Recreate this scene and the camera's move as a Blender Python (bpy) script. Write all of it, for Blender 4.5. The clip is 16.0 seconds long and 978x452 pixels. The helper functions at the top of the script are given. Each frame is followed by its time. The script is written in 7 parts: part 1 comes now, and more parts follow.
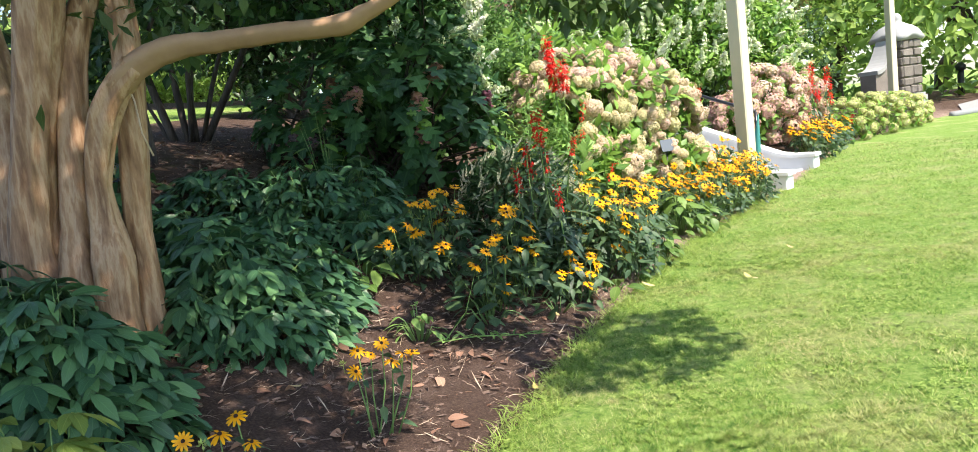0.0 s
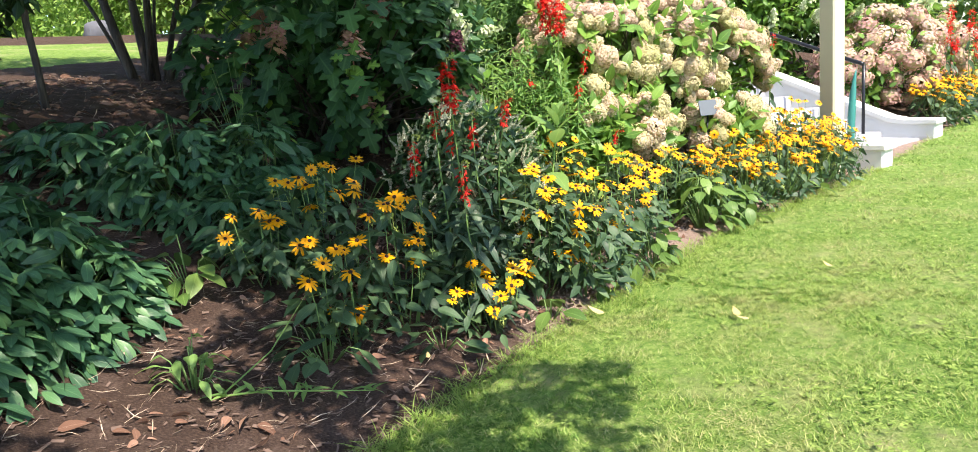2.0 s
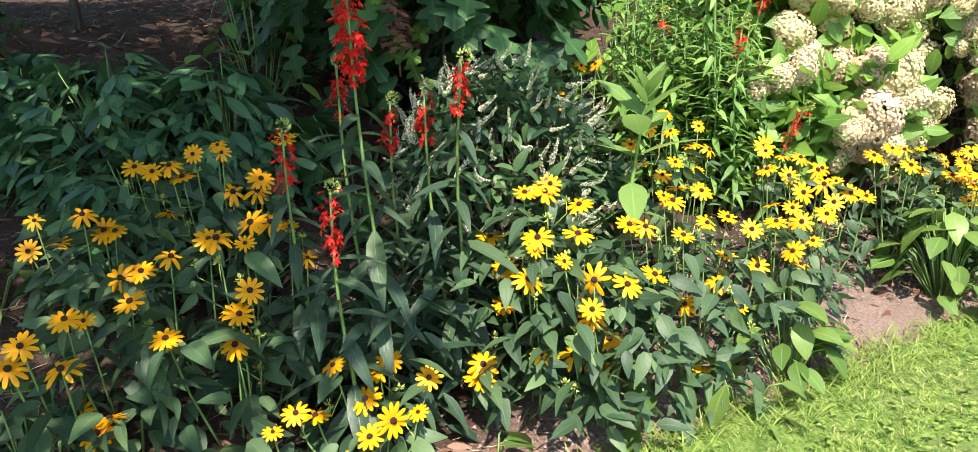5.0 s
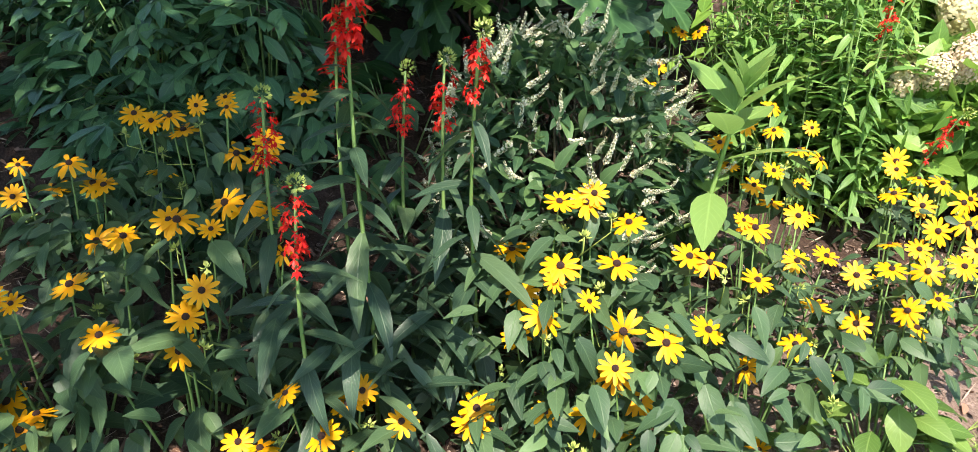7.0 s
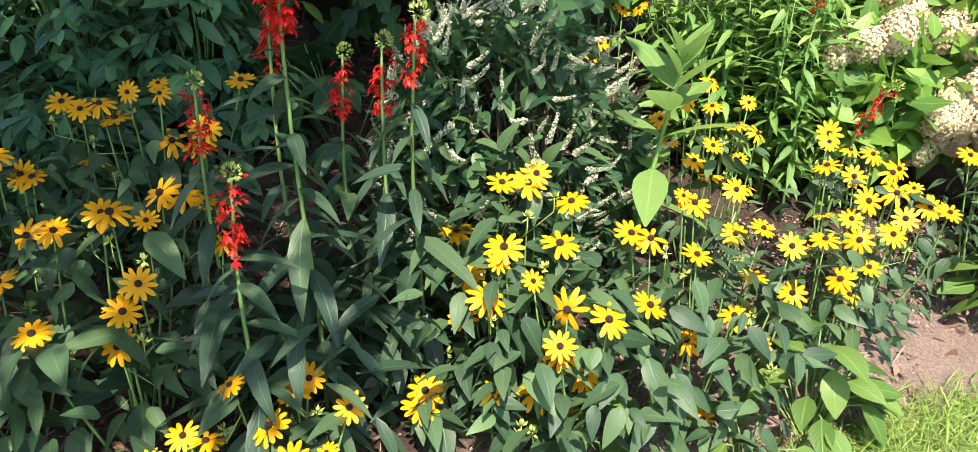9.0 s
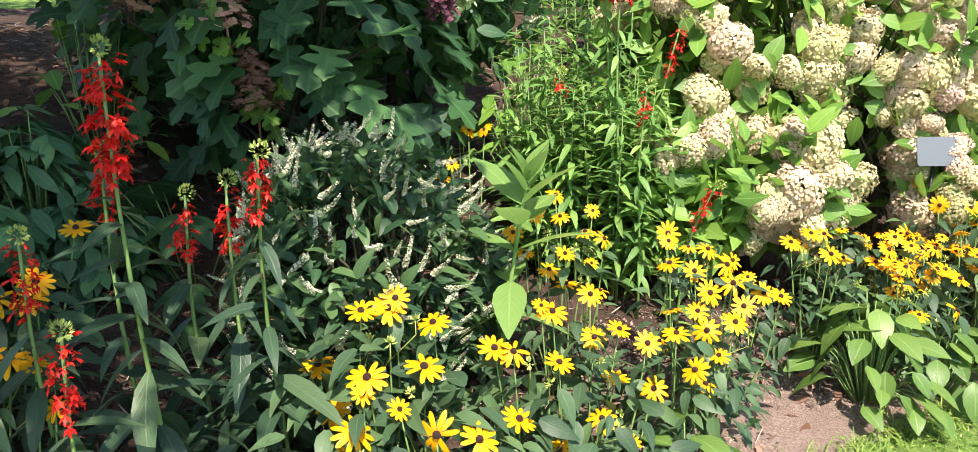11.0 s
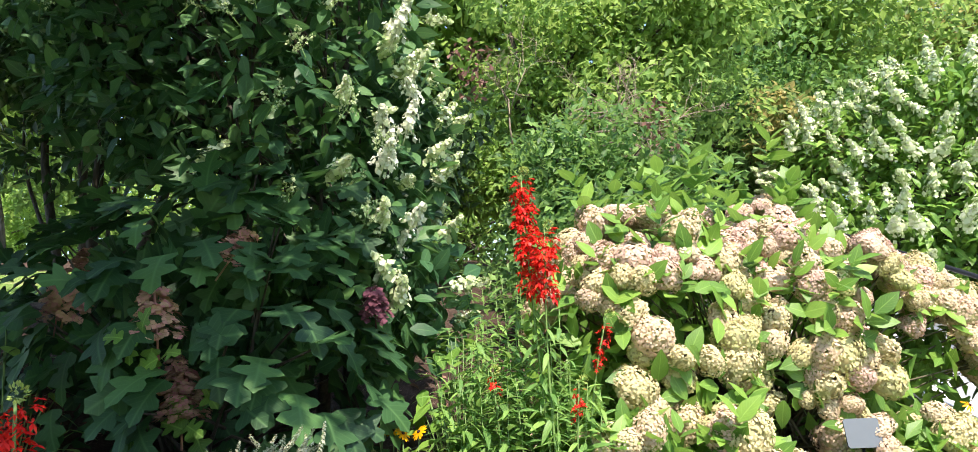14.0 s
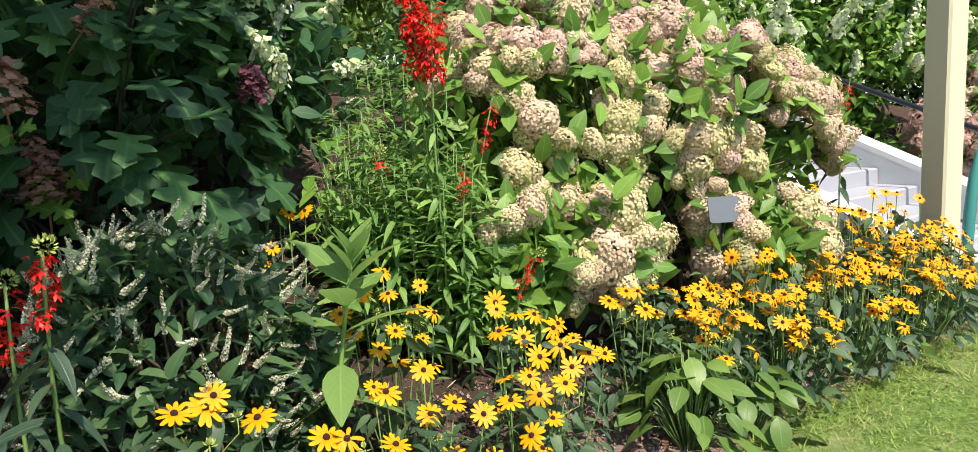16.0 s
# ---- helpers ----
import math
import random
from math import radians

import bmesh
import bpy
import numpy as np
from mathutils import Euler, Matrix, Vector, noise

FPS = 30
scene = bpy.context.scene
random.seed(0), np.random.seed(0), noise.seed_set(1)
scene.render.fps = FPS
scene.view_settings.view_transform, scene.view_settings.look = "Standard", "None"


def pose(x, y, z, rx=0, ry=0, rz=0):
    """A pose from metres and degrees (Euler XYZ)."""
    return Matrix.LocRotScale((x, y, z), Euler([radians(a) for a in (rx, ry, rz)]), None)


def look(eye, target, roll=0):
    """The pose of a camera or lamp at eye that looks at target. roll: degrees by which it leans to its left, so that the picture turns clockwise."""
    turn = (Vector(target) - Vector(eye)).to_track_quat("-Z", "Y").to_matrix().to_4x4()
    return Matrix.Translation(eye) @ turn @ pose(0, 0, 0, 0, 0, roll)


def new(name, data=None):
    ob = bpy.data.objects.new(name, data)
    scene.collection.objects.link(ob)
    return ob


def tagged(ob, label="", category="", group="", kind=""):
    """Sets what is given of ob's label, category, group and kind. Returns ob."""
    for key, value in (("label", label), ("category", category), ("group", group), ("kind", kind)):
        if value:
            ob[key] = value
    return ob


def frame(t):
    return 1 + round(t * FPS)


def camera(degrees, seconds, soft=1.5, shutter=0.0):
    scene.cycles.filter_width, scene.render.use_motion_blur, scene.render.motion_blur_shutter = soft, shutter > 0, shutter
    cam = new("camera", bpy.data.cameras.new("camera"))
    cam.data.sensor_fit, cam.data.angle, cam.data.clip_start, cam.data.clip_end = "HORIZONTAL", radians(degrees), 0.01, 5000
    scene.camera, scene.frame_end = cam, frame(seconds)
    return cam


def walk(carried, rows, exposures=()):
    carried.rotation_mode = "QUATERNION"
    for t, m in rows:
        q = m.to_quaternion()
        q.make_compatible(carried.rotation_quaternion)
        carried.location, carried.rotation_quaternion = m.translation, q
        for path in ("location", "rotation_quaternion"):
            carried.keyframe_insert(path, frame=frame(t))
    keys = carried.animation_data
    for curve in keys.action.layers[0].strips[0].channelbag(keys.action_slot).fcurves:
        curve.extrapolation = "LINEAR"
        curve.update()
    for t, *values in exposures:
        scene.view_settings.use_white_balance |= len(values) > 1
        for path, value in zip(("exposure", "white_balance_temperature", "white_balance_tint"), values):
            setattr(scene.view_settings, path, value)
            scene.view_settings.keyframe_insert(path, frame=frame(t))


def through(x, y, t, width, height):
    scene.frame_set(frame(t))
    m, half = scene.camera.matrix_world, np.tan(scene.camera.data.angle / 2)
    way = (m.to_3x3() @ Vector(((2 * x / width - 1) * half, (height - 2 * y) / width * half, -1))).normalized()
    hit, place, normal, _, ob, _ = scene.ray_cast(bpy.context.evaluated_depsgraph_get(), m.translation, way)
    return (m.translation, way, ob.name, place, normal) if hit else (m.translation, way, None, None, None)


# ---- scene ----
cam = camera(67.0, 16.0, 0.85)
METRES, EYE, TILT, LEAN, TURN = 4.08, 1.01, 0.0, 0.0, 0.0
ROWS = [
    (0.0, 0.0, 0.0, 0.0, -0.94, -7.52, 7.11),
    (0.5, 0.0648, 0.0555, -0.0117, 4.03, -8.61, 7.63),
    (1.0, 0.1205, 0.1218, -0.0112, 7.28, -9.84, 7.5),
    (1.5, 0.1717, 0.2096, 0.0019, 8.05, -10.5, 6.6),
    (2.0, 0.232, 0.2856, -0.0044, 8.89, -11.2, 5.11),
    (2.5, 0.2617, 0.3649, -0.0074, 11.39, -12.17, 3.86),
    (3.0, 0.2876, 0.4275, -0.0104, 16.78, -12.88, 3.49),
    (3.5, 0.3248, 0.4863, -0.0068, 22.57, -13.73, 3.11),
    (4.0, 0.3262, 0.5628, -0.0027, 25.83, -14.0, 3.08),
    (4.5, 0.3417, 0.6299, -0.0017, 28.95, -15.01, 3.34),
    (5.0, 0.3604, 0.6977, -0.0032, 32.5, -15.57, 3.05),
    (7.5, 0.3434, 0.8051, 0.0114, 44.06, -22.01, -0.7),
    (8.0, 0.344, 0.8057, 0.011, 43.13, -23.69, -0.52),
    (10.5, 0.3554, 0.81, 0.0165, 30.95, -16.46, 1.18),
    (11.0, 0.3558, 0.8105, 0.0175, 28.32, -13.69, 1.47),
    (11.5, 0.3567, 0.8116, 0.0188, 26.15, -11.08, 1.51),
    (12.0, 0.3578, 0.8126, 0.0192, 25.11, -7.87, 1.65),
    (12.5, 0.356, 0.8114, 0.0272, 25.36, -3.06, 2.02),
    (13.0, 0.3544, 0.8076, 0.035, 25.89, 2.0, 2.53),
    (13.5, 0.3563, 0.807, 0.043, 25.52, 5.65, 2.97),
    (14.0, 0.3592, 0.8087, 0.0416, 23.3, 6.74, 3.06),
    (14.5, 0.3628, 0.8139, 0.0366, 20.04, 5.22, 2.79),
    (15.0, 0.3641, 0.8148, 0.0309, 16.94, 1.93, 2.23),
    (15.5, 0.3623, 0.8158, 0.0244, 15.37, -3.04, 2.32),
    (16.0, 0.3583, 0.813, 0.0164, 14.78, -8.23, 2.9),
]
EXPOSURES = [(0.0, 1.18), (5.0, 1.26), (8.0, 1.30), (11.0, 1.23), (14.5, 1.04), (16.0, 0.65)]
walk(cam, [(t, pose(0, 0, EYE, TILT, LEAN, TURN) @ pose(METRES * x, METRES * y, METRES * z, 90 + pitch, roll, yaw)) for t, x, y, z, yaw, pitch, roll in ROWS], EXPOSURES)

# ---- light ----
SUN = Vector((0.36, -0.40, 0.85)).normalized()          # towards the sun
sun_data = bpy.data.lights.new("sun", "SUN")
sun_data.energy, sun_data.angle, sun_data.color = 5.0, radians(0.6), (1.0, 0.885, 0.76)
sun = new("sun", sun_data)
sun.matrix_world = look(SUN * 30, (0, 0, 0))
world = bpy.data.worlds.new("world")
scene.world = world
world.use_nodes = True
wn = world.node_tree.nodes
sky = wn.new("ShaderNodeTexSky")
sky.sky_type, sky.sun_disc = "NISHITA", False
sky.sun_elevation, sky.sun_rotation = math.asin(SUN.z), math.atan2(SUN.x, SUN.y)
wn["Background"].inputs["Strength"].default_value = 0.158
world.node_tree.links.new(sky.outputs[0], wn["Background"].inputs["Color"])

rng = np.random.default_rng(7)
rnd = random.Random(11)


# ---- materials ----
class Net:
    """A short way to write node materials."""

    def __init__(self, name):
        self.mat = bpy.data.materials.new(name)
        self.mat.use_nodes = True
        self.tree = self.mat.node_tree
        self.bsdf = self.tree.nodes["Principled BSDF"]

    def node(self, kind, **inputs):
        n = self.tree.nodes.new("ShaderNode" + kind)
        for key, value in inputs.items():
            self.put(n.inputs[key.replace("_", " ")], value)
        return n

    def put(self, socket, value):
        if isinstance(value, bpy.types.NodeSocket):
            self.tree.links.new(value, socket)
        else:
            socket.default_value = value

    def maths(self, op, a, b=0.0, clamp=False):
        n = self.tree.nodes.new("ShaderNodeMath")
        n.operation, n.use_clamp = op, clamp
        self.put(n.inputs[0], a)
        self.put(n.inputs[1], b)
        return n.outputs[0]

    def mix(self, fac, a, b, blend="MIX"):
        n = self.tree.nodes.new("ShaderNodeMix")
        n.data_type, n.blend_type = "RGBA", blend
        self.put(n.inputs[0], fac)
        self.put(n.inputs[6], a if isinstance(a, bpy.types.NodeSocket) else (*a, 1.0))
        self.put(n.inputs[7], b if isinstance(b, bpy.types.NodeSocket) else (*b, 1.0))
        return n.outputs[2]

    def ramp(self, fac, stops):
        n = self.tree.nodes.new("ShaderNodeValToRGB")
        while len(n.color_ramp.elements) < len(stops):
            n.color_ramp.elements.new(0.5)
        for e, (at, c) in zip(n.color_ramp.elements, stops):
            e.position, e.color = at, (*c, 1.0)
        self.put(n.inputs[0], fac)
        return n.outputs[0]

    def noise(self, scale, detail=4.0, where=None, rough=0.6):
        n = self.node("TexNoise", Scale=scale, Detail=detail, Roughness=rough)
        if where is not None:
            self.put(n.inputs["Vector"], where)
        return n.outputs["Fac"]

    def coords(self, which="Object"):
        return self.node("TexCoord").outputs[which]

    def place(self):
        return self.node("NewGeometry").outputs["Position"]

    def random(self):
        """One number for each object and each loose piece of it."""
        a = self.node("ObjectInfo").outputs["Random"]
        b = self.node("NewGeometry").outputs["Random Per Island"]
        return self.maths("FRACT", self.maths("ADD", a, b))

    def bump(self, height, strength, distance=0.01):
        n = self.node("Bump", Height=height, Strength=strength, Distance=distance)
        self.put(self.bsdf.inputs["Normal"], n.outputs[0])
        return n.outputs[0]

    def done(self, colour=None, rough=0.6, spec=None):
        if colour is not None:
            self.put(self.bsdf.inputs["Base Color"], colour if isinstance(colour, bpy.types.NodeSocket) else (*colour, 1.0))
        self.put(self.bsdf.inputs["Roughness"], rough)
        if spec is not None:
            self.put(self.bsdf.inputs["Specular IOR Level"], spec)
        return self.mat


def leaf_material(name, dark, mid, light, rough=0.45, through=0.25, veins=0.35, spots=0.0):
    """Leaf: colour differs from leaf to leaf, pale midrib and side veins, some light passes through."""
    dark, mid, light = ((c[0] * 1.2, c[1], c[2]) for c in (dark, mid, light))
    k = Net(name)
    uv = k.node("SeparateXYZ", Vector=k.coords("UV"))
    across = k.maths("ABSOLUTE", k.maths("SUBTRACT", uv.outputs[0], 0.5))
    along = uv.outputs[1]
    rib = k.maths("SUBTRACT", 1.0, k.maths("MULTIPLY", across, 22.0), True)
    side = k.maths("SINE", k.maths("MULTIPLY", k.maths("SUBTRACT", along, k.maths("MULTIPLY", across, 0.7)), 52.0))
    side = k.maths("MULTIPLY", k.maths("SUBTRACT", side, 0.8, True), 3.0)
    vein = k.maths("MAXIMUM", rib, k.maths("MULTIPLY", side, 0.6))
    colour = k.ramp(k.random(), [(0.0, dark), (0.5, mid), (0.93, light), (1.0, tuple(c * 1.25 for c in light))])
    blotch = k.noise(38.0, 3.0, k.place())
    colour = k.mix(k.maths("MULTIPLY", blotch, 0.45), colour, dark)
    colour = k.mix(k.maths("MULTIPLY", vein, veins), colour, tuple(min(1, c * 1.5 + 0.03) for c in light))
    if spots:
        bad = k.maths("GREATER_THAN", k.noise(14.0, 2.0, k.place()), 1.0 - spots)
        colour = k.mix(k.maths("MULTIPLY", bad, 0.7), colour, (0.16, 0.1, 0.03))
    k.bump(k.maths("ADD", k.maths("MULTIPLY", vein, -0.7), k.noise(90.0, 2.0, k.place())), 0.35, 0.002)
    k.done(colour, rough * 0.95, 0.3)
    tl = k.node("BsdfTranslucent", Color=k.mix(0.5, colour, tuple(min(1, c * 1.6) for c in light)))
    both = k.node("MixShader", Fac=through)
    k.tree.links.new(k.bsdf.outputs[0], both.inputs[1])
    k.tree.links.new(tl.outputs[0], both.inputs[2])
    k.tree.links.new(both.outputs[0], k.tree.nodes["Material Output"].inputs["Surface"])
    return k.mat


def grass_material():
    """Blades: green with straw-coloured dry patches over the lawn."""
    k = Net("grass_blade")
    p = k.place()
    colour = k.ramp(k.random(), [(0.0, (0.055, 0.12, 0.022)), (0.3, (0.18, 0.31, 0.056)), (0.8, (0.37, 0.50, 0.125)), (1.0, (0.58, 0.54, 0.27))])
    patch = k.maths("ADD", k.noise(1.1, 3.0, p), k.maths("MULTIPLY", k.noise(5.0, 5.0, p, 0.7), 0.55))
    dry = k.maths("MULTIPLY", k.maths("SUBTRACT", patch, 0.76, True), 4.5, True)
    lush = k.maths("MULTIPLY", k.maths("SUBTRACT", 0.72, patch, True), 5.0, True)
    tuft = k.noise(19.0, 4.0, p, 0.75)
    colour = k.mix(k.maths("MULTIPLY", k.maths("SUBTRACT", 0.49, tuft, True), 6.0, True), colour, (0.065, 0.17, 0.028))
    colour = k.mix(k.maths("MULTIPLY", k.maths("SUBTRACT", tuft, 0.53, True), 4.5, True), colour, (0.44, 0.56, 0.17))
    colour = k.mix(k.maths("MULTIPLY", dry, 0.6), colour, (0.52, 0.46, 0.25))
    colour = k.mix(k.maths("MULTIPLY", lush, 0.6), colour, (0.15, 0.30, 0.055))
    k.done(colour, 0.6, 0.2)
    tl = k.node("BsdfTranslucent", Color=colour)
    both = k.node("MixShader", Fac=0.42)
    k.tree.links.new(k.bsdf.outputs[0], both.inputs[1])
    k.tree.links.new(tl.outputs[0], both.inputs[2])
    k.tree.links.new(both.outputs[0], k.tree.nodes["Material Output"].inputs["Surface"])
    return k.mat


def petal_material(name, stops, through=0.25, rough=0.55, by_island=0.5, fine=25.0, by_head=0.0):
    k = Net(name)
    v = k.node("SeparateXYZ", Vector=k.coords("UV")).outputs[1]
    r = k.random()
    if by_head:
        r = k.mix(by_head, k.node("NewGeometry").outputs["Random Per Island"], k.node("ObjectInfo").outputs["Random"])
    f = k.maths("ADD", k.maths("MULTIPLY", r, by_island), k.maths("MULTIPLY", v, 1.0 - by_island))
    colour = k.ramp(f, stops)
    colour = k.mix(k.maths("MULTIPLY", k.noise(fine, 2.0, k.place()), 0.3), colour, tuple(c * 0.72 for c in stops[0][1]))
    k.done(colour, rough, 0.25)
    tl = k.node("BsdfTranslucent", Color=colour)
    both = k.node("MixShader", Fac=through)
    k.tree.links.new(k.bsdf.outputs[0], both.inputs[1])
    k.tree.links.new(tl.outputs[0], both.inputs[2])
    k.tree.links.new(both.outputs[0], k.tree.nodes["Material Output"].inputs["Surface"])
    return k.mat


def plain_material(name, a, b, scale=20.0, rough=0.6, bump=0.2, metal=0.0, distance=0.004):
    k = Net(name)
    p = k.coords("Object")
    n1, n2 = k.noise(scale, 5.0, p), k.noise(scale * 0.13, 3.0, p)
    colour = k.mix(k.maths("MULTIPLY", k.maths("ADD", n1, n2), 0.55, True), a, b)
    k.bump(n1, bump, distance)
    k.bsdf.inputs["Metallic"].default_value = metal
    return k.done(colour, rough)


def bark_material(name, a, b, c, streak=6.0):
    """Smooth bark that peels in long upright flakes."""
    k = Net(name)
    m = k.node("Mapping", Vector=k.coords("Object"))
    m.inputs["Scale"].default_value = (streak, streak, 1.0)
    big, fine = k.noise(2.6, 6.0, m.outputs[0]), k.noise(11.0, 4.0, m.outputs[0])
    colour = k.ramp(big, [(0.32, a), (0.43, b), (0.50, c), (0.56, b), (0.66, a), (0.78, c)])
    colour = k.mix(k.maths("MULTIPLY", fine, 0.5), colour, a)
    flake = k.maths("GREATER_THAN", big, 0.56)
    k.bump(k.maths("ADD", k.maths("MULTIPLY", flake, 0.6), fine), 0.6, 0.006)
    return k.done(colour, 0.7)


def ground_material():
    """Mulch in the bed and mown grass outside it, told apart by the sheet's own 'bed' value."""
    k = Net("ground")
    p = k.place()
    bed = k.node("Attribute")
    bed.attribute_name = "bed"
    edge = k.maths("ADD", bed.outputs["Fac"], k.maths("MULTIPLY", k.maths("SUBTRACT", k.noise(16.0, 4.0, p), 0.5), 0.55))
    edge = k.maths("GREATER_THAN", edge, 0.5)
    stretched = k.node("Mapping", Vector=p)
    stretched.inputs["Scale"].default_value = (1.0, 1.5, 1.0)
    n1, n2, n3 = k.noise(105.0, 6.0, stretched.outputs[0], 0.75), k.noise(5.0, 4.0, p), k.noise(190.0, 3.0, p)
    mulch = k.ramp(n1, [(0.28, (0.020, 0.012, 0.009)), (0.46, (0.056, 0.035, 0.026)), (0.60, (0.112, 0.073, 0.055)), (0.78, (0.27, 0.19, 0.15))])
    mulch = k.mix(k.maths("MULTIPLY", n2, 0.55), mulch, (0.082, 0.052, 0.040))
    g1, g2, g3 = k.noise(240.0, 3.0, p), k.noise(1.6, 3.0, p), k.noise(13.0, 4.0, p)
    g4 = k.noise(24.0, 5.0, p, 0.8)
    grass = k.ramp(k.maths("ADD", k.maths("MULTIPLY", g1, 0.35), k.maths("MULTIPLY", g4, 0.65)), [(0.36, (0.055, 0.115, 0.022)), (0.5, (0.18, 0.30, 0.058)), (0.64, (0.34, 0.42, 0.125))])
    dry = k.maths("MULTIPLY", k.maths("SUBTRACT", k.maths("ADD", g2, k.maths("MULTIPLY", g3, 0.4)), 0.72, True), 3.2, True)
    grass = k.mix(dry, grass, (0.42, 0.38, 0.20))
    # Sunlight painted into the soil: a paler band along the lawn's edge.
    sunlit_rim = k.node("Attribute")
    sunlit_rim.attribute_name = "sunlit_rim"
    soil = k.maths("ADD", sunlit_rim.outputs["Fac"], k.maths("MULTIPLY", k.maths("SUBTRACT", k.noise(7.0, 4.0, p), 0.5), 0.9), True)
    pale = k.ramp(n1, [(0.3, (0.17, 0.115, 0.09)), (0.5, (0.32, 0.23, 0.19)), (0.72, (0.46, 0.36, 0.31))])
    mulch = k.mix(soil, mulch, pale)
    colour = k.mix(edge, grass, mulch)
    k.bump(k.maths("ADD", n1, k.maths("MULTIPLY", n3, 0.5)), 0.9, 0.02)
    return k.done(colour, 0.92, 0.2)


def stone_material(name, a, b, c, scale=4.0):
    k = Net(name)
    p = k.place()
    n1, n2 = k.noise(scale, 6.0, p), k.noise(scale * 9, 5.0, p)
    r = k.node("ObjectInfo").outputs["Random"]
    colour = k.mix(r, a, b)
    colour = k.mix(k.maths("MULTIPLY", n1, 0.8), colour, c)
    k.bump(k.maths("ADD", n1, k.maths("MULTIPLY", n2, 0.6)), 0.8, 0.02)
    return k.done(colour, 0.9)


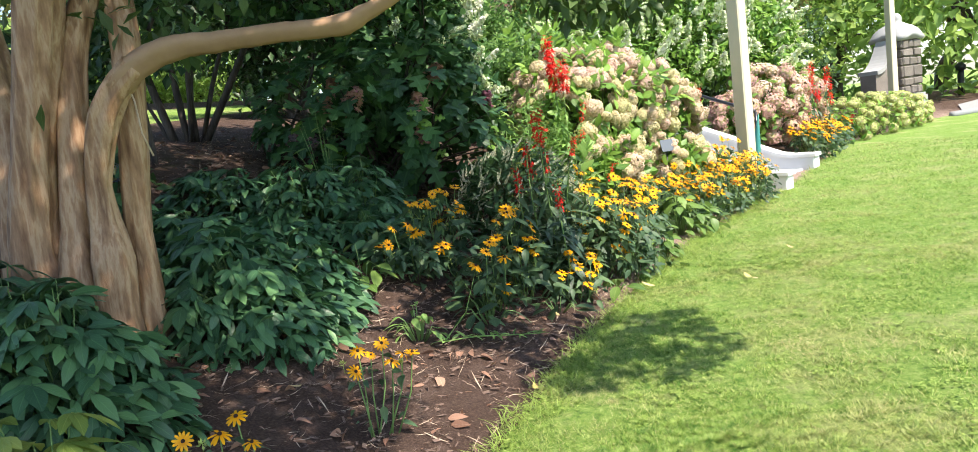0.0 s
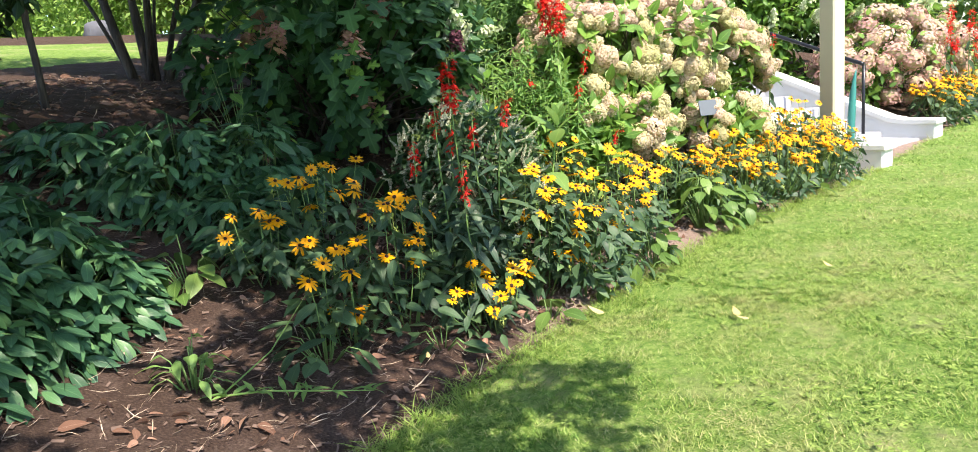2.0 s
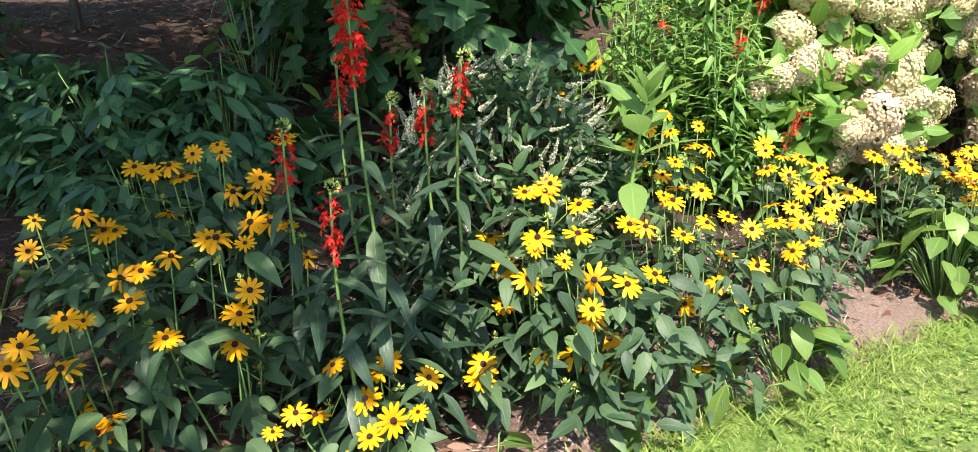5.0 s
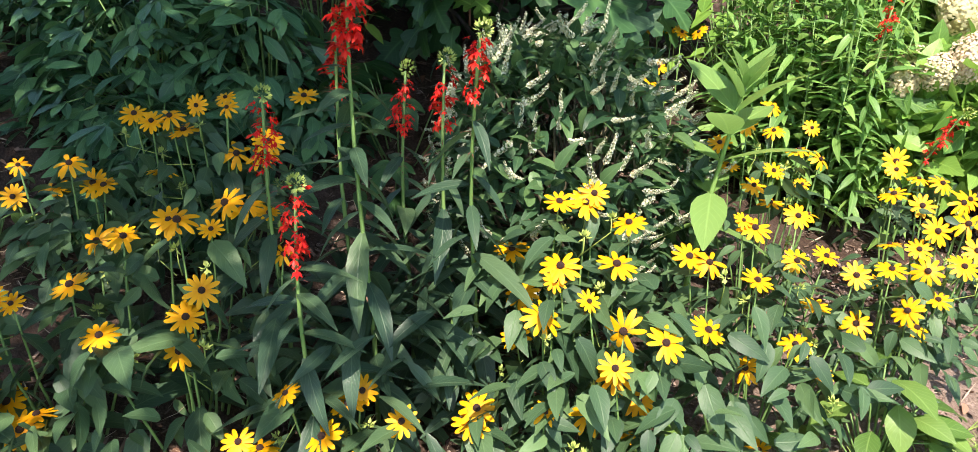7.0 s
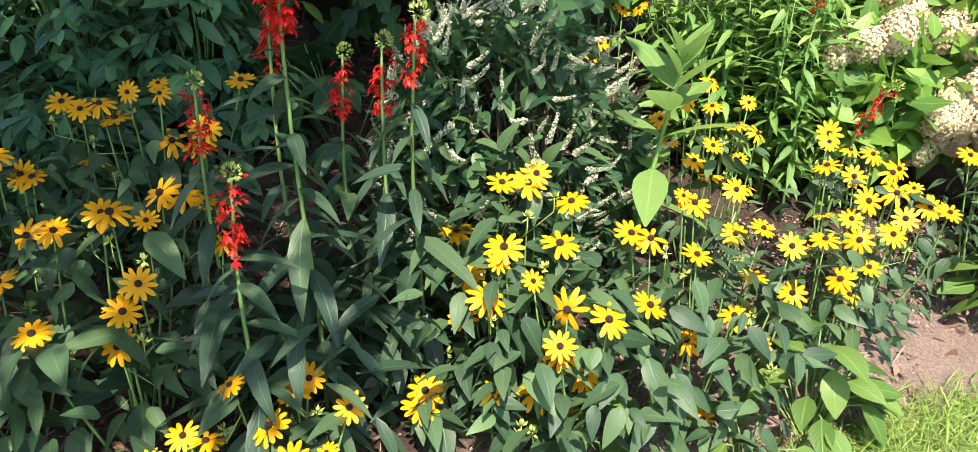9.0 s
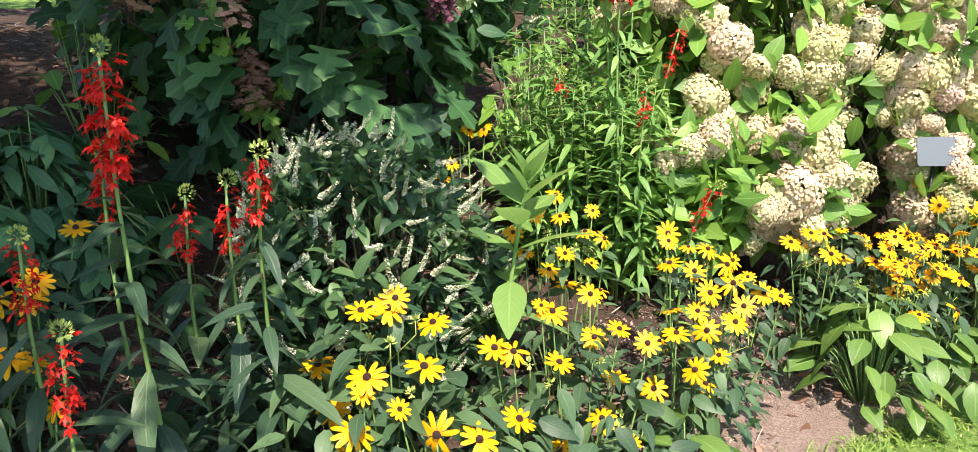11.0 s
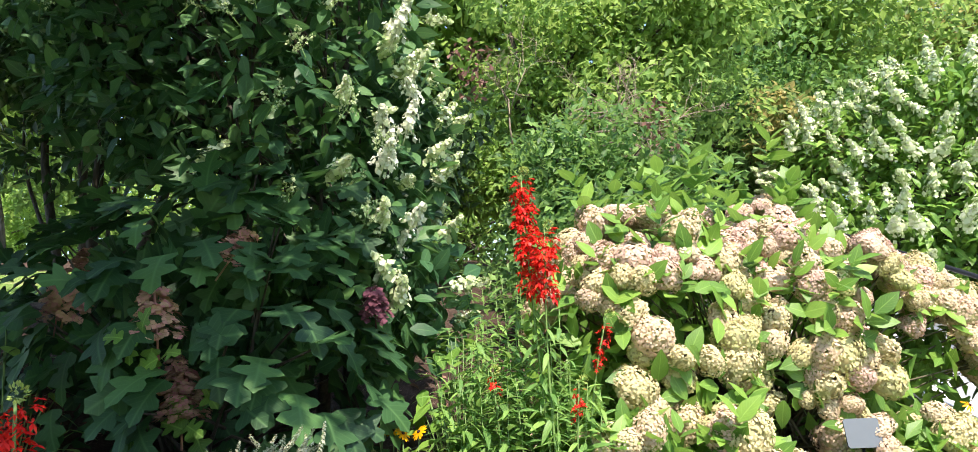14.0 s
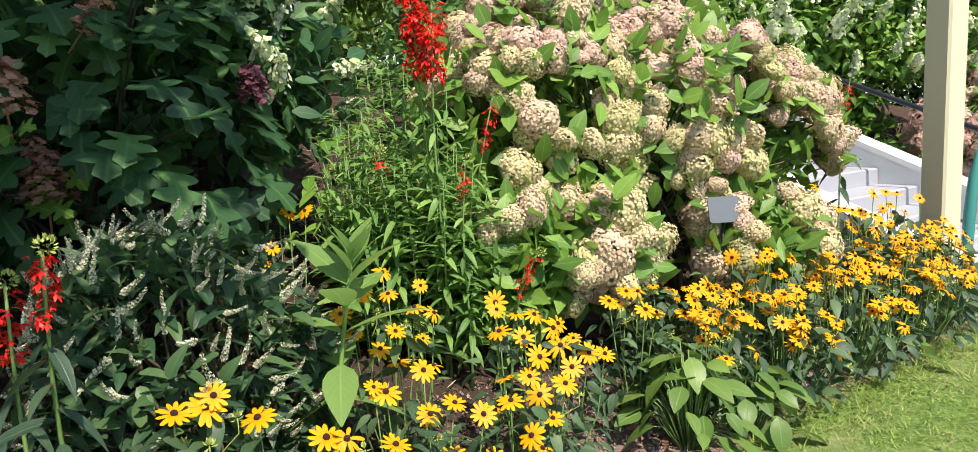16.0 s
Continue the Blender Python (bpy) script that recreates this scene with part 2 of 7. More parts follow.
MAT = {
    "ground": ground_material(),
    "rud_leaf": leaf_material("susan_leaf", (0.026, 0.064, 0.034), (0.046, 0.106, 0.050), (0.090, 0.180, 0.072), 0.5, 0.2, 0.25, 0.16),
    "rud_stem": plain_material("susan_stem", (0.10, 0.19, 0.05), (0.17, 0.27, 0.08), 60, 0.6),
    "rud_petal": petal_material("susan_petal", [(0.0, (0.75, 0.28, 0.003)), (0.35, (0.84, 0.39, 0.004)), (1.0, (0.89, 0.455, 0.006))], 0.28, 0.5, 0.25),
    "rud_cone": plain_material("susan_cone", (0.014, 0.005, 0.004), (0.055, 0.018, 0.010), 300, 0.85, 0.8),
    "hel_leaf": leaf_material("hellebore_leaf", (0.025, 0.078, 0.040), (0.044, 0.132, 0.058), (0.098, 0.235, 0.088), 0.38, 0.12, 0.3),
    # Lobelia leaf in two tones: as in shade, then with sunlight put in.
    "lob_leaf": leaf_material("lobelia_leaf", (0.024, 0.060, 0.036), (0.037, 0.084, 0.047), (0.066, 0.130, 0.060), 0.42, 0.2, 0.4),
    "lob_sunlit": leaf_material("lobelia_sunlit_leaf", (0.070, 0.18, 0.052), (0.12, 0.28, 0.072), (0.22, 0.42, 0.105), 0.45, 0.36, 0.45),
    "lob_petal": petal_material("lobelia_petal", [(0.0, (0.46, 0.006, 0.010)), (0.5, (0.78, 0.020, 0.014)), (1.0, (0.90, 0.075, 0.035))], 0.3, 0.45, 0.7),
    "lob_old": petal_material("lobelia_spent", [(0.0, (0.16, 0.06, 0.05)), (0.6, (0.3, 0.10, 0.08)), (1.0, (0.26, 0.20, 0.09))], 0.15, 0.7, 0.8),
    "lob_bud": plain_material("lobelia_bud", (0.20, 0.28, 0.06), (0.36, 0.42, 0.10), 80, 0.6),
    "hyd_leaf": leaf_material("hydrangea_leaf", (0.055, 0.15, 0.030), (0.11, 0.26, 0.045), (0.21, 0.41, 0.075), 0.45, 0.32, 0.45),
    "hyd_floret": petal_material("hydrangea_floret", [(0.0, (0.44, 0.47, 0.19)), (0.26, (0.60, 0.56, 0.29)), (0.55, (0.69, 0.58, 0.38)), (0.78, (0.69, 0.50, 0.40)), (1.0, (0.60, 0.40, 0.35))], 0.22, 0.75, 0.8, 8.0, 0.72),
    "hyd_core": plain_material("flower_head_core", (0.34, 0.33, 0.15), (0.46, 0.39, 0.22), 60, 0.8),
    "hyd_pink": petal_material("hydrangea_floret_pink", [(0.0, (0.60, 0.54, 0.31)), (0.35, (0.69, 0.54, 0.42)), (0.7, (0.68, 0.47, 0.42)), (1.0, (0.59, 0.395, 0.37))], 0.22, 0.75, 0.8, 8.0, 0.72),
    "hyd_rose": petal_material("hydrangea_floret_rose", [(0.0, (0.56, 0.44, 0.30)), (0.35, (0.62, 0.40, 0.34)), (0.7, (0.58, 0.31, 0.30)), (1.0, (0.46, 0.22, 0.25))], 0.22, 0.75, 0.95, 8.0, 0.45),
    "hyd_lime": petal_material("hydrangea_floret_lime", [(0.0, (0.36, 0.46, 0.12)), (0.5, (0.52, 0.58, 0.2)), (1.0, (0.68, 0.68, 0.36))], 0.22, 0.75, 0.95, 8.0),
    "panicle": petal_material("panicle_floret", [(0.0, (0.42, 0.54, 0.24)), (0.45, (0.66, 0.73, 0.46)), (1.0, (0.84, 0.84, 0.72))], 0.3, 0.7, 0.95, 8.0),
    "oak_leaf": leaf_material("oakleaf_leaf", (0.016, 0.054, 0.022), (0.028, 0.090, 0.032), (0.064, 0.175, 0.048), 0.5, 0.22, 0.35),
    "oak_head": petal_material("oakleaf_floret", [(0.0, (0.32, 0.21, 0.12)), (0.4, (0.50, 0.33, 0.21)), (0.75, (0.56, 0.28, 0.25)), (1.0, (0.52, 0.20, 0.24))], 0.2, 0.8, 0.95, 8.0),
    "oak_purple": petal_material("oakleaf_floret_purple", [(0.0, (0.11, 0.035, 0.055)), (1.0, (0.22, 0.08, 0.11))], 0.2, 0.8, 0.9, 8.0),
    "pan_leaf": leaf_material("panicle_leaf", (0.023, 0.076, 0.036), (0.042, 0.128, 0.052), (0.098, 0.235, 0.070), 0.45, 0.27, 0.35),
    "clethra_leaf": leaf_material("summersweet_leaf", (0.017, 0.054, 0.026), (0.033, 0.092, 0.039), (0.080, 0.17, 0.060), 0.45, 0.28, 0.35),
    "clethra_spike": petal_material("summersweet_floret", [(0.0, (0.40, 0.25, 0.15)), (0.16, (0.40, 0.45, 0.27)), (0.5, (0.54, 0.57, 0.42)), (1.0, (0.72, 0.73, 0.61))], 0.2, 0.8, 0.95, 20.0),
    "milk_leaf": leaf_material("milkweed_leaf", (0.11, 0.23, 0.065), (0.15, 0.31, 0.085), (0.20, 0.38, 0.105), 0.42, 0.38, 0.35),
    "broad_leaf": leaf_material("plantain_leaf", (0.055, 0.13, 0.030), (0.085, 0.19, 0.042), (0.14, 0.26, 0.06), 0.42, 0.3, 0.5, 0.25),
    "myrtle_leaf": leaf_material("crape_myrtle_leaf", (0.030, 0.065, 0.022), (0.045, 0.10, 0.03), (0.085, 0.17, 0.045), 0.42, 0.3, 0.2),
    "tree_leaf": leaf_material("tree_leaf", (0.045, 0.115, 0.028), (0.13, 0.28, 0.062), (0.31, 0.51, 0.135), 0.5, 0.44, 0.15),
    "mid_leaf": leaf_material("mid_green_leaf", (0.028, 0.084, 0.028), (0.070, 0.18, 0.048), (0.19, 0.38, 0.10), 0.45, 0.38, 0.2),
    "panicle_white": petal_material("white_panicle_floret", [(0.0, (0.52, 0.58, 0.40)), (0.4, (0.76, 0.78, 0.66)), (1.0, (0.86, 0.86, 0.80))], 0.3, 0.7, 0.95, 8.0),
    "bud_lime": petal_material("panicle_bud", [(0.0, (0.36, 0.48, 0.22)), (1.0, (0.66, 0.72, 0.50))], 0.3, 0.7, 0.95, 8.0),
    "gold_leaf": leaf_material("golden_tree_leaf", (0.06, 0.14, 0.03), (0.15, 0.25, 0.06), (0.44, 0.42, 0.17), 0.5, 0.35, 0.1),
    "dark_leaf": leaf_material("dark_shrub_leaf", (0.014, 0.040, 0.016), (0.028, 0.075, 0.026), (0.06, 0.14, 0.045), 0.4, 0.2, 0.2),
    "dead_leaf": leaf_material("dry_leaf", (0.085, 0.052, 0.032), (0.16, 0.10, 0.066), (0.32, 0.23, 0.16), 0.8, 0.15, 0.3),
    "brown_leaf": leaf_material("brown_hanging_leaf", (0.06, 0.035, 0.03), (0.11, 0.065, 0.05), (0.20, 0.13, 0.10), 0.8, 0.15, 0.2),
    "pale_leaf": leaf_material("fallen_leaf", (0.34, 0.32, 0.10), (0.46, 0.42, 0.18), (0.55, 0.48, 0.3), 0.7, 0.2, 0.3),
    "grass": grass_material(),
    "clover": leaf_material("clover_leaf", (0.13, 0.25, 0.05), (0.20, 0.35, 0.07), (0.30, 0.45, 0.12), 0.6, 0.35, 0.1),
    "chip": plain_material("mulch_chip", (0.038, 0.023, 0.017), (0.23, 0.155, 0.12), 50, 0.95, 0.5),
    "crumb": plain_material("sunlit_soil_crumb", (0.12, 0.08, 0.062), (0.40, 0.30, 0.25), 28, 0.95, 0.5),
    "straw": plain_material("straw", (0.26, 0.185, 0.13), (0.60, 0.48, 0.36), 50, 0.85, 0.3),
    "myrtle_bark": bark_material("crape_myrtle_bark", (0.14, 0.070, 0.035), (0.33, 0.188, 0.098), (0.50, 0.335, 0.205), 6.0),
    "limb_bark": plain_material("crape_myrtle_limb_bark", (0.18, 0.10, 0.052), (0.44, 0.285, 0.165), 16, 0.7, 0.4, 0.0, 0.006),
    "bark": bark_material("grey_brown_bark", (0.022, 0.016, 0.012), (0.048, 0.036, 0.027), (0.085, 0.066, 0.052), 9.0),
    "grey_bark": bark_material("pale_grey_bark", (0.07, 0.055, 0.045), (0.13, 0.11, 0.09), (0.19, 0.165, 0.14), 9.0),
    "twig": plain_material("green_brown_twig", (0.06, 0.055, 0.03), (0.12, 0.10, 0.06), 40, 0.8),
    "dead_twig": plain_material("dead_twig", (0.20, 0.15, 0.11), (0.34, 0.27, 0.21), 40, 0.85),
    "white_paint": plain_material("white_masonry_paint", (0.60, 0.595, 0.58), (0.70, 0.69, 0.67), 9, 0.7, 0.25),
    "grey_paint": plain_material("grey_step_paint", (0.29, 0.295, 0.33), (0.37, 0.375, 0.41), 7, 0.65, 0.2),
    "cream_paint": plain_material("cream_post_paint", (0.55, 0.50, 0.35), (0.62, 0.57, 0.43), 5, 0.5, 0.1),
    "black_metal": plain_material("black_painted_metal", (0.012, 0.013, 0.016), (0.03, 0.032, 0.038), 40, 0.3, 0.1, 0.4),
    "teal": plain_material("teal_plastic", (0.02, 0.16, 0.15), (0.05, 0.24, 0.22), 30, 0.5, 0.1),
    "plaque": plain_material("grey_label_metal", (0.075, 0.092, 0.115), (0.105, 0.125, 0.15), 20, 0.5, 0.05, 0.0),
    "stone": stone_material("field_stone", (0.15, 0.135, 0.12), (0.25, 0.22, 0.20), (0.09, 0.08, 0.07)),
    "mortar": plain_material("mortar", (0.16, 0.14, 0.12), (0.26, 0.23, 0.2), 30, 0.95, 0.4),
    "cap_stone": plain_material("pale_cap_stone", (0.26, 0.27, 0.275), (0.36, 0.37, 0.375), 8, 0.9, 0.4),
    "boulder": stone_material("grey_boulder", (0.11, 0.115, 0.14), (0.13, 0.135, 0.16), (0.08, 0.083, 0.10), 3.0),
    "asphalt": plain_material("pale_worn_asphalt", (0.20, 0.20, 0.205), (0.29, 0.285, 0.28), 60, 0.95, 0.5),
    "car_paint": plain_material("white_car_paint", (0.62, 0.63, 0.65), (0.7, 0.7, 0.72), 3, 0.25, 0.0),
    "glass": plain_material("dark_car_glass", (0.015, 0.018, 0.02), (0.03, 0.034, 0.04), 3, 0.1, 0.0),
    "rubber": plain_material("black_rubber", (0.015, 0.015, 0.015), (0.03, 0.03, 0.03), 40, 0.8, 0.2),
    "blue_flower": petal_material("blue_mophead_floret", [(0.0, (0.16, 0.17, 0.34)), (1.0, (0.34, 0.36, 0.56))], 0.25, 0.7, 0.95, 8.0),
    "yellow_green": leaf_material("lime_weed_leaf", (0.11, 0.20, 0.04), (0.17, 0.28, 0.06), (0.26, 0.36, 0.09), 0.5, 0.35, 0.4),
}


# ---- mesh tools ----
class Geo:
    """Gathers vertices, faces and texture places, and makes one mesh of them."""

    def __init__(self):
        self.v, self.uv, self.f, self.n = [], [], [], 0

    def add(self, verts, faces, uv=None, mat=0):
        verts = np.asarray(verts, float).reshape(-1, 3)
        self.v.append(verts)
        self.uv.append(np.full((len(verts), 2), 0.5) if uv is None else np.asarray(uv, float))
        for group in faces:
            self.f.append((np.asarray(group, np.int64) + self.n, mat))
        self.n += len(verts)
        return self

    def scatter(self, shape, turns, places, mat=0):
        verts, faces, uv = shape
        n, k = len(places), len(verts)
        if n == 0:
            return self
        all_v = np.einsum("nij,vj->nvi", turns, verts) + np.asarray(places)[:, None]
        shift = (np.arange(n) * k)[:, None, None]
        self.add(all_v.reshape(-1, 3), [(np.asarray(g)[None] + shift).reshape(-1, np.asarray(g).shape[1]) for g in faces], np.tile(uv, (n, 1)), mat)
        return self

    def tube(self, points, radii, sides=6, mat=0, wobble=0.0, flute=0.0):
        points = np.asarray(points, float)
        radii = np.broadcast_to(radii, len(points))
        way = np.gradient(points, axis=0)
        way /= np.linalg.norm(way, axis=1)[:, None] + 1e-9
        ref = np.array([0.31, 0.95, 0.05]) if abs(way[0][2]) > 0.5 else np.array([0.0, 0.05, 1.0])
        a = np.cross(way, ref)
        a /= np.linalg.norm(a, axis=1)[:, None] + 1e-9
        b = np.cross(way, a)
        ang = np.linspace(0, 2 * math.pi, sides, endpoint=False)
        r = radii[:, None] * (1 + wobble * rng.uniform(-1, 1, (1, sides)) + 0.4 * wobble * rng.uniform(-1, 1, (len(points), sides)))
        r = r * (1 + flute * np.sin(ang * 5 + np.linspace(0, 1.6, len(points))[:, None]) + 0.6 * flute * np.sin(ang * 9 + 1.3 + np.linspace(0, -1.1, len(points))[:, None]))
        ring = points[:, None] + r[..., None] * (np.cos(ang)[None, :, None] * a[:, None] + np.sin(ang)[None, :, None] * b[:, None])
        i, j = np.meshgrid(np.arange(len(points) - 1), np.arange(sides), indexing="ij")
        q = np.stack([i * sides + j, i * sides + (j + 1) % sides, (i + 1) * sides + (j + 1) % sides, (i + 1) * sides + j], -1).reshape(-1, 4)
        last = (len(points) - 1) * sides
        self.add(ring.reshape(-1, 3), [q, [list(range(sides))[::-1]], [[last + s for s in range(sides)]]], mat=mat)
        return self

    def box(self, size, at=(0, 0, 0), turn=None, mat=0):
        s = np.array([(x, y, z) for z in (-0.5, 0.5) for y in (-0.5, 0.5) for x in (-0.5, 0.5)]) * size
        if turn is not None:
            s = s @ np.asarray(turn).T
        return self.add(s + at, [[(0, 2, 3, 1), (4, 5, 7, 6), (0, 1, 5, 4), (2, 6, 7, 3), (1, 3, 7, 5), (0, 4, 6, 2)]], mat=mat)

    def mesh(self, name, *materials, smooth=True):
        me = bpy.data.meshes.new(name)
        v = np.concatenate(self.v)
        uv = np.concatenate(self.uv)
        loops = np.concatenate([g.ravel() for g, _ in self.f])
        sizes = np.concatenate([np.full(len(g), g.shape[1]) for g, _ in self.f])
        mats = np.concatenate([np.full(len(g), m) for g, m in self.f])
        me.vertices.add(len(v))
        me.vertices.foreach_set("co", v.ravel())
        me.loops.add(len(loops))
        me.loops.foreach_set("vertex_index", loops.astype(np.int32))
        me.polygons.add(len(sizes))
        me.polygons.foreach_set("loop_start", np.concatenate([[0], np.cumsum(sizes)[:-1]]).astype(np.int32))
        me.polygons.foreach_set("material_index", mats.astype(np.int32))
        me.polygons.foreach_set("use_smooth", np.full(len(sizes), smooth))
        layer = me.uv_layers.new(name="uv")
        layer.data.foreach_set("uv", uv[loops].ravel())
        for m in materials:
            me.materials.append(MAT[m])
        me.update()
        return me


def turns_to(along, up):
    """Turns whose y runs along and whose z leans to up, one for each row."""
    y = along / (np.linalg.norm(along, axis=-1, keepdims=True) + 1e-9)
    x = np.cross(y, up)
    x /= np.linalg.norm(x, axis=-1, keepdims=True) + 1e-9
    return np.stack([x, y, np.cross(x, y)], -1)


def sphere_ways(n):
    w = rng.normal(size=(n, 3))
    return w / np.linalg.norm(w, axis=1)[:, None]


def leaf_shape(width=0.4, segs=4, fold=0.18, droop=0.25, widest=0.4, wave=0.0):
    """A leaf 1 long, from its stalk at the origin along y."""
    t = np.linspace(0, 1, segs + 1)
    p = math.log(0.5) / math.log(widest)
    w = width / 2 * np.sin(math.pi * np.clip(t, 0.015, 0.985) ** p) ** 0.85
    z = -droop * t**2
    rip = wave * np.sin(np.arange(segs + 1) * 2.1)
    left = np.stack([-w, t, z + fold * w + rip], 1)
    mid = np.stack([0 * t, t, z], 1)
    right = np.stack([w, t, z + fold * w - rip], 1)
    v = np.concatenate([left, mid, right])
    i, n = np.arange(segs), segs + 1
    q = np.concatenate([np.stack([i, n + i, n + i + 1, i + 1], 1), np.stack([n + i, 2 * n + i, 2 * n + i + 1, n + i + 1], 1)])
    uv = np.concatenate([np.stack([0 * t, t], 1), np.stack([0 * t + 0.5, t], 1), np.stack([0 * t + 1, t], 1)])
    return v, [q], uv


def lobed_shape():
    """An oak-shaped leaf with two pairs of broad side lobes."""
    out = [(0.02, 0.0), (0.14, 0.04), (0.34, 0.10), (0.40, 0.22), (0.32, 0.30), (0.16, 0.35), (0.17, 0.42), (0.38, 0.50), (0.50, 0.66), (0.34, 0.69), (0.16, 0.70), (0.19, 0.80), (0.20, 0.90), (0.08, 0.95), (0.01, 1.0)]
    out = np.array(out)
    n = len(out)
    z = -0.42 * out[:, 1] ** 2
    left = np.stack([-out[:, 0], out[:, 1], z + 0.12 * out[:, 0]], 1)
    mid_y = np.linspace(0, 1, n)
    mid = np.stack([0 * mid_y, mid_y, -0.42 * mid_y**2], 1)
    right = left * (-1, 1, 1)
    v = np.concatenate([left, mid, right])
    i = np.arange(n - 1)
    q = np.concatenate([np.stack([i, n + i, n + i + 1, i + 1], 1), np.stack([n + i, 2 * n + i, 2 * n + i + 1, n + i + 1], 1)])
    uv = np.stack([0.5 + v[:, 0], v[:, 1]], 1)
    return v, [q], uv


def palmate_shape(leaflets=7, width=0.3, spread=105):
    g = Geo()
    for a in np.linspace(-spread, spread, leaflets):
        leaf = leaf_shape(width, 4, 0.2, rng.uniform(0.2, 0.6), 0.55)
        a = a + rng.uniform(-8, 8)
        s = (1.0 - 0.3 * abs(a) / spread) * rng.uniform(0.85, 1.1)
        c, d = math.cos(radians(a)), math.sin(radians(a))
        turn = np.array([[c, d, 0], [-d, c, 0], [0, 0, 1]]) * s
        g.scatter(leaf, turn[None], np.zeros((1, 3)))
    return np.concatenate(g.v), [f for f, _ in g.f], np.concatenate(g.uv)


LEAF = {
    "ovate": leaf_shape(0.46, 5, 0.24, 0.34, 0.34, 0.010),
    "ovate_flat": leaf_shape(0.55, 4, 0.1, 0.16, 0.42),
    "long": leaf_shape(0.25, 5, 0.28, 0.34, 0.40),
    "grass_leaf": leaf_shape(0.07, 4, 0.5, 0.35, 0.3),
    "simple": leaf_shape(0.5, 2, 0.2, 0.2, 0.45),
    "broad": leaf_shape(0.62, 5, 0.2, 0.35, 0.45, 0.012),
    "tiny": (np.array([(0, 0, 0), (0.27, 0.45, 0.07), (0, 1, -0.12), (-0.27, 0.45, 0.07)]), [[(0, 1, 2), (0, 2, 3)]], np.array([(0.5, 0), (1, 0.45), (0.5, 1), (0, 0.45)])),
    "lobed": lobed_shape(),
    "palmate": palmate_shape(6, 0.42, 92),
    "leaflet": leaf_shape(0.36, 4, 0.18, 0.4, 0.55),
    "palmate_b": palmate_shape(5, 0.46, 80),
    "maple": palmate_shape(5, 0.42, 85),
}


def empty(name, x, y, z, label, category, group=""):
    root = new(name)
    root.empty_display_size = 0.05
    root.location = (x, y, z)
    return tagged(root, label, category, group)


def part(name, geo, materials, parent, label="", smooth=True):
    ob = new(name, geo.mesh(name, *materials, smooth=smooth))
    ob.parent = parent
    return tagged(ob, label)


def piece(name, me, parent, m, label=""):
    ob = new(name, me)
    ob.parent = parent
    ob.matrix_basis = m
    return tagged(ob, label)


def matrix(turn, place, size=1.0):
    m = Matrix(np.asarray(turn).tolist()).to_4x4() @ Matrix.Diagonal((size, size, size, 1))
    m.translation = Vector(place)
    return m


def leaf_meshes(name, kinds, material):
    out = []
    for kind in kinds:
        g = Geo()
        g.add(*LEAF[kind])
        out.append(g.mesh(name, material))
    return out


LEAF_MESH = {}


def leaf_pieces(parent, kind, material, along, up, places, sizes, label=""):
    """One leaf object for each row, all on one mesh."""
    key = kind, material
    if key not in LEAF_MESH:
        LEAF_MESH[key] = leaf_meshes("leaf", [kind], material)[0]
    for turn, at, size in zip(turns_to(along, up), places, sizes):
        piece("leaf", LEAF_MESH[key], parent, matrix(turn, at, size), label)


def foliage(parent, kind, material, along, up, places, sizes, name="foliage"):
    g = Geo()
    g.scatter(LEAF[kind], turns_to(along, up) * np.asarray(sizes)[:, None, None], places)
    ob = part(name, g, [material], parent)
    return tagged(ob, kind="stuff")


# ---- the lie of the land ----
EDGE = np.array([(-1.6, -3), (-0.75, 0.4), (-0.3, 1.6), (0, 2.4), (0.27, 3.06), (0.56, 3.67), (0.9, 4.3), (1.32, 5.1), (1.62, 5.64), (2.1, 6.3), (2.88, 7.3), (4.5, 9.9), (6.6, 13.3), (9.5, 15.9), (20, 22)])
STEP_O, STEP_U, STEP_V = np.array([3.10, 7.57]), np.array([-0.77, 0.64]), np.array([0.64, 0.77])


def inside(x, y):
    """Metres into the bed from the lawn's edge; below zero on the lawn."""
    p = np.stack(np.broadcast_arrays(np.asarray(x, float), np.asarray(y, float)), -1)
    best, side = np.full(p.shape[:-1], 1e9), np.ones(p.shape[:-1])
    for a, b in zip(EDGE[:-1], EDGE[1:]):
        u = b - a
        s = np.clip(((p - a) @ u) / (u @ u), 0, 1)
        d = np.linalg.norm(p - (a + s[..., None] * u), axis=-1)
        c = u[0] * (p[..., 1] - a[1]) - u[1] * (p[..., 0] - a[0])
        near = d < best
        best, side = np.where(near, d, best), np.where(near, np.sign(c), side)
    return best * side


